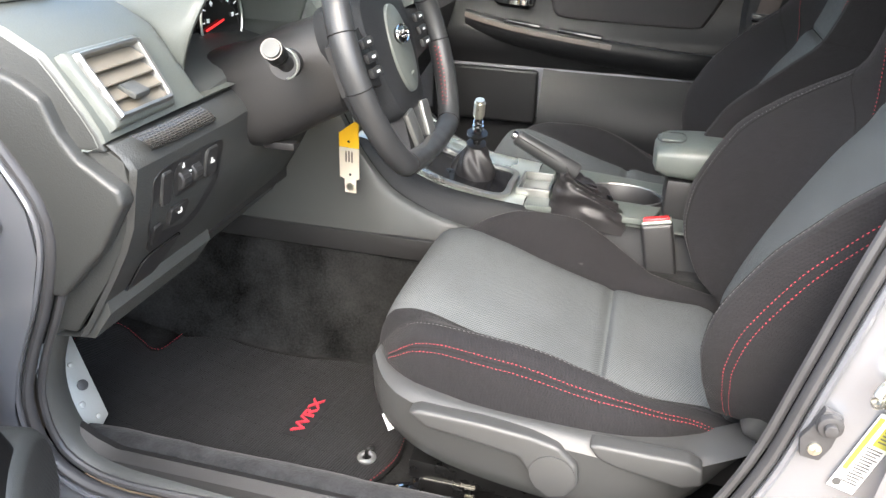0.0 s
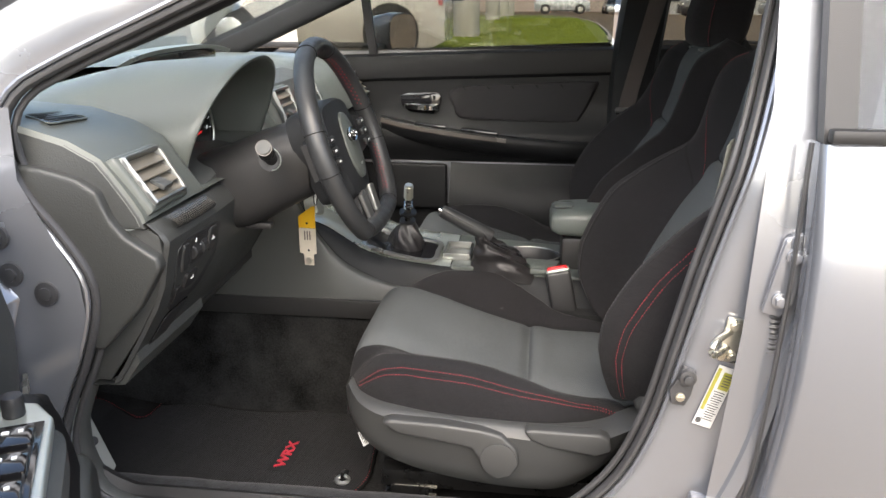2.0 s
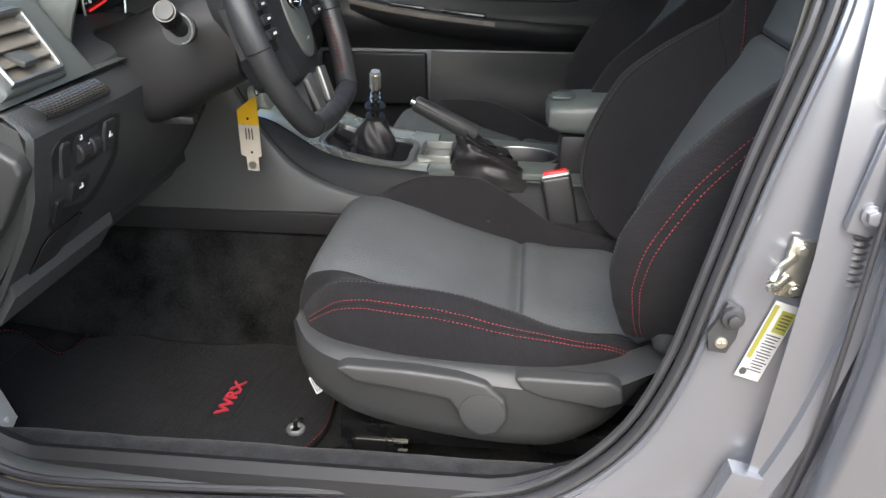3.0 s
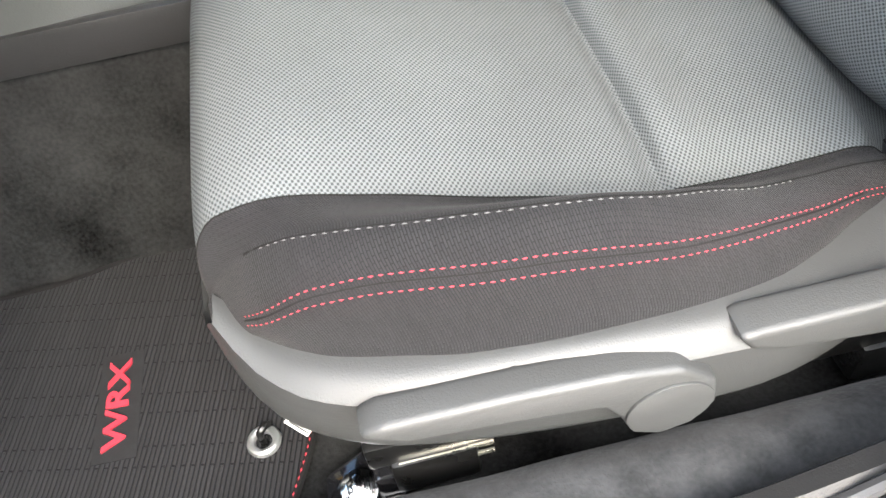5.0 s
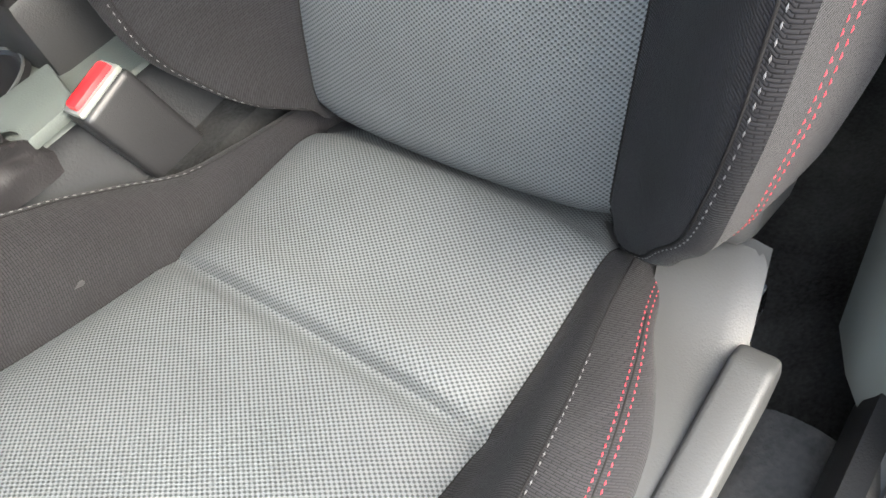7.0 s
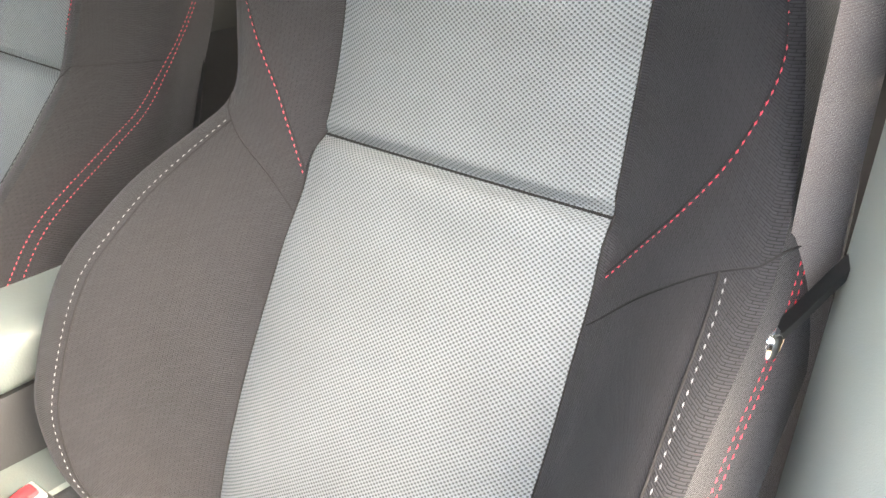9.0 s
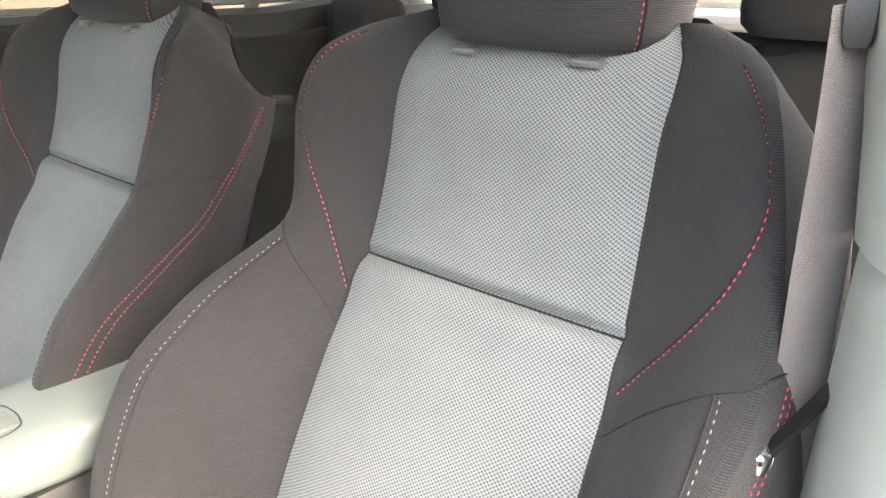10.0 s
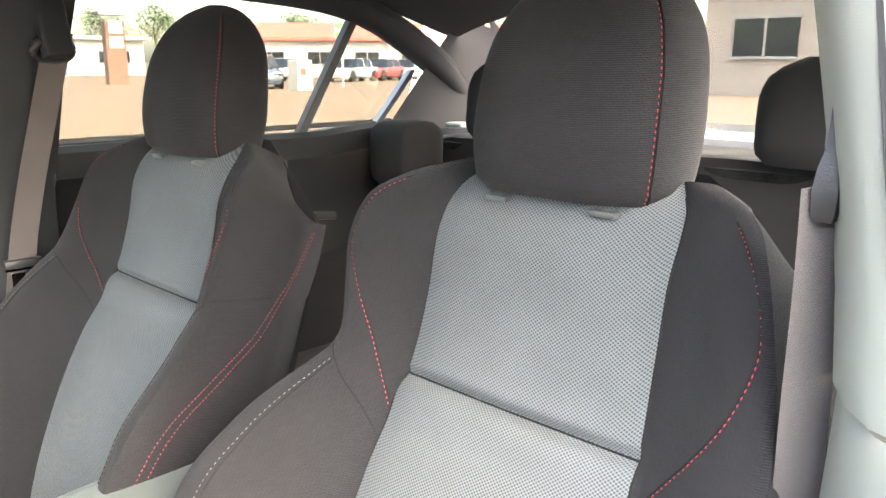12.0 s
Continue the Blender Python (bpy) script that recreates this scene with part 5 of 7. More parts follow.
def rim_point(a, r=0.18):
    """The rim's centre line, flattened at the bottom."""
    y, z = r * math.sin(a), r * math.cos(a)
    if z < -0.141:
        z = -0.141 - (-0.141 - z) * 0.25
    return Vector((0.0, y, z))


rim = [WM @ rim_point(a) for a in lin(0, 2 * math.pi, 121)[:-1]]
axis = (WM.to_3x3() @ Vector((1, 0, 0)))
oval = [(0.0155 * math.cos(t), 0.0175 * math.sin(t)) for t in lin(0, 2 * math.pi, 15)[:-1]]
rim_part = part("rim", tube(rim, oval, closed=True, up=axis), WHEEL_LEATHER, wheel, "black leather rim")
for a0, a1 in ((0.42, 1.25), (1.75, 2.35), (-1.25, -0.42), (-2.35, -1.75)):
    base = [rim_point(a) * ((0.18 - 0.0145) / 0.18) for a in lin(a0, a1, 30)]
    zig = []
    for i, p in enumerate(base):
        zig.append(WM @ (p + Vector((0.004 if i % 2 else -0.004, 0, 0))))
    part("red_stitch", tube(zig, 0.0009, 4), RED_THREAD, rim_part, "red cross stitch")
for a in (0.35, 1.32, 1.7, 2.5, -0.35, -1.32, -1.7, -2.5):
    c = WM @ rim_point(a)
    t = (WM @ rim_point(a + 0.02) - WM @ rim_point(a - 0.02)).normalized()
    u = axis.cross(t)
    part("rim_joint", tube([c + (axis * math.cos(k) * 0.0178 + u * math.sin(k) * 0.0158) for k in lin(0, 2 * math.pi, 19)[:-1]], 0.0008, 4, closed=True, up=t), DARK_THREAD, rim_part)
hub_pts = [(-0.092, 0.055), (-0.06, 0.083), (0.06, 0.083), (0.092, 0.055), (0.090, 0.0), (0.070, -0.058), (0.046, -0.092), (-0.046, -0.092), (-0.070, -0.058), (-0.090, 0.0)]
hub_ring = smooth_path([(0, y, z) for y, z in hub_pts], 48, closed=True)
part("airbag_cover", loft([[WM @ Vector((x, p.y * k, p.z * k)) for p in hub_ring] for x, k in ((-0.075, 0.95), (-0.035, 1.02), (-0.016, 1.0), (-0.006, 0.93), (-0.001, 0.75), (0.002, 0.4), (0.003, 0.1))]), TRIM_DARK, wheel, "black airbag cover")
oval_ring = [Vector((0, 0.040 * math.sin(a), 0.062 * math.cos(a))) for a in lin(0, 2 * math.pi, 41)[:-1]]
part("centre_plate", loft([[WM @ (p * k + Vector((x, 0, -0.004))) for p in oval_ring] for x, k in ((0.0, 1.0), (0.0045, 0.98), (0.006, 0.9), (0.0065, 0.1))]), DASH_LIT, wheel, "oval centre plate")
badge = [Vector((0, 0.0235 * math.sin(a), 0.0125 * math.cos(a))) for a in lin(0, 2 * math.pi, 37)[:-1]]
bp = part("badge", loft([[WM @ (p * k + Vector((x, 0, 0.014))) for p in badge] for x, k in ((0.006, 1.0), (0.010, 0.97), (0.0108, 0.85), (0.0108, 0.1))]), PIANO, wheel, "oval black badge")
part("badge_ring", tube([WM @ (p * 1.0 + Vector((0.0105, 0, 0.014))) for p in badge], 0.0016, 6, closed=True, up=axis), CHROME, bp)
part("badge_mark", merge(*[box(WM @ Vector((0.012, y, 0.014 + z)), (0.002, s, s), 0.0005) for y, z, s in ((-0.012, 0.003, 0.006), (-0.003, 0.001, 0.003), (0.003, 0.004, 0.003), (0.009, 0.001, 0.003), (0.006, -0.004, 0.003), (0.0, -0.004, 0.003))]), CHROME, bp)
part("airbag_mark", box(WM @ Vector((0.008, 0, -0.040)), (0.001, 0.010, 0.004), 0, 1), BEZEL, wheel, smooth=False)
for side in (-1, 1):
    sp = [(side * 0.065, 0.045), (side * 0.155, 0.030), (side * 0.157, -0.028), (side * 0.068, -0.040)]
    part("spoke", loft([[WM @ Vector((x, y, z)) for x, z in ((-0.035, z0), (-0.012, z0 + 0.004 * (z0 < 0)), (-0.006, (z0 + z1) / 2), (-0.012, z1), (-0.035, z1))] for y, z0, z1 in
                        ((side * 0.060, -0.045, 0.048), (side * 0.10, -0.036, 0.042), (side * 0.158, -0.030, 0.034))]), PLASTIC, wheel, "side spoke")
    pad = part("button_pad", box((0, 0, 0), (0.010, 0.058, 0.062), 0.008, 3, WM.to_3x3().to_4x4()), PIANO, wheel, "gloss button pad")
    pad.data.transform(Matrix.Translation(WM @ Vector((-0.004, side * 0.112, 0.004)) - WC))
    for k in range(3):
        b = box((0, 0, 0), (0.008, 0.036, 0.013), 0.004, 2, WM.to_3x3().to_4x4())
        part("button", moved(b, Matrix.Translation(WM @ Vector((0.001, side * 0.113, 0.024 - k * 0.019)))), PLASTIC, pad)
    part("button_mark", merge(*[moved(box((0, 0, 0), (0.001, 0.010, 0.003), 0, 1, WM.to_3x3().to_4x4()), Matrix.Translation(WM @ Vector((0.0053, side * 0.113, 0.024 - k * 0.019)))) for k in range(3)]), MARK, pad, smooth=False)
part("lower_spoke", loft([[WM @ Vector((x, y, z)) for x, y in ((-0.03, -w), (-0.010, -w), (-0.006, 0), (-0.010, w), (-0.03, w))] for z, w in ((-0.080, 0.044), (-0.10, 0.043), (-0.140, 0.054))]), PLASTIC_DARK, wheel, "lower spoke")
for side in (-1, 1):
    part("spoke_trim", moved(box((0, 0, 0), (0.008, 0.030, 0.052), 0.003, 2, WM.to_3x3().to_4x4() @ Matrix.Rotation(radians(-side * 8), 4, "X")), Matrix.Translation(WM @ Vector((-0.004, side * 0.032, -0.112)))), DARK_SATIN, wheel, "dark satin spoke trim")

column = thing("steering_column", (-0.66, -0.383, 0.84), "black plastic steering column shroud with stalks", "steering column")
shroud = []
for x, z0, h, w in ((-0.83, 0.81, 0.065, 0.085), (-0.74, 0.825, 0.075, 0.095), (-0.67, 0.845, 0.085, 0.102), (-0.60, 0.876, 0.078, 0.098), (-0.555, 0.888, 0.066, 0.085), (-0.548, 0.890, 0.05, 0.07)):
    shroud.append([Vector((x + 0.15 * h * math.sin(a) * 0.3, -0.383 + w * math.copysign(abs(math.cos(a)) ** 0.6, math.cos(a)), z0 + h * math.copysign(abs(math.sin(a)) ** 0.7, math.sin(a)))) for a in lin(0, 2 * math.pi, 33)[:-1]])
part("shroud", loft(shroud), PLASTIC, column, "grained column shroud")
part("adjust_lever", box((-0.66, -0.44, 0.768), (0.05, 0.02, 0.012), 0.004), PLASTIC_DARK, column, "tilt adjust lever")
stalk = part("stalk", tube(smooth_path([(-0.615, -0.47, 0.895), (-0.60, -0.52, 0.905), (-0.590, -0.560, 0.914)], 12), 0.009, 12), PLASTIC_DARK, column, "indicator stalk")
part("stalk_collar", tube([Vector((-0.598, -0.530, 0.908)), Vector((-0.594, -0.545, 0.911)), Vector((-0.590, -0.556, 0.913))], 0.019, 24), PLASTIC_DARK, stalk, "ribbed stalk collar")
part("stalk_ring", tube([Vector((-0.5895, -0.557, 0.9135)) + Vector((0.0, 0.2, 0.0)) * 0 + Vector((math.cos(a) * 0.0185, -0.2 * math.cos(a) * 0.0185, math.sin(a) * 0.0185)) for a in lin(0, 2 * math.pi, 31)[:-1]], 0.0012, 6, closed=True, up=(0, 1, 0)), BEZEL, stalk)
part("stalk_end", tube([Vector((-0.590, -0.552, 0.912)), Vector((-0.586, -0.580, 0.927))], 0.0105, 18), PLASTIC_DARK, stalk)
part("stalk_knob", tube([Vector((-0.5865, -0.578, 0.926)), Vector((-0.586, -0.582, 0.928)), Vector((-0.583, -0.602, 0.939)), Vector((-0.5825, -0.604, 0.940))], 0.0128, 24), STEEL, stalk, "dark satin stalk knob")
part("knob_cap", disc((-0.5822, -0.6050, 0.9408), (0.12, -0.87, 0.48), 0.011, 0.003, 24, 0.001), PLASTIC_GREY, stalk, "satin knob cap")
part("wiper_stalk", tube(smooth_path([(-0.615, -0.29, 0.895), (-0.60, -0.22, 0.91), (-0.59, -0.18, 0.92)], 12), 0.008, 10), PLASTIC_DARK, column)
lock = part("ignition_lock", disc((-0.60, -0.285, 0.845), (0.9, 0.35, 0.1), 0.017, 0.04, 24, 0.003), PLASTIC_DARK, column, "ignition lock with its key")
part("key", box((-0.572, -0.278, 0.845), (0.03, 0.003, 0.012), 0.001), CHROME, lock)
# key tag on its ring
tag = thing("key_tag", (-0.625, -0.262, 0.69), "yellow and buff paper key tag hanging from the ignition", "key tag")
tm = Matrix.Translation((-0.628, -0.252, 0.757)) @ Matrix.Rotation(radians(-6), 4, "Z") @ Matrix.Scale(0.8, 4) @ Matrix.Translation((0, 0, -0.765))
part("yellow_strip", moved(prism([(-0.024, 0.705), (0.022, 0.705), (0.022, 0.765), (0.012, 0.762), (-0.024, 0.735)], "y", -0.001, 0.001), tm), YELLOW, tag, "yellow top strip", smooth=False)
part("card", moved(prism([(-0.024, 0.704), (0.022, 0.704), (0.022, 0.637), (0.014, 0.634), (0.014, 0.604), (-0.012, 0.604), (-0.013, 0.634), (-0.024, 0.638)], "y", -0.0012, 0.0008), tm), PAPER, tag, smooth=False)
part("eyelet", moved(disc((0.001, -0.002, 0.617), (0, -1, 0), 0.009, 0.003, 24, 0.001), tm), ZINC, tag, "metal eyelet")
part("hole", moved(disc((0.001, -0.0015, 0.645), (0, -1, 0), 0.003, 0.001, 12), tm), PLASTIC_DARK, tag)
part("hole", moved(disc((-0.001, -0.0015, 0.718), (0, -1, 0), 0.003, 0.001, 12), tm), PLASTIC_DARK, tag)
part("faded_print", moved(merge(*[box((-0.008 + k * 0.007, -0.0014, 0.685), (0.003, 0.0006, 0.024)) for k in range(3)]), tm), BELT, tag, smooth=False)
part("ring", tube([Vector((-0.605, -0.262 + 0.012 * math.cos(a), 0.775 + 0.014 * math.sin(a))) for a in lin(0, 2 * math.pi, 25)[:-1]], 0.0011, 6, closed=True, up=(1, 0, 0)), CHROME, tag)

# pedals and footrest
rest = thing("footrest", (-0.96, -0.62, 0.40), "aluminium footrest plate with rubber studs", "footrest")
rm = Matrix.Translation((-0.944, -0.630, 0.396)) @ Matrix.Rotation(radians(-22), 4, "Z") @ Matrix.Rotation(radians(58), 4, "Y") @ Matrix.Scale(0.78, 4)
part("plate", moved(prism([(-0.11, -0.05), (0.075, -0.05), (0.085, -0.03), (0.085, 0.03), (0.07, 0.05), (-0.11, 0.05)], "z", -0.003, 0.003, 0.002), rm), ALU, rest, "brushed plate")
for k, (a, b, r) in enumerate(((0.065, 0.030, 0.006), (0.055, -0.022, 0.011), (0.030, 0.012, 0.006), (0.012, -0.026, 0.006), (-0.005, 0.028, 0.011), (-0.025, -0.01, 0.006), (-0.05, 0.024, 0.006), (-0.06, -0.028, 0.011))):
    part("stud", moved(disc((a, b, 0.004), (0, 0, 1), r, 0.006, 20, 0.002), rm), RUBBER if r > 0.01 else ALU, rest, "rubber stud")
for y, w, lab in ((-0.47, 0.055, "clutch"), (-0.37, 0.06, "brake"), (-0.24, 0.05, "accelerator")):
    pd = thing("pedal", (-1.05, y, 0.45), "dark " + lab + " pedal with a rubber pad", "pedal", "pedals")
    part("pad", box((-1.03, y, 0.46), (0.016, w, 0.06), 0.006, 2, Matrix.Rotation(radians(35), 4, "Y")), RUBBER, pd)
    part("arm", tube(smooth_path([(-1.045, y, 0.47), (-1.12, y, 0.55), (-1.14, y, 0.75)], 12), 0.008, 8), STEEL, pd)

# ---- floor mat ----
floor_mat = thing("floor_mat", (-0.75, -0.47, 0.30), "black ribbed floor mat edged in red thread", "floor mat")
outline = [(-0.466, -0.39), (-0.460, -0.45), (-0.457, -0.52), (-0.477, -0.58), (-0.498, -0.612), (-0.544, -0.627), (-0.615, -0.630), (-0.634, -0.638), (-0.65, -0.658), (-0.70, -0.664), (-0.86, -0.652), (-0.93, -0.590), (-0.965, -0.555),
           (-1.09, -0.47), (-1.115, -0.40), (-1.105, -0.335), (-1.07, -0.318), (-1.02, -0.345), (-0.992, -0.360), (-0.975, -0.350), (-0.970, -0.30), (-0.962, -0.266), (-0.940, -0.257), (-0.905, -0.268), (-0.817, -0.291), (-0.71, -0.294), (-0.57, -0.275), (-0.48, -0.33)]
edge = smooth_path([(x, y, 0) for x, y in outline], 150, closed=True)


def mat_z(x, y):
    return floor_z(x, y) + 0.010 + 0.003 * noise.noise((x * 6, y * 6, 3))


bm = bmesh.new()
bm.faces.new([bm.verts.new((p.x, p.y, 0)) for p in edge])
for k in range(1, 40):
    x = -1.10 + k * 0.0162
    bmesh.ops.bisect_plane(bm, geom=bm.verts[:] + bm.edges[:] + bm.faces[:], plane_co=(x, 0, 0), plane_no=(1, 0, 0))
for k in range(1, 26):
    y = -0.668 + k * 0.0165
    bmesh.ops.bisect_plane(bm, geom=bm.verts[:] + bm.edges[:] + bm.faces[:], plane_co=(0, y, 0), plane_no=(0, 1, 0))
lay = bm.loops.layers.uv.new("UVMap")
for f in bm.faces:
    for lp in f.loops:
        lp[lay].uv = (lp.vert.co.y * 0.97 + lp.vert.co.x * 0.22, lp.vert.co.x * 0.97 - lp.vert.co.y * 0.22)
for v in bm.verts:
    v.co.z = mat_z(v.co.x, v.co.y)
ext = bmesh.ops.extrude_face_region(bm, geom=bm.faces[:])
bmesh.ops.translate(bm, vec=(0, 0, -0.008), verts=[v for v in ext["geom"] if isinstance(v, bmesh.types.BMVert)])
bmesh.ops.recalc_face_normals(bm, faces=bm.faces)
part("ribbed_top", bm, RIBS, floor_mat, "black ribbed carpet pile", smooth=False)
part("binding", tube([Vector((p.x, p.y, mat_z(p.x, p.y) - 0.002)) for p in edge], 0.0040, 6, closed=True), DARK_THREAD, floor_mat, "dark bound edge")
part("red_edge_stitch", stitches([Vector((p.x, p.y, mat_z(p.x, p.y) + 0.003)) for p in edge if not (p.y > -0.38 and p.x > -0.90)], lambda k: Vector((0, 0, 1)), 0.004, 0.003, 0.0006), RED_THREAD, floor_mat, "red edge stitch")
wm = Matrix.Translation((-0.630, -0.458, mat_z(-0.63, -0.458) + 0.0035)) @ Matrix.Rotation(radians(88), 4, "Z")
part("badge_patch", moved(box((0, 0, -0.0020), (0.112, 0.040, 0.0012), 0.0005), wm), PATCH, floor_mat, smooth=False)
word = lettering("WRX", 0.039, 0.0012, wm @ Matrix.Diagonal((1, 0.72, 1, 1)))
part("embroidery", word, RED_THREAD, floor_mat, "red embroidered letters WRX", smooth=False)
part("grommet", merge(tube([Vector((-0.500 + 0.0112 * math.cos(a), -0.531 + 0.0112 * math.sin(a), mat_z(-0.500, -0.531) + 0.003)) for a in lin(0, 2 * math.pi, 25)[:-1]], 0.004, 8, closed=True)), SILVER, floor_mat, "bright mat grommet")
part("hook", tube(smooth_path([(-0.500, -0.531, 0.298), (-0.500, -0.531, 0.316), (-0.496, -0.527, 0.320), (-0.491, -0.523, 0.318)], 12), 0.0034, 8), STEEL, floor_mat, "dark retaining hook")


# ---- centre console ----
console = thing("centre_console", (-0.3, 0, 0.45), "dark grey centre console with a silver shifter surround", "console")
TOPZ = [(-0.72, 0.705), (-0.64, 0.690), (-0.58, 0.655), (-0.54, 0.628), (-0.48, 0.608), (-0.38, 0.594), (-0.20, 0.580), (-0.02, 0.570), (0.10, 0.565)]


def con_row(x, side):
    z, w = table(x, TOPZ), table(x, [(-0.72, 0.175), (-0.60, 0.17), (-0.50, 0.150), (-0.35, 0.143), (0.1, 0.132)])
    low = table(x, [(-0.72, 0.53), (0.1, 0.49)])
    prof = [(-w - 0.034, low - 0.02), (-w - 0.028, low + 0.01), (-w - 0.014, z - 0.045), (-w - 0.004, z - 0.018), (-w + 0.004, z - 0.005), (-w + 0.016, z)]
    prof = prof + [(-w + 0.050, z - 0.003)]
    return [Vector((x, side * -a, b)) for a, b in prof]


for side in (-1, 1):
    part("console_side", loft([con_row(x, side) for x in lin(-0.72, 0.10, 34)], closed_ring=False, caps=False), TRIM_DARK, console, "dark grey plastic console side")
SIDE_TOP = [(-0.98, 0.84), (-0.74, 0.83), (-0.70, 0.81), (-0.66, 0.74), (-0.62, 0.67), (-0.56, 0.605), (-0.49, 0.567), (-0.40, 0.548), (-0.30, 0.54)]


def side_edge(x, k):
    """The tunnel panel: k 0 at the floor, 1 at its upper edge."""
    w = table(x, [(-0.98, 0.172), (-0.72, 0.172), (-0.60, 0.17), (-0.50, 0.150), (-0.35, 0.143), (0.1, 0.132)])
    return Vector((x, -w - table(k, [(0, 0.038), (0.2, 0.036), (0.9, 0.024), (0.96, 0.021), (1.0, 0.012)]), 0.50 + (table(x, SIDE_TOP) - 0.50) * k))


part("side_panel", sheet(lambda u, v: side_edge(u, v), lin(-0.98, -0.30, 40), [0, 0.2, 0.4, 0.6, 0.8, 0.9, 0.96, 1.0]),
     PLASTIC_GREY, console, "grey lower side panel")
part("carpet_guard", box((-0.66, -0.207, 0.515), (0.88, 0.012, 0.042), 0.004), PLASTIC, console, "black lower edge strip")
part("side_seam", tube([side_edge(x, 1.0) for x in lin(-0.69, -0.30, 40)], 0.0012, 6), DARK_THREAD, console)
# shifter surround
part("shifter_bezel", loft([[Vector((x, y, table(x, TOPZ) + d)) for y, d in ((-w, 0.0015), (-w + 0.012, 0.006), (-0.085, 0.0065), (-0.08, 0.003), (0.08, 0.003), (0.085, 0.0065), (w - 0.012, 0.006), (w, 0.0015))] for x, w in
                           [(x, table(x, [(-0.72, 0.15), (-0.5, 0.128), (-0.34, 0.122)])) for x in lin(-0.655, -0.345, 18)]], closed_ring=False, caps=False), BEZEL, console, "satin silver shifter surround")
ringp = [Vector((x, y, table(x, TOPZ) + 0.008)) for x, y in ((-0.538, -0.116), (-0.46, -0.119), (-0.388, -0.114), (-0.381, -0.045), (-0.388, 0.022), (-0.46, 0.026), (-0.538, 0.024), (-0.545, -0.045))]
part("boot_frame", tube(smooth_path(ringp, 60, closed=True), [(0.006, -0.003), (0.006, 0.003), (0, 0.005), (-0.006, 0.003), (-0.006, -0.003)], closed=True), DARK_SATIN, console, "satin boot frame")
well = smooth_path(ringp, 60, closed=True)
part("boot_well", loft([[Vector((-0.462 + (p.x + 0.462) * k, -0.047 + (p.y + 0.047) * k, p.z - d)) for p in well] for k, d in ((0.98, 0.002), (0.93, 0.010), (0.6, 0.014), (0.2, 0.012))]), PIANO, console, "glossy black well round the boot")
shift = thing("gear_lever", (-0.46, -0.03, 0.60), "bare metal gear lever in a black leather boot", "gear lever")


def boot_pt(u, v):
    a = u * 2 * math.pi
    base = Vector((-0.458 + 0.040 * math.copysign(abs(math.cos(a)) ** 0.8, math.cos(a)), -0.048 + 0.038 * math.copysign(abs(math.sin(a)) ** 0.8, math.sin(a)), 0.604))
    top = Vector((-0.452 + 0.019 * math.cos(a), -0.052 + 0.019 * math.sin(a), 0.670))
    p = base.lerp(top, v) + Vector((math.cos(a), math.sin(a), 0)) * 0.006 * math.sin(v * math.pi)
    fold = 0.0045 * math.sin(a * 4 + v * 5) * math.sin(v * math.pi) + 0.002 * math.sin(a * 9 + v * 9) * math.sin(v * math.pi)
    return p + Vector((math.cos(a), math.sin(a), 0.3)) * fold


part("boot", sheet(boot_pt, lin(0, 1, 73), lin(0, 1, 26)), LEATHER, shift, "creased black leather boot")
stem0, stem1 = Vector((-0.452, -0.052, 0.668)), Vector((-0.443, -0.080, 0.770))


def on_stem(k):
    return stem0.lerp(stem1, k)


part("boot_collar", tube([on_stem(0.0), on_stem(0.10)], 0.0185, 20), PLASTIC_DARK, shift, "black boot collar")
part("stem", tube([on_stem(0), on_stem(0.62)], 0.0075, 14), STEEL, shift, "dark steel stem")
part("reverse_ring", merge(tube([on_stem(0.27), on_stem(0.31)], 0.0195, 24), tube([on_stem(0.20), on_stem(0.27)], 0.012, 18)), STEEL, shift, "black reverse lock ring")
part("stem_collar", merge(tube([on_stem(0.40), on_stem(0.46)], 0.0105, 18), tube([on_stem(0.50), on_stem(0.54)], 0.0095, 18)), CHROME, shift)
part("threaded_end", merge(tube([on_stem(0.60), on_stem(0.66)], 0.0075, 14), tube([on_stem(0.66), on_stem(0.92)], 0.0105, 20), tube([on_stem(0.92), on_stem(0.97)], 0.0085, 16)), ZINC, shift, "bare knurled end")
top = sheet(lambda u, v: Vector((u, v * table(u, [(-0.35, 0.128), (0.1, 0.118)]), table(u, TOPZ) + (0.001 if abs(v) > 0.99 else 0.0045))), lin(-0.343, 0.095, 120), [-1] + lin(-0.97, 0.97, 70) + [1])
for f in list(top.faces):
    c = f.calc_center_median()
    if ((c.x + 0.178) / 0.078) ** 2 + ((c.y - 0.004) / 0.056) ** 2 < 1:
        top.faces.remove(f)
# Pale vinyl stands in for daylight reflected off the console top.
part("console_top", top, VINYL, console, "grained console top, coloured pale for its daylight sheen")
# storage tray, handbrake, cup holder
tray = part("coin_tray", merge(box((-0.335, -0.035, 0.5935), (0.050, 0.088, 0.004), 0.0015), box((-0.335, 0.012, 0.602), (0.058, 0.005, 0.018), 0.002), box((-0.335, -0.082, 0.602), (0.058, 0.005, 0.018), 0.002),
                               box((-0.306, -0.035, 0.602), (0.005, 0.098, 0.018), 0.002), box((-0.364, -0.035, 0.602), (0.005, 0.098, 0.018), 0.002)), DARK_SATIN, console, "small silver tray")
part("dark_pocket", box((-0.272, -0.030, 0.589), (0.052, 0.090, 0.006), 0.002), PIANO, console, "dark pocket behind the tray")
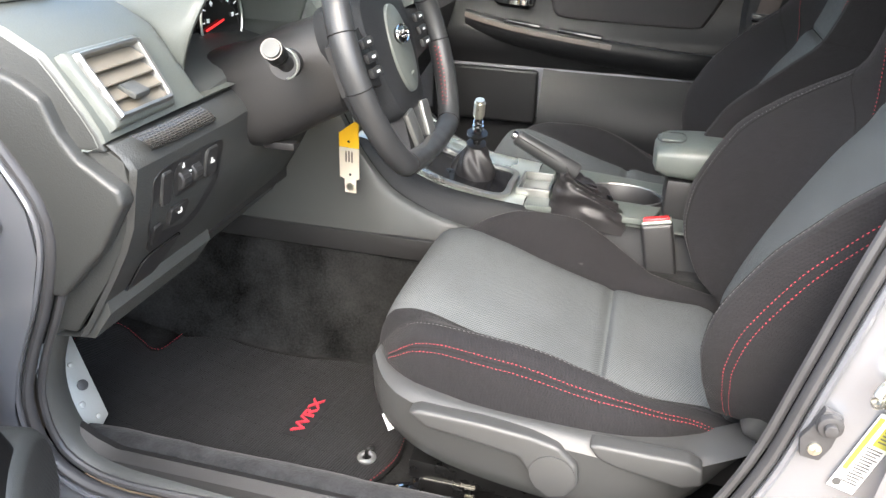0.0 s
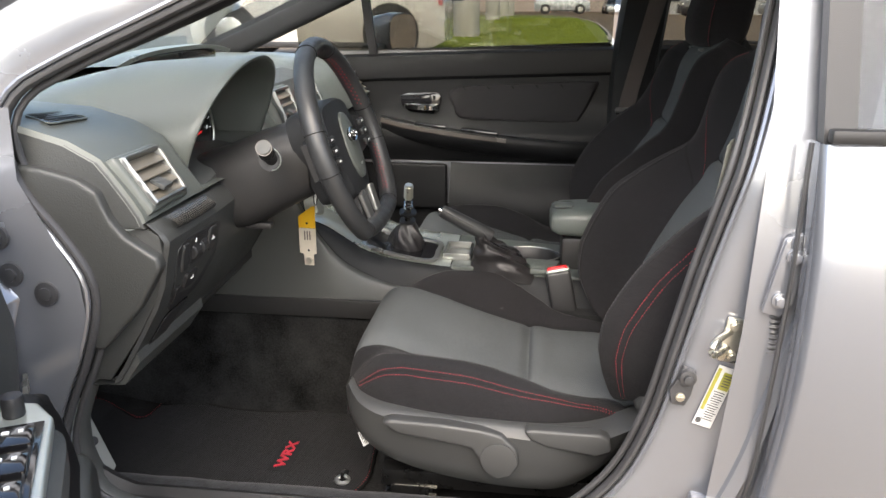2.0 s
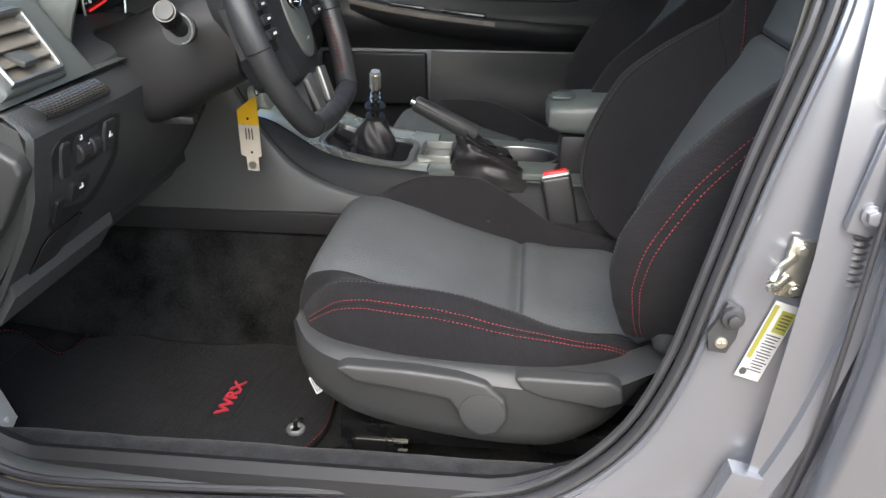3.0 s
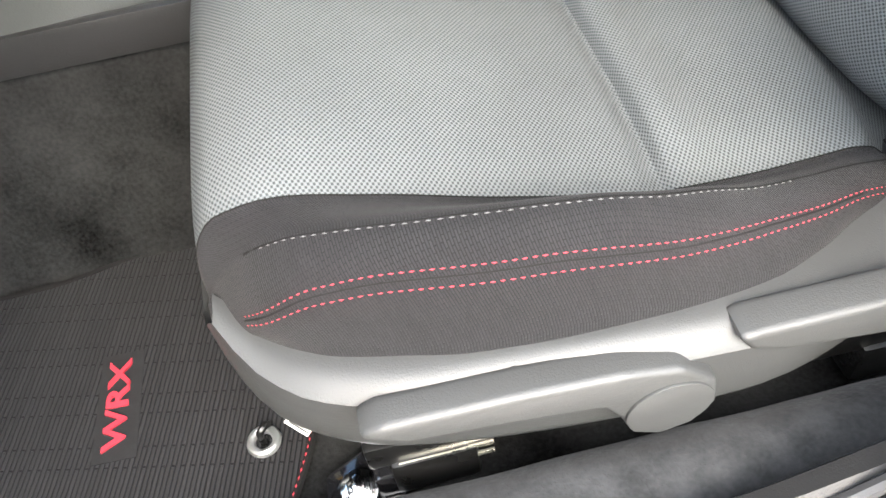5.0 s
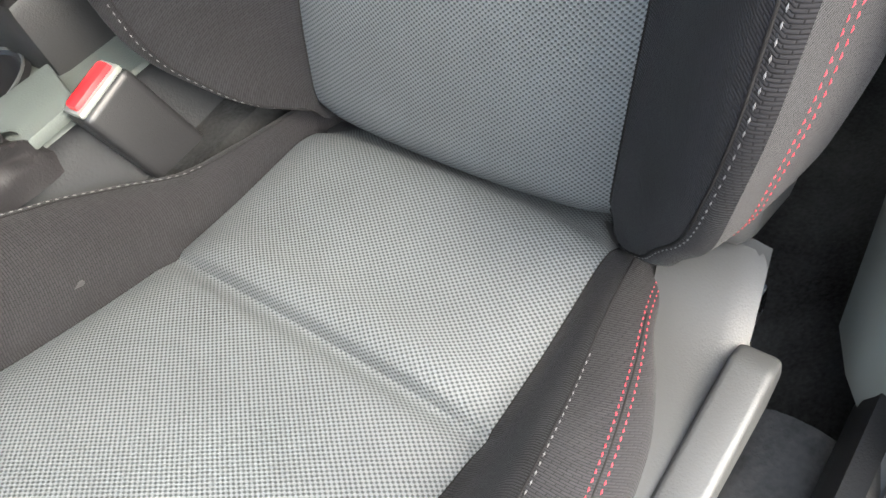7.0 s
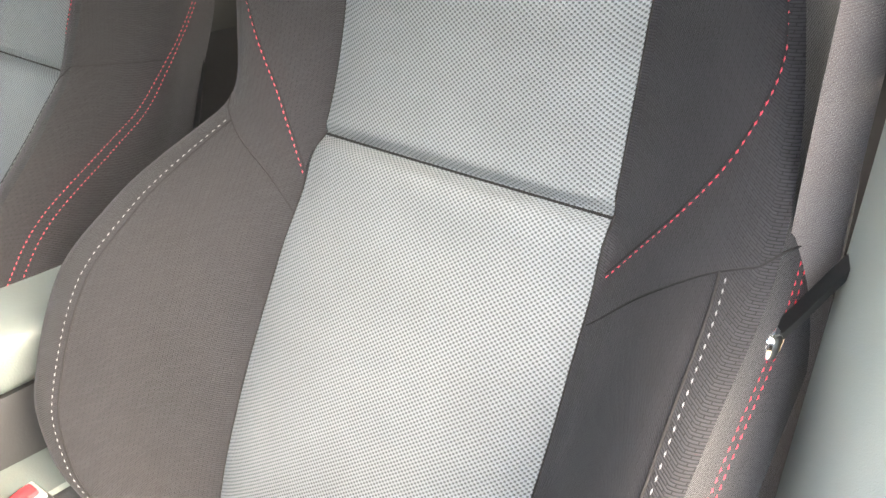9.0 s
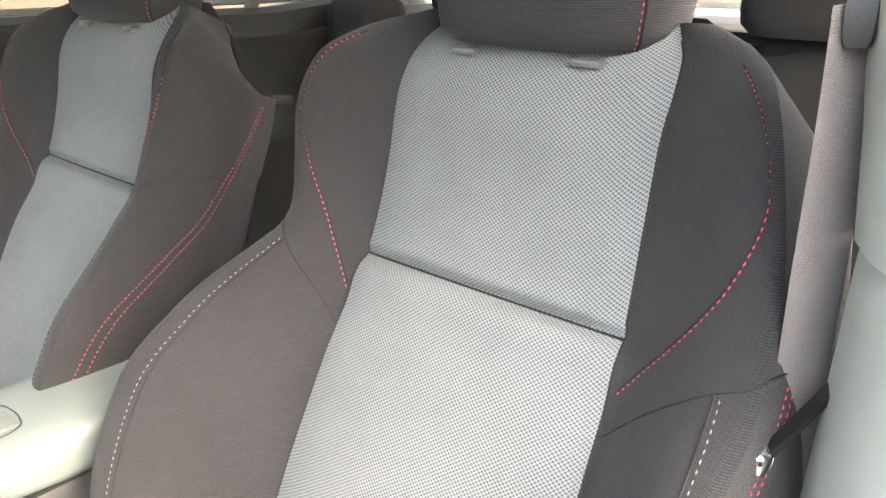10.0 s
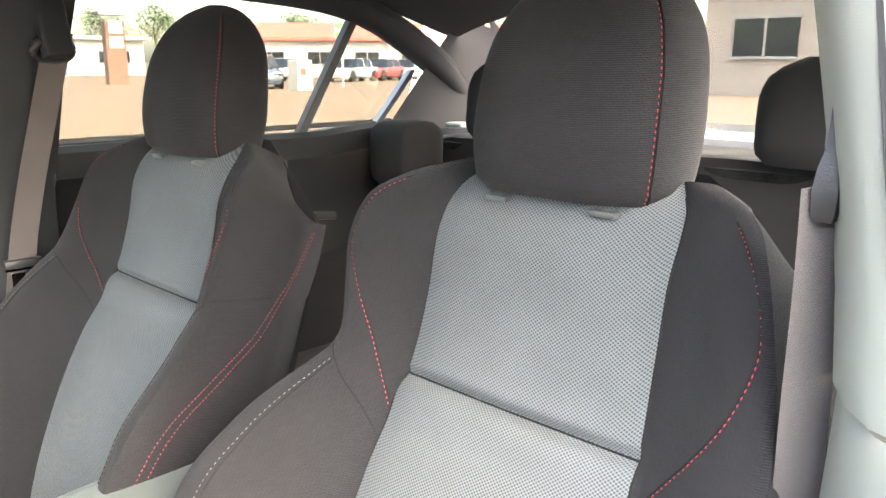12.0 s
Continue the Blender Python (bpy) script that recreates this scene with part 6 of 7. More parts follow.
part("hand_brake_slot", prism([(-0.34, -0.13), (-0.12, -0.13), (-0.10, -0.06), (-0.34, -0.035)], "z", 0.585, 0.597, 0.003), VINYL, console)
cup = []
for k, (s, z) in enumerate(((1.05, 0.583), (1.0, 0.589), (0.95, 0.585), (0.92, 0.52), (0.90, 0.49))):
    cup.append([Vector((-0.178 + 0.080 * s * math.cos(a), 0.004 + 0.057 * s * math.sin(a), z)) for a in lin(0, 2 * math.pi, 41)[:-1]])
part("cup_holder", merge(loft(cup, caps=False), box((-0.178, 0.004, 0.488), (0.15, 0.11, 0.004))), PLASTIC_DARK, console, "dark oval cup holder")
part("cup_rim", tube(cup[1], 0.0015, 6, closed=True), DARK_SATIN, console)
brake = thing("handbrake", (-0.23, -0.12, 0.60), "leather-gripped handbrake raised from a black leather boot", "handbrake")
h0, h1 = Vector((-0.255, -0.130, 0.668)), Vector((-0.362, -0.148, 0.728))
d = (h1 - h0).normalized()
grip = []
for k, r in ((0, 0.0145), (0.04, 0.0155), (0.5, 0.0145), (0.85, 0.0130), (0.97, 0.0125), (1.0, 0.0095)):
    c = h0.lerp(h1, k)
    s = d.cross(Vector((0, 0, 1))).normalized()
    u = s.cross(d)
    grip.append([c + s * r * math.cos(a) + u * r * 1.1 * math.sin(a) for a in lin(0, 2 * math.pi, 19)[:-1]])
part("grip", loft(grip), WHEEL_LEATHER, brake, "grained leather grip")
part("release_button", tube([h1, h1 + d * 0.007], 0.0075, 16), CHROME, brake, "chrome release button")
part("grip_stitch", tube([h0.lerp(h1, k) + Vector((0, -0.0135, 0.006)) for k in lin(0.05, 0.95, 20)], 0.001, 5), DARK_THREAD, brake)


def brake_boot(u, v):
    a = u * 2 * math.pi
    base = Vector((-0.222 + 0.080 * math.cos(a), -0.112 + 0.040 * math.sin(a), 0.578 - 0.02 * max(0, math.cos(a))))
    top = h0 + Vector((0.020 * math.cos(a) * 0.5, 0.020 * math.sin(a), 0.020 * math.cos(a) * -0.9)) + d * 0.012
    k = v ** 0.8
    p = base.lerp(top, k)
    p += Vector((0.012 * math.sin(v * math.pi) * max(0, math.cos(a)), 0, 0.014 * math.sin(v * math.pi)))
    f = math.sin(v * math.pi)
    fold = 0.0065 * math.sin(v * 24 + a * 1.5 + 2.4 * math.sin(a * 2 + v * 3)) * f * (1 - 0.5 * v) + 0.0035 * math.sin(a * 12 + 2 * v) * f * v + 0.006 * noise.noise((a * 2.6, v * 9, 1.3)) * f
    return p + Vector((math.cos(a) * 0.6, math.sin(a), 0.35)) * fold


part("boot", sheet(brake_boot, lin(0, 1, 65), lin(0, 1, 40)), LEATHER, brake, "wrinkled black leather boot")
# armrest box
arm = thing("armrest_box", (0.02, 0.0, 0.6), "grey-green vinyl armrest lid with a latch", "armrest")
lid = []
for x, k, t in ((-0.128, 0.70, 0.010), (-0.122, 0.88, 0.022), (-0.105, 0.97, 0.030), (-0.06, 1.0, 0.033), (0.05, 1.0, 0.034), (0.17, 0.96, 0.033), (0.19, 0.8, 0.02)):
    c = Vector((x, 0.0, 0.682 + 0.012 * (x + 0.1)))
    lid.append([c + Vector((0, 0.072 * k * math.copysign(abs(math.cos(a)) ** 0.45, math.cos(a)), t * math.copysign(abs(math.sin(a)) ** 0.55, math.sin(a)))) for a in lin(0, 2 * math.pi, 33)[:-1]])
part("lid", loft(lid), VINYL, arm, "padded vinyl lid")
part("latch", box((-0.100, -0.006, 0.7135), (0.036, 0.046, 0.004), 0.0015), VINYL, arm, "square latch")
part("latch_slot", tube(smooth_path([(-0.080, -0.031, 0.7145), (-0.080, 0.019, 0.7145), (-0.120, 0.019, 0.7120), (-0.120, -0.031, 0.7120)], 40, closed=True), 0.0010, 4, closed=True), PLASTIC_DARK, arm)
part("box", box((0.03, 0, 0.605), (0.26, 0.118, 0.09), 0.012), PLASTIC, arm, "grey storage box")
part("hinge_plate", box((-0.06, 0.05, 0.6), (0.02, 0.02, 0.05), 0.004), STEEL, arm)
# belt buckles
def buckle(y, lean, label):
    bk = thing("belt_buckle", (-0.10, y, 0.50), label, "seat belt buckle", "belt buckles")
    m = Matrix.Translation((-0.104, y, 0.580)) @ Matrix.Rotation(radians(lean), 4, "X") @ Matrix.Rotation(radians(-12), 4, "Y")
    part("housing", moved(box((0, 0, -0.03), (0.054, 0.034, 0.105), 0.007, 3), m), PLASTIC_DARK, bk, "black housing")
    part("rim", moved(box((0, 0, 0.024), (0.050, 0.028, 0.006), 0.003, 2), m), BEZEL, bk)
    part("release_button", moved(box((0.0, -0.001, 0.027), (0.044, 0.017, 0.010), 0.004, 2), m), RED, bk, "red release button")
    part("slot", moved(box((0, 0.0105, 0.0275), (0.034, 0.004, 0.003), 0.001), m), STEEL, bk)
    part("anchor", moved(box((0.02, 0, -0.12), (0.028, 0.008, 0.10), 0.003), m), STEEL, bk)


buckle(-0.148, -6, "black belt buckle with a red button beside the driver's seat")


# ---- passenger door, pillars, roof ----
PY = 0.705
pdoor = thing("door_1", (-0.4, PY, 0.6), "closed front passenger door with a dark trim panel", "car door", kind="structure")


def win_z(x):
    return 0.998 + 0.028 * (x + 0.69) / 0.73


panel_rows = []
for x in lin(-0.92, 0.085, 31):
    zt = win_z(x)
    panel_rows.append([Vector((x, y, z)) for y, z in ((PY + 0.06, zt - 0.002), (PY + 0.02, zt), (PY + 0.004, zt - 0.008), (PY, zt - 0.03), (PY + 0.004, zt - 0.075), (PY + 0.016, zt - 0.085), (PY + 0.02, 0.86), (PY + 0.012, 0.79),
                                                      (PY - 0.005, 0.765), (PY - 0.012, 0.74), (PY + 0.0, 0.70), (PY + 0.03, 0.66), (PY + 0.035, 0.56), (PY + 0.02, 0.44), (PY + 0.03, 0.36))])
part("trim_panel", loft(panel_rows, closed_ring=False, caps=False), DOOR_TRIM, pdoor, "black grained door trim")
padp = smooth_path([(-0.43, 0, 0.895), (-0.22, 0, 0.912), (0.0, 0, 0.922), (0.012, 0, 0.905), (-0.03, 0, 0.815), (-0.06, 0, 0.797), (-0.22, 0, 0.797), (-0.40, 0, 0.803), (-0.425, 0, 0.83)], 60, closed=True)
part("cloth_pad", loft([[Vector((-0.21 + (p.x + 0.21) * k, PY + y, 0.857 + (p.z - 0.857) * k)) for p in padp] for y, k in ((0.03, 1.02), (0.012, 1.0), (0.004, 0.96), (0.001, 0.8), (0.0, 0.2))]), FABRIC_REAR, pdoor, "soft black door pad")
for i in range(5):
    x = -0.40 + i * 0.075
    part("pad_pleat", tube([Vector((x, PY + 0.001, 0.902 + i * 0.003)), Vector((x + 0.008, PY + 0.002, 0.892 + i * 0.003))], 0.002, 6), DARK_THREAD, pdoor)
rec = [(-0.60, 0.872), (-0.575, 0.88), (-0.48, 0.884), (-0.468, 0.87), (-0.475, 0.825), (-0.49, 0.815), (-0.57, 0.822), (-0.595, 0.84)]
hb = part("handle_bowl", prism(rec, "y", PY + 0.002, PY + 0.022, 0.004), PIANO, pdoor, "recessed handle bowl")
part("door_handle", tube(smooth_path([(-0.578, PY + 0.006, 0.842), (-0.56, PY - 0.008, 0.838), (-0.50, PY - 0.010, 0.836), (-0.484, PY + 0.004, 0.842)], 20), [(0.011, -0.006), (0.011, 0.006), (-0.008, 0.005), (-0.008, -0.005)]), CHROME, hb, "chrome door handle")
part("lock_knob", box((-0.490, PY - 0.001, 0.866), (0.009, 0.008, 0.016), 0.004), PLASTIC_DARK, hb, "small black lock tab")
strip = smooth_path([(-0.66, PY - 0.004, 0.792), (-0.58, PY - 0.022, 0.776), (-0.45, PY - 0.034, 0.758), (-0.26, PY - 0.036, 0.738)], 30)
part("armrest", loft([[p + Vector((0, dy, dz)) for dy, dz in ((0.04, 0.016), (0.0, 0.014), (-0.006, 0.004), (-0.004, -0.014), (0.012, -0.04), (0.05, -0.06))] for p in strip + [Vector((-0.1, PY - 0.034, 0.726)), Vector((0.0, PY - 0.02, 0.722)), Vector((0.035, PY + 0.01, 0.725))]],
                     closed_ring=False, caps=False), DOOR_TRIM, pdoor, "door armrest")
part("trim_strip", tube([p + Vector((0, -0.006, 0.004)) for p in strip], [(0.003, -0.006), (0.003, 0.006), (-0.003, 0.006), (-0.003, -0.006)]), TRIM_SATIN, pdoor, "dark satin trim strip")
part("window_switch", box((-0.50, PY - 0.016, 0.783), (0.10, 0.03, 0.010), 0.004, 2, Matrix.Rotation(radians(6), 4, "Y")), PIANO, pdoor, "window switch plate")
part("pull_cup", box((-0.345, PY - 0.012, 0.765), (0.12, 0.035, 0.012), 0.005, 2, Matrix.Rotation(radians(6), 4, "Y")), SCREEN, pdoor, "dark pull cup")
part("door_pocket", loft([[Vector((x, PY - 0.02 + dy, z)) for dy, z in ((0.05, 0.655 - 0.04 * (x < -0.42) * (x + 0.42) * 4), (0.03, 0.60), (0.0, 0.56), (-0.01, 0.45), (0.02, 0.36))] for x in lin(-0.44, 0.02, 12)], closed_ring=False, caps=False), DOOR_TRIM, pdoor)
part("speaker_panel", box((-0.60, PY + 0.012, 0.58), (0.30, 0.02, 0.15), 0.02, 3), DOOR_TRIM, pdoor)
part("door_bottom", box((-0.44, PY + 0.05, 0.5), (0.96, 0.04, 0.92), 0.01), PAINT, pdoor)
part("door_seal", merge(box((0.105, PY + 0.035, 0.72), (0.060, 0.05, 0.66), 0.012), box((0.190, 0.748, 0.665), (0.11, 0.03, 0.65), 0.008)), RUBBER, pdoor, "black rubber door seal")
part("window_pane", loft([[Vector((x, PY + 0.045 - max(0, z - 1.0) * 0.30 + dy, z)) for x, dy in ((-0.93, -0.002), (0.05, -0.002), (0.05, 0.002), (-0.93, 0.002))] for z in (0.97, 1.36)]), GLASS, pdoor, "side window, tinted to dim the daylight outside", smooth=False)
part("sill_rubber", loft([[Vector((x, PY + 0.03 + dy, win_z(x) + dz)) for dy, dz in ((0, 0), (0.004, 0.012), (0.012, 0.012), (0.014, -0.004))] for x in (-0.9, -0.3, 0.045)], closed_ring=True), RUBBER, pdoor, "black window seal")
part("mirror_post", loft([[Vector((x + s, PY + 0.03 - max(0, z - 1.0) * 0.30 + dy, z)) for s, dy in ((-0.012, -0.01), (0.012, -0.01), (0.012, 0.014), (-0.012, 0.014))] for x, z in ((-0.685, 0.98), (-0.695, 1.10), (-0.700, 1.20))]), PLASTIC_DARK, pdoor, "black window post")
mirror = thing("side_mirror", (-0.66, 0.93, 1.05), "silver side mirror outside the passenger window", "mirror")
mr_ring = [(0.062 * math.copysign(abs(math.cos(a)) ** 0.6, math.cos(a)), 0.064 * math.copysign(abs(math.sin(a)) ** 0.6, math.sin(a))) for a in lin(0, 2 * math.pi, 33)[:-1]]
mm = Matrix.Translation((-0.655, 0.93, 1.055)) @ Matrix.Rotation(radians(-24), 4, "Z")
part("housing", moved(loft([[Vector((x, a * 1.35 * k, b * k)) for a, b in mr_ring] for x, k in ((0.03, 0.97), (0.034, 1.0), (0.0, 1.04), (-0.05, 0.9), (-0.075, 0.6), (-0.08, 0.3))]), mm), PAINT, mirror, "silver mirror housing")
part("glass", moved(loft([[Vector((x, a * 1.35 * 0.93, b * 0.92)) for a, b in mr_ring] for x in (0.030, 0.0355)]), mm), MIRROR, mirror, "mirror glass", smooth=False)
part("foot", box((-0.70, 0.81, 1.01), (0.06, 0.14, 0.03), 0.01), PLASTIC_DARK, mirror)

def pillar(name, pts, width, depth, material, label):
    """A trim-covered pillar swept along its line; width along the car, depth sideways."""
    prof = [(width * math.copysign(abs(math.cos(a)) ** 0.7, math.cos(a)) / 2, depth * math.copysign(abs(math.sin(a)) ** 0.7, math.sin(a)) / 2) for a in lin(0, 2 * math.pi, 21)[:-1]]
    return solo(name, tube(smooth_path(pts, 24), prof, up=(0, 1, 0)), material, label, "pillar", kind="structure")


pillar("pillar_a_right", [(-1.22, 0.70, 0.99), (-1.02, 0.69, 1.075), (-0.80, 0.655, 1.17), (-0.52, 0.60, 1.29), (-0.40, 0.57, 1.33)], 0.085, 0.07, TRIM_DARK, "dark trimmed windscreen pillar on the passenger side")
pillar("pillar_a_left", [(-1.22, -0.71, 0.985), (-1.02, -0.70, 1.04), (-0.86, -0.69, 1.085), (-0.60, -0.65, 1.19), (-0.40, -0.59, 1.31)], 0.07, 0.06, TRIM_DARK, "dark trimmed windscreen pillar on the driver's side")
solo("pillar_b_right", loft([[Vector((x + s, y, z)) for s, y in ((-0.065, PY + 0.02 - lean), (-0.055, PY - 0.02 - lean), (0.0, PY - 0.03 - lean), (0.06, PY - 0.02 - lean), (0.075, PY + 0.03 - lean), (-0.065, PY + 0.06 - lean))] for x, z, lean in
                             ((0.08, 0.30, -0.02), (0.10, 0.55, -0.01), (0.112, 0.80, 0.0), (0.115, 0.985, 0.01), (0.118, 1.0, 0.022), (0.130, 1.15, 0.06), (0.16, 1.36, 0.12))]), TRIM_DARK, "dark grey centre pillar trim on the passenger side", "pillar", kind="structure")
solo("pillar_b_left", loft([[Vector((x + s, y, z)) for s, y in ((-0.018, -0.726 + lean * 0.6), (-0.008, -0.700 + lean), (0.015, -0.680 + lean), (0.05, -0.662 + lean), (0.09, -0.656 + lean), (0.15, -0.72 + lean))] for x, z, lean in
                            ((0.11, 0.990, 0.004), (0.118, 1.05, 0.012), (0.128, 1.10, 0.022), (0.14, 1.2, 0.046), (0.165, 1.37, 0.09))], closed_ring=False, caps=False), TRIM_LIT, "upper centre pillar trim, coloured pale as if lit", "pillar trim", kind="structure")
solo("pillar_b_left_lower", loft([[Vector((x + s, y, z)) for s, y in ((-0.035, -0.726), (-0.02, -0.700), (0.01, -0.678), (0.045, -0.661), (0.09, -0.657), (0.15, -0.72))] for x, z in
                                  ((0.02, 0.40), (0.060, 0.60), (0.092, 0.80), (0.112, 0.95), (0.115, 0.980), (0.119, 0.988))], closed_ring=False, caps=False), TRIM_LIT, "grained lower centre pillar trim, coloured pale as if lit", "pillar trim", kind="structure")
roof = [[Vector((x, y, z - 0.35 * abs(y) ** 3 - max(0, x - 0.75) ** 2 * 0.30)) for y in lin(-0.60, 0.60, 21)] for x, z in ((-0.42, 1.345), (-0.2, 1.385), (0.2, 1.405), (0.6, 1.405), (0.9, 1.395), (1.15, 1.37))]
solo("ceiling", loft(roof, closed_ring=False, caps=False), HEADLINER, "dark grey cloth headliner", "headliner", kind="structure")
for side in (-1, 1):
    pts = [(-0.42, 0.59 * side, 1.318), (0.1, 0.60 * side, 1.342), (0.6, 0.605 * side, 1.335), (0.86, 0.612 * side, 1.30), (1.10, 0.63 * side, 1.195), (1.22, 0.64 * side, 1.10)]
    solo("roof_rail", tube(smooth_path(pts, 40), [(0.05 * math.cos(a), 0.032 * math.sin(a)) for a in lin(0, 2 * math.pi, 15)[:-1]], up=(0, 0, 1)), HEADLINER, "dark roof rail trim above the side windows", "trim", kind="structure")
ws = solo("windscreen", loft([[Vector((x, y + 0, z)) for y in (-0.68 + k, 0.68 - k)] + [Vector((x + 0.003, y, z + 0.004)) for y in (0.68 - k, -0.68 + k)] for x, z, k in ((-1.30, 0.98, 0.0), (-0.40, 1.36, 0.10))]), GLASS_CLEAR, "clear windscreen glass", "windscreen", kind="structure", smooth=False)

# ---- rear of the cabin ----
rdoor = thing("door_2", (0.6, PY, 0.6), "closed rear passenger door with a dark trim panel", "car door", kind="structure")
rows = []
for x in lin(0.19, 1.04, 24):
    zt = 1.030 + 0.004 * math.sin(x * 5) + max(0, x - 0.8) * 0.09
    rows.append([Vector((x, y, z)) for y, z in ((PY + 0.06, zt - 0.002), (PY + 0.015, zt), (PY, zt - 0.012), (PY + 0.0, zt - 0.06), (PY + 0.012, zt - 0.075), (PY + 0.02, 0.86), (PY - 0.02, 0.79), (PY - 0.03, 0.74), (PY + 0.02, 0.66), (PY + 0.02, 0.40))])
part("trim_panel", loft(rows, closed_ring=False, caps=False), DOOR_TRIM, rdoor, "dark door trim")
part("sill_rubber", box((0.60, PY + 0.035, 1.040), (0.80, 0.012, 0.012), 0.003, 1), RUBBER, rdoor)
part("window_post", loft([[Vector((x + s, PY + 0.03 - max(0, z - 1.0) * 0.30 + dy, z)) for s, dy in ((-0.012, -0.008), (0.012, -0.008), (0.012, 0.012), (-0.012, 0.012))] for x, z in ((0.755, 1.02), (0.870, 1.31))]), RUBBER, rdoor, "black division bar")
part("window_pane", loft([[Vector((x, PY + 0.045 - max(0, z - 1.0) * 0.30 + dy, z)) for x, dy in ((0.17, -0.002), (1.10, -0.002), (1.10, 0.002), (0.17, 0.002))] for z in (1.0, 1.36)]), GLASS, rdoor, "rear side window, tinted to dim the daylight outside", smooth=False)
part("pull_strap", tube(smooth_path([(0.55, PY - 0.03, 0.86), (0.65, PY - 0.045, 0.85), (0.80, PY - 0.04, 0.83)], 14), 0.010, 8), PLASTIC, rdoor)
part("bright_edge", loft([[Vector((x + s, PY + 0.018 + dy - max(0, z - 1.0) * 0.25, z)) for s, dy in ((-0.009, 0), (0.009, 0), (0.009, 0.02), (-0.009, 0.02))] for x, z in ((0.99, 1.035), (1.03, 1.09), (1.085, 1.17))]), PAINT, rdoor, "silver door frame edge")
# rear quarter panel and C pillar
for side in (-1, 1):
    cp = [[Vector((x, side * y, z)) for x, y, z in ((1.00 + t * 0.10, 0.69 - t * 0.09, 1.03 + t * 0.20), (1.14 + t * 0.03, 0.64 - t * 0.06, 1.02 + t * 0.24), (1.32 - t * 0.10, 0.56 - t * 0.03, 1.02 + t * 0.22), (1.52 - t * 0.32, 0.54 - t * 0.03, 1.03 + t * 0.26))] for t in lin(0, 1.15, 6)]
    solo("pillar_c", loft(cp, closed_ring=False, caps=False), HEADLINER, "dark cloth rear pillar trim", "pillar", kind="structure")
    solo("wall_quarter", prism([(0.98, 0.3), (1.5, 0.3), (1.56, 1.03), (1.0, 1.03)], "y", side * 0.70, side * 0.74), TRIM_DARK, "dark rear quarter trim", "trim", kind="structure")
solo("parcel_shelf", box((1.33, 0, 0.985), (0.50, 1.40, 0.02), 0.006), CARPET, "dark carpeted parcel shelf", "shelf", kind="structure")
solo("rear_window", loft([[Vector((x, y, z)) for y in (-0.60 + k, 0.60 - k)] + [Vector((x + 0.003, y, z + 0.004)) for y in (0.60 - k, -0.60 + k)] for x, z, k in ((1.58, 1.01, 0.0), (1.10, 1.36, 0.08))]), GLASS, "rear window glass, tinted to dim the daylight outside", "rear window", kind="structure", smooth=False)
bench = thing("rear_bench", (0.95, 0, 0.35), "black cloth rear bench seat with headrests", "car seat")


def bench_back(u, v):
    z = 0.50 + 0.50 * v
    bump = 0.03 * math.cos(u * 2 * math.pi * 1.5) if abs(u) < 1 else 0
    return Vector((0.93 + 0.16 * v + 0.02 * abs(u) ** 4 - 0.02 * math.sin(v * 3) - bump * 0.4, u * 0.66, z + 0.012 * (1 - abs(u) ** 3) - 0.05 * max(0, abs(u) - 0.85) * 2))


part("backrest", sheet(bench_back, lin(-1, 1, 41), lin(0, 1, 20)), FABRIC_REAR, bench, "black cloth backrest")
part("backrest_top", sheet(lambda u, v: bench_back(u, 1).lerp(Vector((1.19, u * 0.66, 0.985)), v) + Vector((0, 0, 0.012 * math.sin(v * 3.1))), lin(-1, 1, 41), lin(0, 1, 6)), FABRIC_REAR, bench)
part("cushion", box((0.72, 0, 0.47), (0.48, 1.30, 0.13), 0.05, 4), FABRIC_REAR, bench, "black cloth cushion")
for y in (-0.35, 0.35):
    rows = []
    for v in lin(0, 1, 12):
        w = table(v, [(0, 0.105), (0.12, 0.128), (0.6, 0.132), (0.85, 0.115), (1, 0.06)])
        t = table(v, [(0, 0.03), (0.2, 0.048), (0.8, 0.042), (1, 0.015)])
        rows.append([Vector((1.08 + 0.02 * v - t * math.copysign(abs(math.cos(a)) ** 0.6, math.cos(a)), y + w * math.copysign(abs(math.sin(a)) ** 0.6, math.sin(a)), 1.01 + 0.19 * v)) for a in lin(0, 2 * math.pi, 33)[:-1]])
    part("headrest", loft(rows), FABRIC_REAR, bench, "black rear headrest")
for y in (-0.60, 0.60):
    part("shoulder_wing", box((0.98, y, 0.97), (0.14, 0.16, 0.16), 0.05, 4), FABRIC_REAR, bench)
part("belt_eye", disc((1.12, 0.56, 1.035), (0, 0, 1), 0.03, 0.012, 24, 0.004), BEZEL, bench, "rear belt outlet")

# ---- seat belts ----
def strap(pts, width, side_dir, name, parent, label=""):
    path = smooth_path(pts, 40)
    return part(name, sheet(lambda u, v: path[int(round(v))] + Vector(side_dir) * (u * width / 2), lin(-1, 1, 7), list(range(40))), BELT, parent, label)


pb = thing("seat_belt", (0.12, 0.64, 0.8), "grey seat belt hanging at the passenger side pillar", "seat belt", "seat belts")
strap([(0.172, 0.574, 1.23), (0.150, 0.602, 1.12), (0.120, 0.635, 0.97), (0.095, 0.645, 0.84), (0.06, 0.65, 0.60), (0.05, 0.65, 0.45)], 0.048, (1, 0.05, 0.1), "webbing", pb, "grey-brown webbing")
part("tongue", merge(box((0.095, 0.640, 0.842), (0.060, 0.010, 0.018), 0.005), box((0.086, 0.640, 0.812), (0.022, 0.004, 0.035), 0.001)), CHROME, pb, "chrome belt tongue")
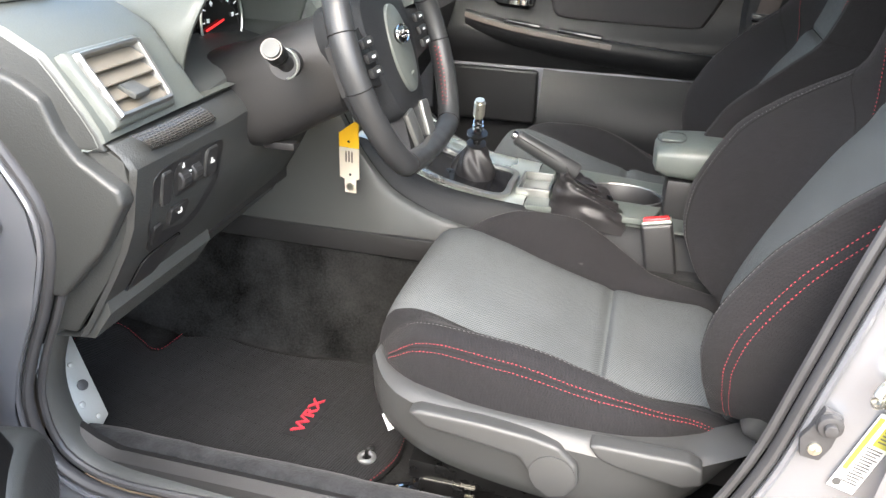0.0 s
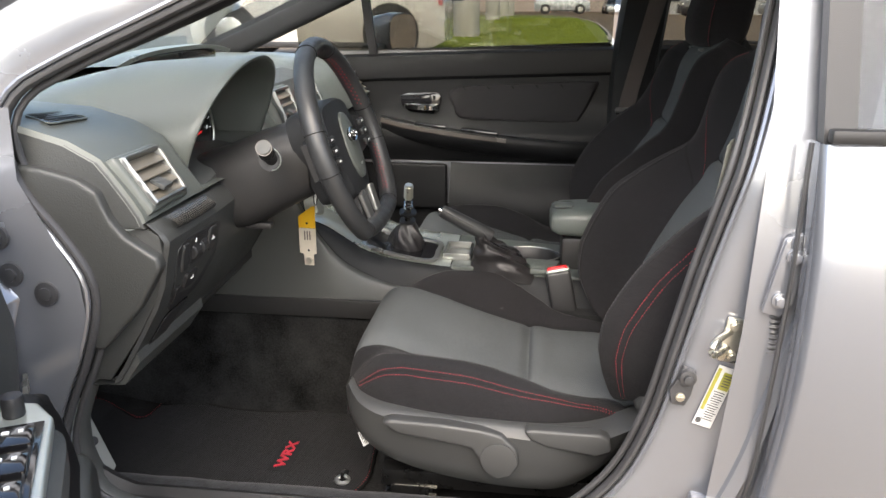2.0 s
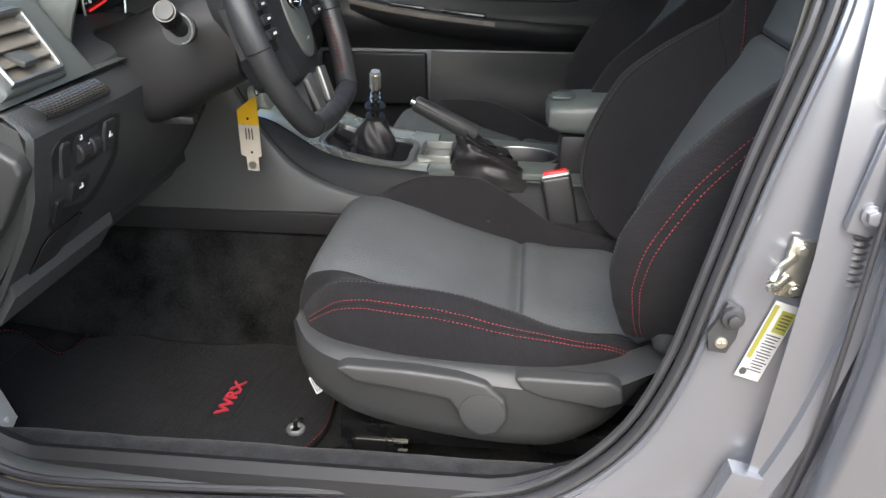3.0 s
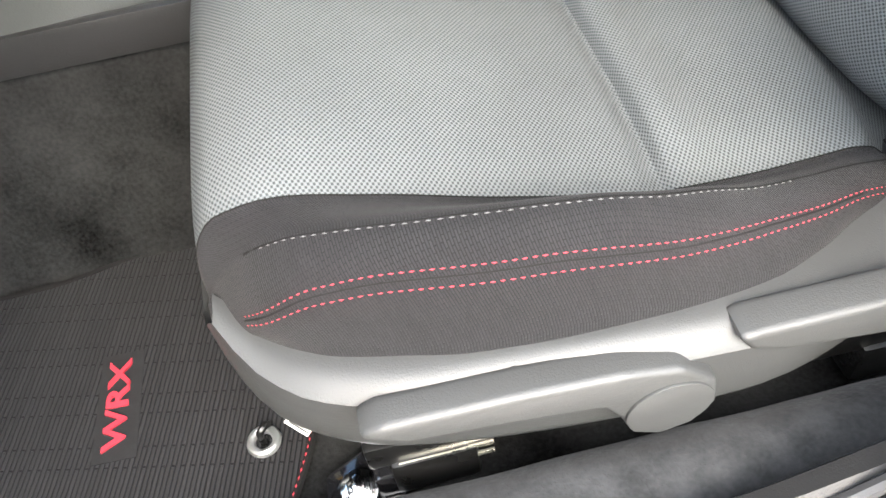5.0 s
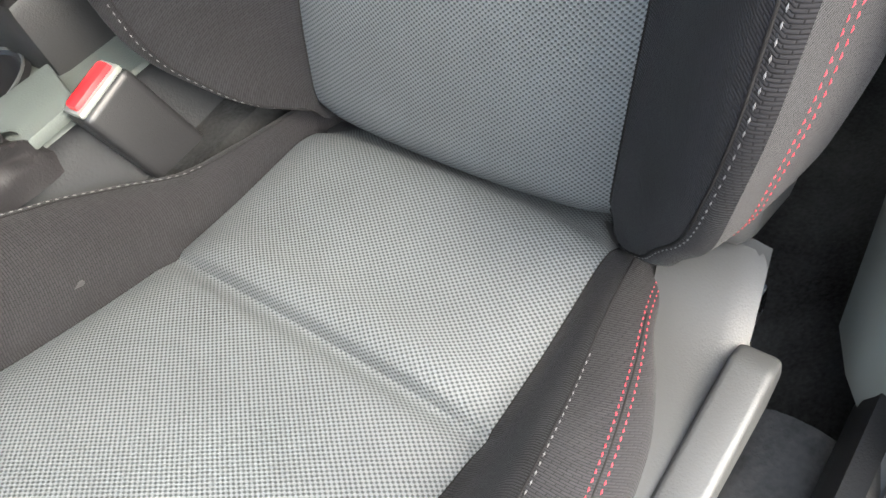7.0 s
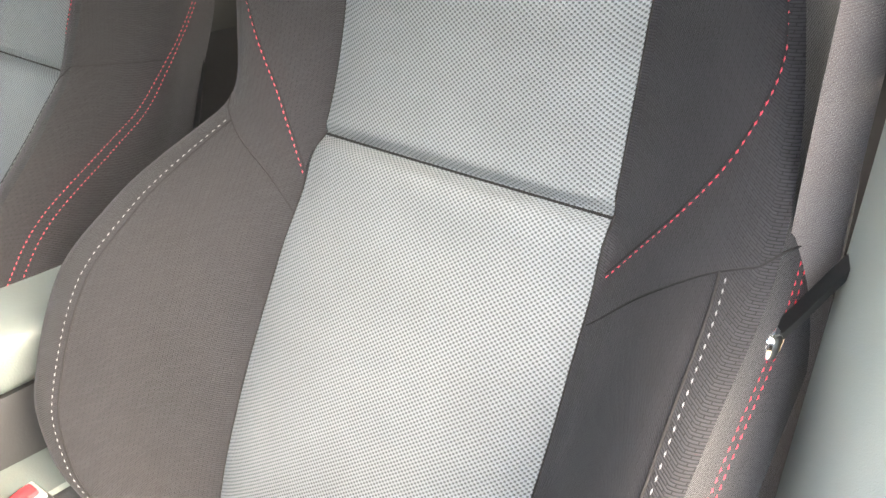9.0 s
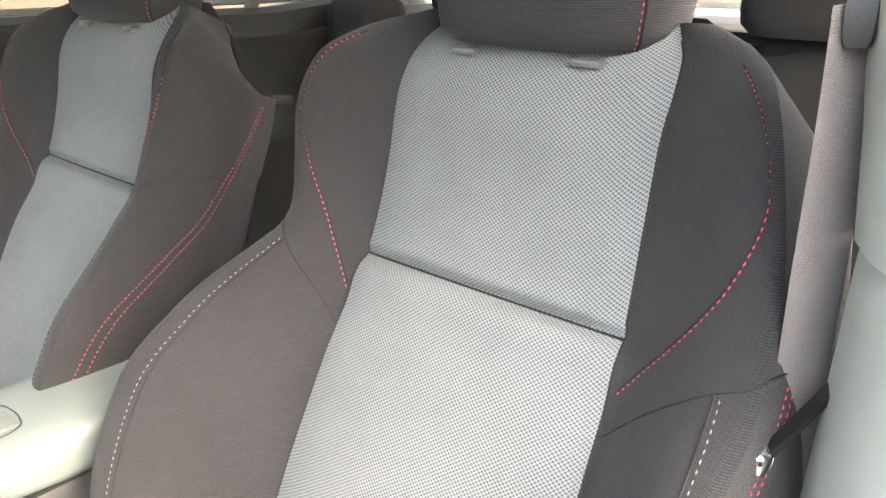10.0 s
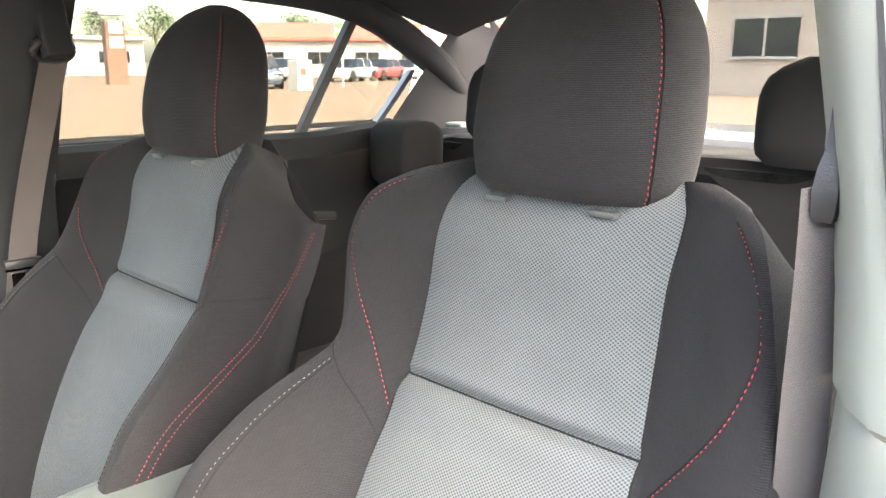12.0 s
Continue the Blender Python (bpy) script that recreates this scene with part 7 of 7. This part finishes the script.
part("tongue_cap", box((0.095, 0.638, 0.846), (0.062, 0.014, 0.016), 0.005), PLASTIC_DARK, pb)
part("height_adjuster", box((0.165, 0.580, 1.245), (0.046, 0.03, 0.11), 0.008, 3, Matrix.Rotation(radians(-16), 4, "X")), TRIM_DARK, pb, "belt height adjuster")
part("upper_loop", tube(smooth_path([(0.132, 0.580, 1.205), (0.145, 0.572, 1.222), (0.178, 0.570, 1.222), (0.192, 0.576, 1.205), (0.178, 0.582, 1.192), (0.146, 0.584, 1.192)], 30, closed=True), 0.007, 8, closed=True), PLASTIC_DARK, pb)
db = thing("seat_belt", (0.11, -0.64, 0.8), "grey-brown seat belt hanging beside the driver's seat", "seat belt", "seat belts")
strap([(0.166, -0.640, 1.115), (0.165, -0.642, 1.05), (0.163, -0.643, 0.96), (0.166, -0.645, 0.86), (0.19, -0.648, 0.70), (0.21, -0.652, 0.55), (0.22, -0.655, 0.42)], 0.046, (0.90, -0.40, 0.1), "webbing", db, "grey-brown webbing")
part("upper_loop", loft([[Vector((0.160 + x * k * 0.8, -0.642 + y * k * 0.8, z)) for x, y in ((-0.016, 0.008), (0.018, 0.006), (0.020, -0.010), (-0.011, -0.011))] for z, k in ((1.092, 0.6), (1.097, 0.85), (1.112, 0.95), (1.126, 0.75), (1.138, 0.4), (1.165, 0.3), (1.17, 0.25))]), PLASTIC, db, "black belt guide")
part("adjuster", box((0.20, -0.645, 1.19), (0.05, 0.03, 0.12), 0.008, 3), TRIM_LIT, db, "belt height adjuster")
part("tongue", tube(smooth_path([(0.118, -0.640, 0.860), (0.130, -0.650, 0.876), (0.147, -0.666, 0.905), (0.158, -0.676, 0.915)], 20), [(0.0045, -0.002), (0.0045, 0.002), (-0.0045, 0.002), (-0.0045, -0.002)]), STEEL, db, "dark steel belt tongue")
part("tongue_tip", box((0.119, -0.640, 0.860), (0.020, 0.014, 0.016), 0.005, 3), CHROME, db)

# ---- driver's door, swung open ----
odoor = thing("driver_door", (-0.93, -0.86, 0.6), "open driver's door with switches on a silver armrest", "car door")
DM = Matrix.Translation((-0.965, -0.84, 0.0)) @ Matrix.Rotation(radians(-62), 4, "Z")  # local x along the open door, y towards its inside face
rows = []
for x in lin(0.02, 1.02, 24):
    f = table(x, [(0.02, -0.05), (0.06, 0.0), (1.0, 0.0)])
    top = table(x, [(0.02, 0.93), (0.2, 0.985), (1.0, 1.02)])
    rows.append([DM @ Vector((x, y + f, z)) for y, z in ((0.03, top), (0.065, top - 0.005), (0.078, top - 0.04), (0.070, 0.86), (0.075, 0.80), (0.085, 0.74), (0.080, 0.66), (0.070, 0.58), (0.085, 0.50), (0.090, 0.42), (0.070, 0.34), (0.03, 0.30))])
trim = part("trim_panel", loft(rows, closed_ring=False, caps=False), PLASTIC_GREY, odoor, "black grained inner trim")
part("door_shell", moved(prism([(0.0, 0.28), (1.05, 0.30), (1.08, 0.9), (1.05, 1.0), (0.0, 0.93)], "y", -0.02, 0.05, 0.008), DM), PAINT, odoor, "silver painted door shell")
part("outer_skin", moved(prism([(-0.02, 0.27), (1.07, 0.29), (1.10, 0.9), (1.07, 1.0), (-0.02, 0.93)], "y", -0.05, -0.021, 0.012), DM), PAINT, odoor)
AM = DM @ Matrix.Translation((0.01, 0.055, 0.012))  # the armrest stands proud of the trim
arm_path = smooth_path([(0.36, 0.06, 0.70), (0.42, 0.105, 0.735), (0.55, 0.115, 0.75), (0.80, 0.115, 0.755), (0.98, 0.09, 0.76)], 24)
part("armrest", loft([[AM @ (p + Vector((0, dy, dz))) for dy, dz in ((-0.05, 0.02), (0.0, 0.02), (0.012, 0.008), (0.012, -0.02), (0.0, -0.05), (-0.04, -0.08))] for p in arm_path], closed_ring=False, caps=False), PLASTIC_GREY, odoor, "padded door armrest")
sw = part("switch_panel", moved(prism([(0.40, 0.062), (0.415, 0.10), (0.45, 0.116), (0.66, 0.120), (0.67, 0.06)], "z", 0.764, 0.778, 0.004, 3), AM), BEZEL, odoor, "satin silver switch panel")
part("switch_well", moved(box((0.545, 0.088, 0.779), (0.17, 0.045, 0.004), 0.003), AM), PIANO, sw)
for k in range(3):
    part("window_switch", moved(box((0.495 + 0.045 * k, 0.088, 0.783), (0.034, 0.034, 0.012), 0.004, 2), AM), PIANO, sw, "window switch")
    part("switch_mark", moved(merge(box((0.490 + 0.045 * k, 0.083, 0.7895), (0.004, 0.006, 0.001)), box((0.490 + 0.045 * k, 0.095, 0.7895), (0.004, 0.004, 0.001))), AM), MARK, sw, smooth=False)
part("mirror_knob", moved(disc((0.435, 0.082, 0.788), (0, 0, 1), 0.010, 0.022, 22, 0.003), AM), PLASTIC_DARK, sw, "mirror adjuster knob")
part("lower_trim", moved(prism([(0.36, 0.77), (0.31, 0.745), (0.25, 0.69), (0.18, 0.61), (0.12, 0.51), (0.08, 0.41), (0.06, 0.33), (0.95, 0.33), (0.95, 0.74), (0.42, 0.745)], "y", 0.05, 0.150, 0.016, 4), DM), DOOR_TRIM, odoor, "black lower door trim round the loudspeaker")
gr = part("speaker_grille", moved(loft([[Vector((0.155 + 0.085 * k * math.cos(a), y + 0.054, 0.472 + 0.085 * k * math.sin(a))) for a in lin(0, 2 * math.pi, 37)[:-1]] for y, k in ((0.030, 1.16), (0.095, 1.04), (0.104, 0.95), (0.107, 0.85), (0.108, 0.1))]), DM), PLASTIC_GREY, odoor, "round speaker grille")
holes = bmesh.new()
for i in range(-13, 14):
    for j in range(-13, 14):
        a, b = i * 0.0062 + (j % 2) * 0.0031, j * 0.0054
        if a * a + b * b < 0.074 ** 2:
            c = Vector((0.155 + a, 0.1622, 0.472 + b))
            vs_ = [holes.verts.new(DM @ (c + Vector((0.0019 * math.cos(t), 0.0006, 0.0019 * math.sin(t))))) for t in lin(0, 2 * math.pi, 7)[:-1]]
            holes.faces.new(vs_)
ho = part("grille_holes", holes, PLASTIC_DARK, gr, smooth=False)
tagged(ho, kind="stuff")
part("door_pocket", moved(box((0.62, 0.10, 0.42), (0.55, 0.06, 0.13), 0.03, 3), DM), PLASTIC_GREY, odoor)
part("pull_handle", moved(box((0.52, 0.085, 0.86), (0.12, 0.02, 0.05), 0.01, 2), DM), PIANO, odoor)
part("inner_handle", moved(box((0.50, 0.098, 0.862), (0.075, 0.010, 0.016), 0.004, 2), DM), CHROME, odoor, "chrome inner handle")
check = part("check_strap", tube([Vector((-0.90, -0.80, 0.62)), Vector((-0.86, -0.86, 0.62))], [(0.003, -0.012), (0.003, 0.012), (-0.003, 0.012), (-0.003, -0.012)]), ZINC, odoor, "steel check strap")


# ---- outside: lawn, lamp bases, parked cars, buildings ----
lawn = thing("lawn", (-1, 30, 0), "sunlit green lawn island in the car park", "lawn", kind="structure")
lawn_poly = smooth_path([(-3.6, 16.5, 0), (-2.4, 14.6, 0), (0, 14.0, 0), (1.3, 15.0, 0), (1.55, 18, 0), (2.2, 30, 0), (2.4, 44, 0), (1.2, 56, 0), (-2, 60, 0), (-4.6, 58, 0), (-4.3, 40, 0), (-4.0, 25, 0)], 80, closed=True)
bm = bmesh.new()
bm.faces.new([bm.verts.new((p.x, p.y, 0.13)) for p in lawn_poly])
part("turf", bm, SOIL, lawn, "clipped turf", smooth=False)
part("kerb", tube([Vector((p.x, p.y, 0.06)) for p in lawn_poly], [(0.08, -0.08), (0.08, 0.07), (-0.08, 0.07), (-0.08, -0.08)], closed=True), CONCRETE, lawn, "pale concrete kerb")
rng = random.Random(4)
blades = bmesh.new()
for _ in range(26000):
    x, y = rng.uniform(-3.8, 1.9), 14.6 + 34 * rng.random() ** 1.7
    if not (-3.4 + (y - 14) * -0.02 < x < 1.2 + (y - 14) * 0.025):
        continue
    h, a = rng.uniform(0.02, 0.05), rng.uniform(0, 6.28)
    w = 0.008 + 0.0003 * y
    c, s = math.cos(a) * w, math.sin(a) * w
    blades.faces.new([blades.verts.new(p) for p in ((x - c, y - s, 0.128), (x + c, y + s, 0.128), (x + rng.uniform(-0.03, 0.03), y, 0.13 + h))])
solo("grass", blades, GRASS, "short sunlit grass blades on the lawn", "grass", kind="stuff", smooth=False)
for i, (x, y) in enumerate(((-2.42, 22.5), (-2.95, 44.0), (-2.9, 55.0), (-2.6, 57.5))):
    lb = thing("lamp_base", (x, y, 0.1), "round pale concrete lamp base on the lawn", "lamp base", "lamp bases")
    part("drum", merge(disc((x, y, 0.62), (0, 0, 1), 0.40, 1.05, 32, 0.03)), CONCRETE, lb, "cast concrete drum")
    part("pole", tube([Vector((x, y, 1.1)), Vector((x, y, 8.0))], 0.09, 12), POLE, lb, "painted steel pole")


def parked_car(at, turn, paint, label, length=4.6, height=1.5, width=1.8, kind_="saloon", tyre=0):
    """A parked vehicle: sculpted body, glasshouse, wheels, lamps."""
    car = thing("parked_car", at, label, "car", "parked cars")
    M = Matrix.Translation(at) @ Matrix.Rotation(radians(turn), 4, "Z")
    L, W, H = length, width, height
    belt = H * 0.63
    van = kind_ != "saloon"
    hood = H * (0.58 if not van else 0.66)
    stations = [(-0.5, 0.34, hood * 0.62, 0.80), (-0.485, 0.22, hood * 0.82, 0.92), (-0.42, 0.20, hood * 0.96, 0.98), (-0.24, 0.20, hood * 1.02, 1.0), (-0.15, 0.20, belt, 1.0), (0.2, 0.20, belt * 1.02, 1.0),
                (0.36, 0.20, belt * 1.03, 1.0), (0.46, 0.24, belt * (1.0 if not van else 1.05), 0.96), (0.5, 0.36, belt * 0.85, 0.86)]
    rows_ = []
    for f, lo, hi, k in stations:
        w = W / 2 * k
        rows_.append([M @ Vector((f * L, s * w * m, lo + (hi - lo) * t)) for s, m, t in ((-1, 0.9, 0), (-1, 1.0, 0.25), (-1, 1.0, 0.7), (-1, 0.94, 0.98), (-1, 0.8, 1.0), (1, 0.8, 1.0), (1, 0.94, 0.98), (1, 1.0, 0.7), (1, 1.0, 0.25), (1, 0.9, 0))])
    part("body", loft(rows_), paint, car)
    gh = [(-0.20, belt, 0.90), (-0.06, H * 0.97, 0.70), (0.10, H, 0.70), (0.24 if not van else 0.44, H * 0.97, 0.68), (0.40 if not van else 0.485, belt * 1.02, 0.86)]
    rows_ = [[M @ Vector((f * L, s * W / 2 * m, z)) for s, m, z in ((-1, 0.92, belt - 0.05), (-1, k, hi), (1, k, hi), (1, 0.92, belt - 0.05))] for f, hi, k in gh]
    glassy = part("glasshouse", loft(rows_), CAR_GLASS, car, "dark car windows", smooth=False)
    part("roof", loft([[M @ Vector((f * L, s * W / 2 * 0.70, z + dz)) for s, dz in ((-1, 0.0), (-0.8, 0.03), (0.8, 0.03), (1, 0.0))] for f, z in ((-0.06, H * 0.97), (0.10, H), (0.24 if not van else 0.44, H * 0.97))], closed_ring=False, caps=False), paint, car)
    for f in (0.05, 0.27):
        for s in (-1, 1):
            part("window_pillar", loft([[M @ Vector((f * L + dx, s * W / 2 * m, z)) for dx in (-0.05, 0.05)] for m, z in ((0.945, belt - 0.02), (0.725, H * 0.98))], closed_ring=False, caps=False), paint, glassy, smooth=False)
    r = tyre or (0.33 if not van else 0.39)
    for f in (-0.32, 0.30):
        for s in (-1, 1):
            c = M @ Vector((f * L, s * W / 2 * 0.93, r))
            ax = M.to_3x3() @ Vector((0, s, 0))
            part("wheel_arch", disc(M @ Vector((f * L, s * W / 2 * 0.90, r + 0.03)), ax, r * 1.17, 0.20, 26), PLASTIC_DARK, car)
            wh = part("wheel", disc(c, ax, r, 0.21, 28, 0.03), TYRE, car, "black tyre")
            part("rim", disc(M @ Vector((f * L, s * W / 2 * 1.01, r)), ax, r * 0.66, 0.06, 22, 0.01), SILVER, wh)
            part("spokes", merge(*[moved(box((0, r * 0.36, 0), (r * 0.13, r * 0.55, 0.02)), Matrix.Translation(M @ Vector((f * L, s * W / 2 * 1.035, r))) @ ax.to_track_quat("Z", "Y").to_matrix().to_4x4() @ Matrix.Rotation(k * 1.2566, 4, "Z")) for k in range(5)]), BEZEL, wh)
    for s in (-1, 1):
        part("headlamp", moved(box((-0.475 * L, s * W * 0.36, hood * 0.80), (0.16, W * 0.17, 0.13), 0.04), M), CHROME, car, "clear headlamp")
        part("tail_lamp", moved(box((0.485 * L, s * W * 0.37, belt * 0.86), (0.10, W * 0.15, 0.16), 0.03), M), CAR_RED, car, "red tail lamp")
    part("lower_trim", moved(box((0, 0, 0.27), (L * 0.6, W * 0.99, 0.12), 0.02), M), PLASTIC_DARK, car)
    return car


parked_car((-4.9, 15.6, 0), 0, CAR_WHITE, "white lifted off-road vehicle parked beyond the windscreen", 5.5, 2.1, 1.95, "suv", 0.5)
parked_car((-4.9, 26, 0), 80, CAR_DARK, "dark parked car beside the lawn", 4.6, 1.6, 1.8, "suv")
parked_car((-5.2, 40, 0), 85, CAR_DARK, "dark parked car far along the lawn", 4.6, 1.5)
parked_car((1.6, 76, 0), 182, CAR_SILVER, "pale van on the far road", 5.2, 2.0, 1.9, "van")
parked_car((6.3, 74, 0), 92, CAR_SILVER, "silver saloon on the far road", 4.5, 1.45)
parked_car((13.0, 66, 0), 5, CAR_DARK, "dark off-road vehicle across the car park", 4.6, 1.75, 1.85, "suv")
parked_car((21.5, 62, 0), 8, CAR_BLUE, "blue hatchback before a pale building", 4.3, 1.5)
parked_car((19.0, 64, 0), 12, CAR_WHITE, "white pickup before a pale building", 4.9, 1.7, 1.85, "suv")
parked_car((21.2, 32, 0), 60, CAR_TEAL, "dark blue-grey parked hatchback", 4.2, 1.5)
for i, (x, y, p) in enumerate(((33.5, 40, CAR_WHITE), (37.0, 41, CAR_RED), (40.5, 42, CAR_WHITE), (44.0, 43, CAR_TEAL), (30.0, 43, CAR_SILVER))):
    parked_car((x, y, 0), 20, p, "car in the far row before a red roof", 4.4, 1.45)
parked_car((11.5, 0.9, 0), 92, CAR_WHITE, "white car parked behind the rear window", 4.7, 1.45)
parked_car((-4.2, -9.0, 0), 4, CAR_SILVER, "silver car behind the camera's side", 4.6, 1.5)


def house(name, x, y, turn, size, wall, roof_mat, label, rise, windows):
    """A long low building with a pitched roof, windows and a door."""
    L, D, H = size
    h = thing(name, (x, y, 0), label, "building")
    M = Matrix.Translation((x, y, 0)) @ Matrix.Rotation(radians(turn), 4, "Z")
    part("wall", moved(box((0, 0, H / 2), (L, D, H)), M), wall, h, smooth=False)
    part("roof", moved(prism([(-D / 2 - 0.6, H), (D / 2 + 0.6, H), (D / 2 + 0.6, H + 0.25), (0.3, H + rise), (-0.3, H + rise), (-D / 2 - 0.6, H + 0.25)], "x", -L / 2 - 0.6, L / 2 + 0.6), M), roof_mat, h, smooth=False)
    for k in range(windows):
        fx = -L / 2 + L * (k + 0.5) / windows
        w = part("window", moved(box((fx, -D / 2 - 0.03, H * 0.52), (L / windows * 0.5, 0.12, H * 0.34)), M), CAR_GLASS, h, smooth=False)
        part("frame", moved(merge(box((fx, -D / 2 - 0.06, H * 0.70), (L / windows * 0.54, 0.14, 0.10)), box((fx, -D / 2 - 0.06, H * 0.34), (L / windows * 0.54, 0.14, 0.10)), box((fx, -D / 2 - 0.06, H * 0.52), (0.08, 0.14, H * 0.34))), M), WALL_WHITE, w, smooth=False)
    part("door", moved(box((L * 0.32, -D / 2 - 0.05, 1.05), (1.1, 0.14, 2.1)), M), ROOF_GREY, h, smooth=False)
    return h


house("pale_hall", 22, 78, -10, (26, 12, 3.1), WALL_WHITE, ROOF_GREY, "long pale hall across the car park", 0.5, 5)
house("red_roofed_shop", 50, 55, -38, (24, 12, 3.0), WALL_WHITE, ROOF_RED, "low shop with a broad red roof", 1.7, 6)
house("pale_house", 36, -1, -92, (30, 12, 4.2), WALL_PINK, ROOF_GREY, "pale brick building behind the car", 1.6, 6)
house("tan_house", -14, 96, 4, (44, 12, 5.0), WALL_PINK, ROOF_GREY, "tan building beyond the far road", 1.8, 8)
house("low_store", -34, -26, 60, (40, 14, 5.5), WALL_WHITE, ROOF_GREY, "white shop front behind the camera", 1.0, 8)
sg = thing("sign_post", (18.7, 42, 0), "tall timber sign pillar with a small roof", "sign")
part("pillar", box((18.7, 42, 1.6), (1.1, 0.5, 3.4), 0.05), TIMBER, sg, smooth=False)
part("cap", prism([(-0.85, 3.6), (0.85, 3.6), (0.95, 3.75), (0, 4.5), (-0.95, 3.75)], "y", 41.5, 42.5), ROOF_GREY, sg, smooth=False).data.transform(Matrix.Translation((18.7, 0, 0)))
part("board", merge(box((18.7, 41.72, 3.0), (0.75, 0.06, 0.7), 0.02), box((18.7, 41.72, 2.2), (0.75, 0.06, 0.6), 0.02)), WALL_WHITE, sg, "pale sign board", smooth=False)
pst = thing("brick_pillar", (25.6, 24.5, 0), "square brick gate pillar in the car park", "pillar")
part("shaft", box((25.6, 24.5, 1.5), (0.6, 0.6, 3.4), 0.02), BRICK_POST, pst, smooth=False)
part("cap", box((25.6, 24.5, 3.25), (0.8, 0.8, 0.14), 0.03), CONCRETE, pst, smooth=False)
crate = thing("utility_box", (20.6, 28, 0), "buff utility cabinet on the car park", "cabinet")
part("cabinet", box((20.6, 28, 0.65), (0.8, 0.7, 1.3), 0.03), CONCRETE, crate, smooth=False)
part("plate", box((20.5, 27.63, 0.8), (0.25, 0.03, 0.3)), TIMBER, crate, smooth=False)
for x, y, h in ((19.6, 30, 9.0), (38, 46, 9.0), (30.0, -8.0, 9.0)):
    lp = thing("street_lamp", (x, y, 0), "tall grey car park lamp", "lamp post", "car park lamps")
    part("pole", tube([Vector((x, y, 0)), Vector((x, y, h))], 0.10, 10), POLE, lp)
    part("head", box((x + 0.5, y, h), (1.2, 0.4, 0.18), 0.05), POLE, lp)
gsn = thing("green_sign", (24.6, 30, 0), "green and white roadside sign", "sign")
part("pole", tube([Vector((24.6, 30, 0)), Vector((24.6, 30, 2.4))], 0.06, 8), POLE, gsn)
part("board", box((24.6, 30, 2.75), (1.0, 0.12, 0.9), 0.02), WALL_WHITE, gsn, smooth=False)
part("band", merge(box((24.6, 29.92, 2.95), (0.96, 0.03, 0.25)), box((24.6, 29.92, 2.50), (0.96, 0.03, 0.28))), GREEN_SIGN, gsn, smooth=False)


def tree(x, y, height, spread, seed):
    t = thing("tree", (x, y, 0), "broad leafy tree in full summer leaf", "tree", "trees")
    r = random.Random(seed)
    trunk = [tube(smooth_path([(x, y, 0), (x + 0.1, y, height * 0.3), (x - 0.05, y + 0.1, height * 0.6)], 10), 0.16, 9)]
    tips = []
    for k in range(9):
        a, h = k * 2.4 + r.random(), height * r.uniform(0.3, 0.6)
        e = Vector((x + math.cos(a) * spread * r.uniform(0.4, 0.8), y + math.sin(a) * spread * r.uniform(0.4, 0.8), h + height * r.uniform(0.15, 0.35)))
        trunk.append(tube(smooth_path([(x, y, h), Vector((x, y, h + 0.4)).lerp(e, 0.5), e], 6), 0.05, 6))
        tips.append(e)
    part("trunk", merge(*trunk), BARK, t)
    bm_ = bmesh.new()
    for e in tips + [Vector((x, y, height * 0.85))]:
        for _ in range(260):
            p = e + Vector((r.gauss(0, 1), r.gauss(0, 1), r.gauss(0, 0.8))) * spread * 0.26
            n_, s_ = Vector((r.gauss(0, 1), r.gauss(0, 1), r.gauss(0, 1))).normalized(), r.uniform(0.08, 0.16)
            u_ = n_.orthogonal().normalized() * s_
            v_ = n_.cross(u_)
            bm_.faces.new([bm_.verts.new(p + q) for q in (u_, v_ * 0.6, -u_, -v_ * 0.6)])
    part("crown", bm_, LEAF, t, "uneven green crown", smooth=False)


tree(16.5, 0.3, 3.9, 1.4, 5)
for k in range(9):
    tree(-6 + k * 8.5, 104 + (k % 3) * 3, 7 + (k % 4), 3.2, 20 + k)
for k in range(6):
    tree(44 + k * 5.5, 74 - k * 6, 5 + (k % 3), 2.8, 60 + k)
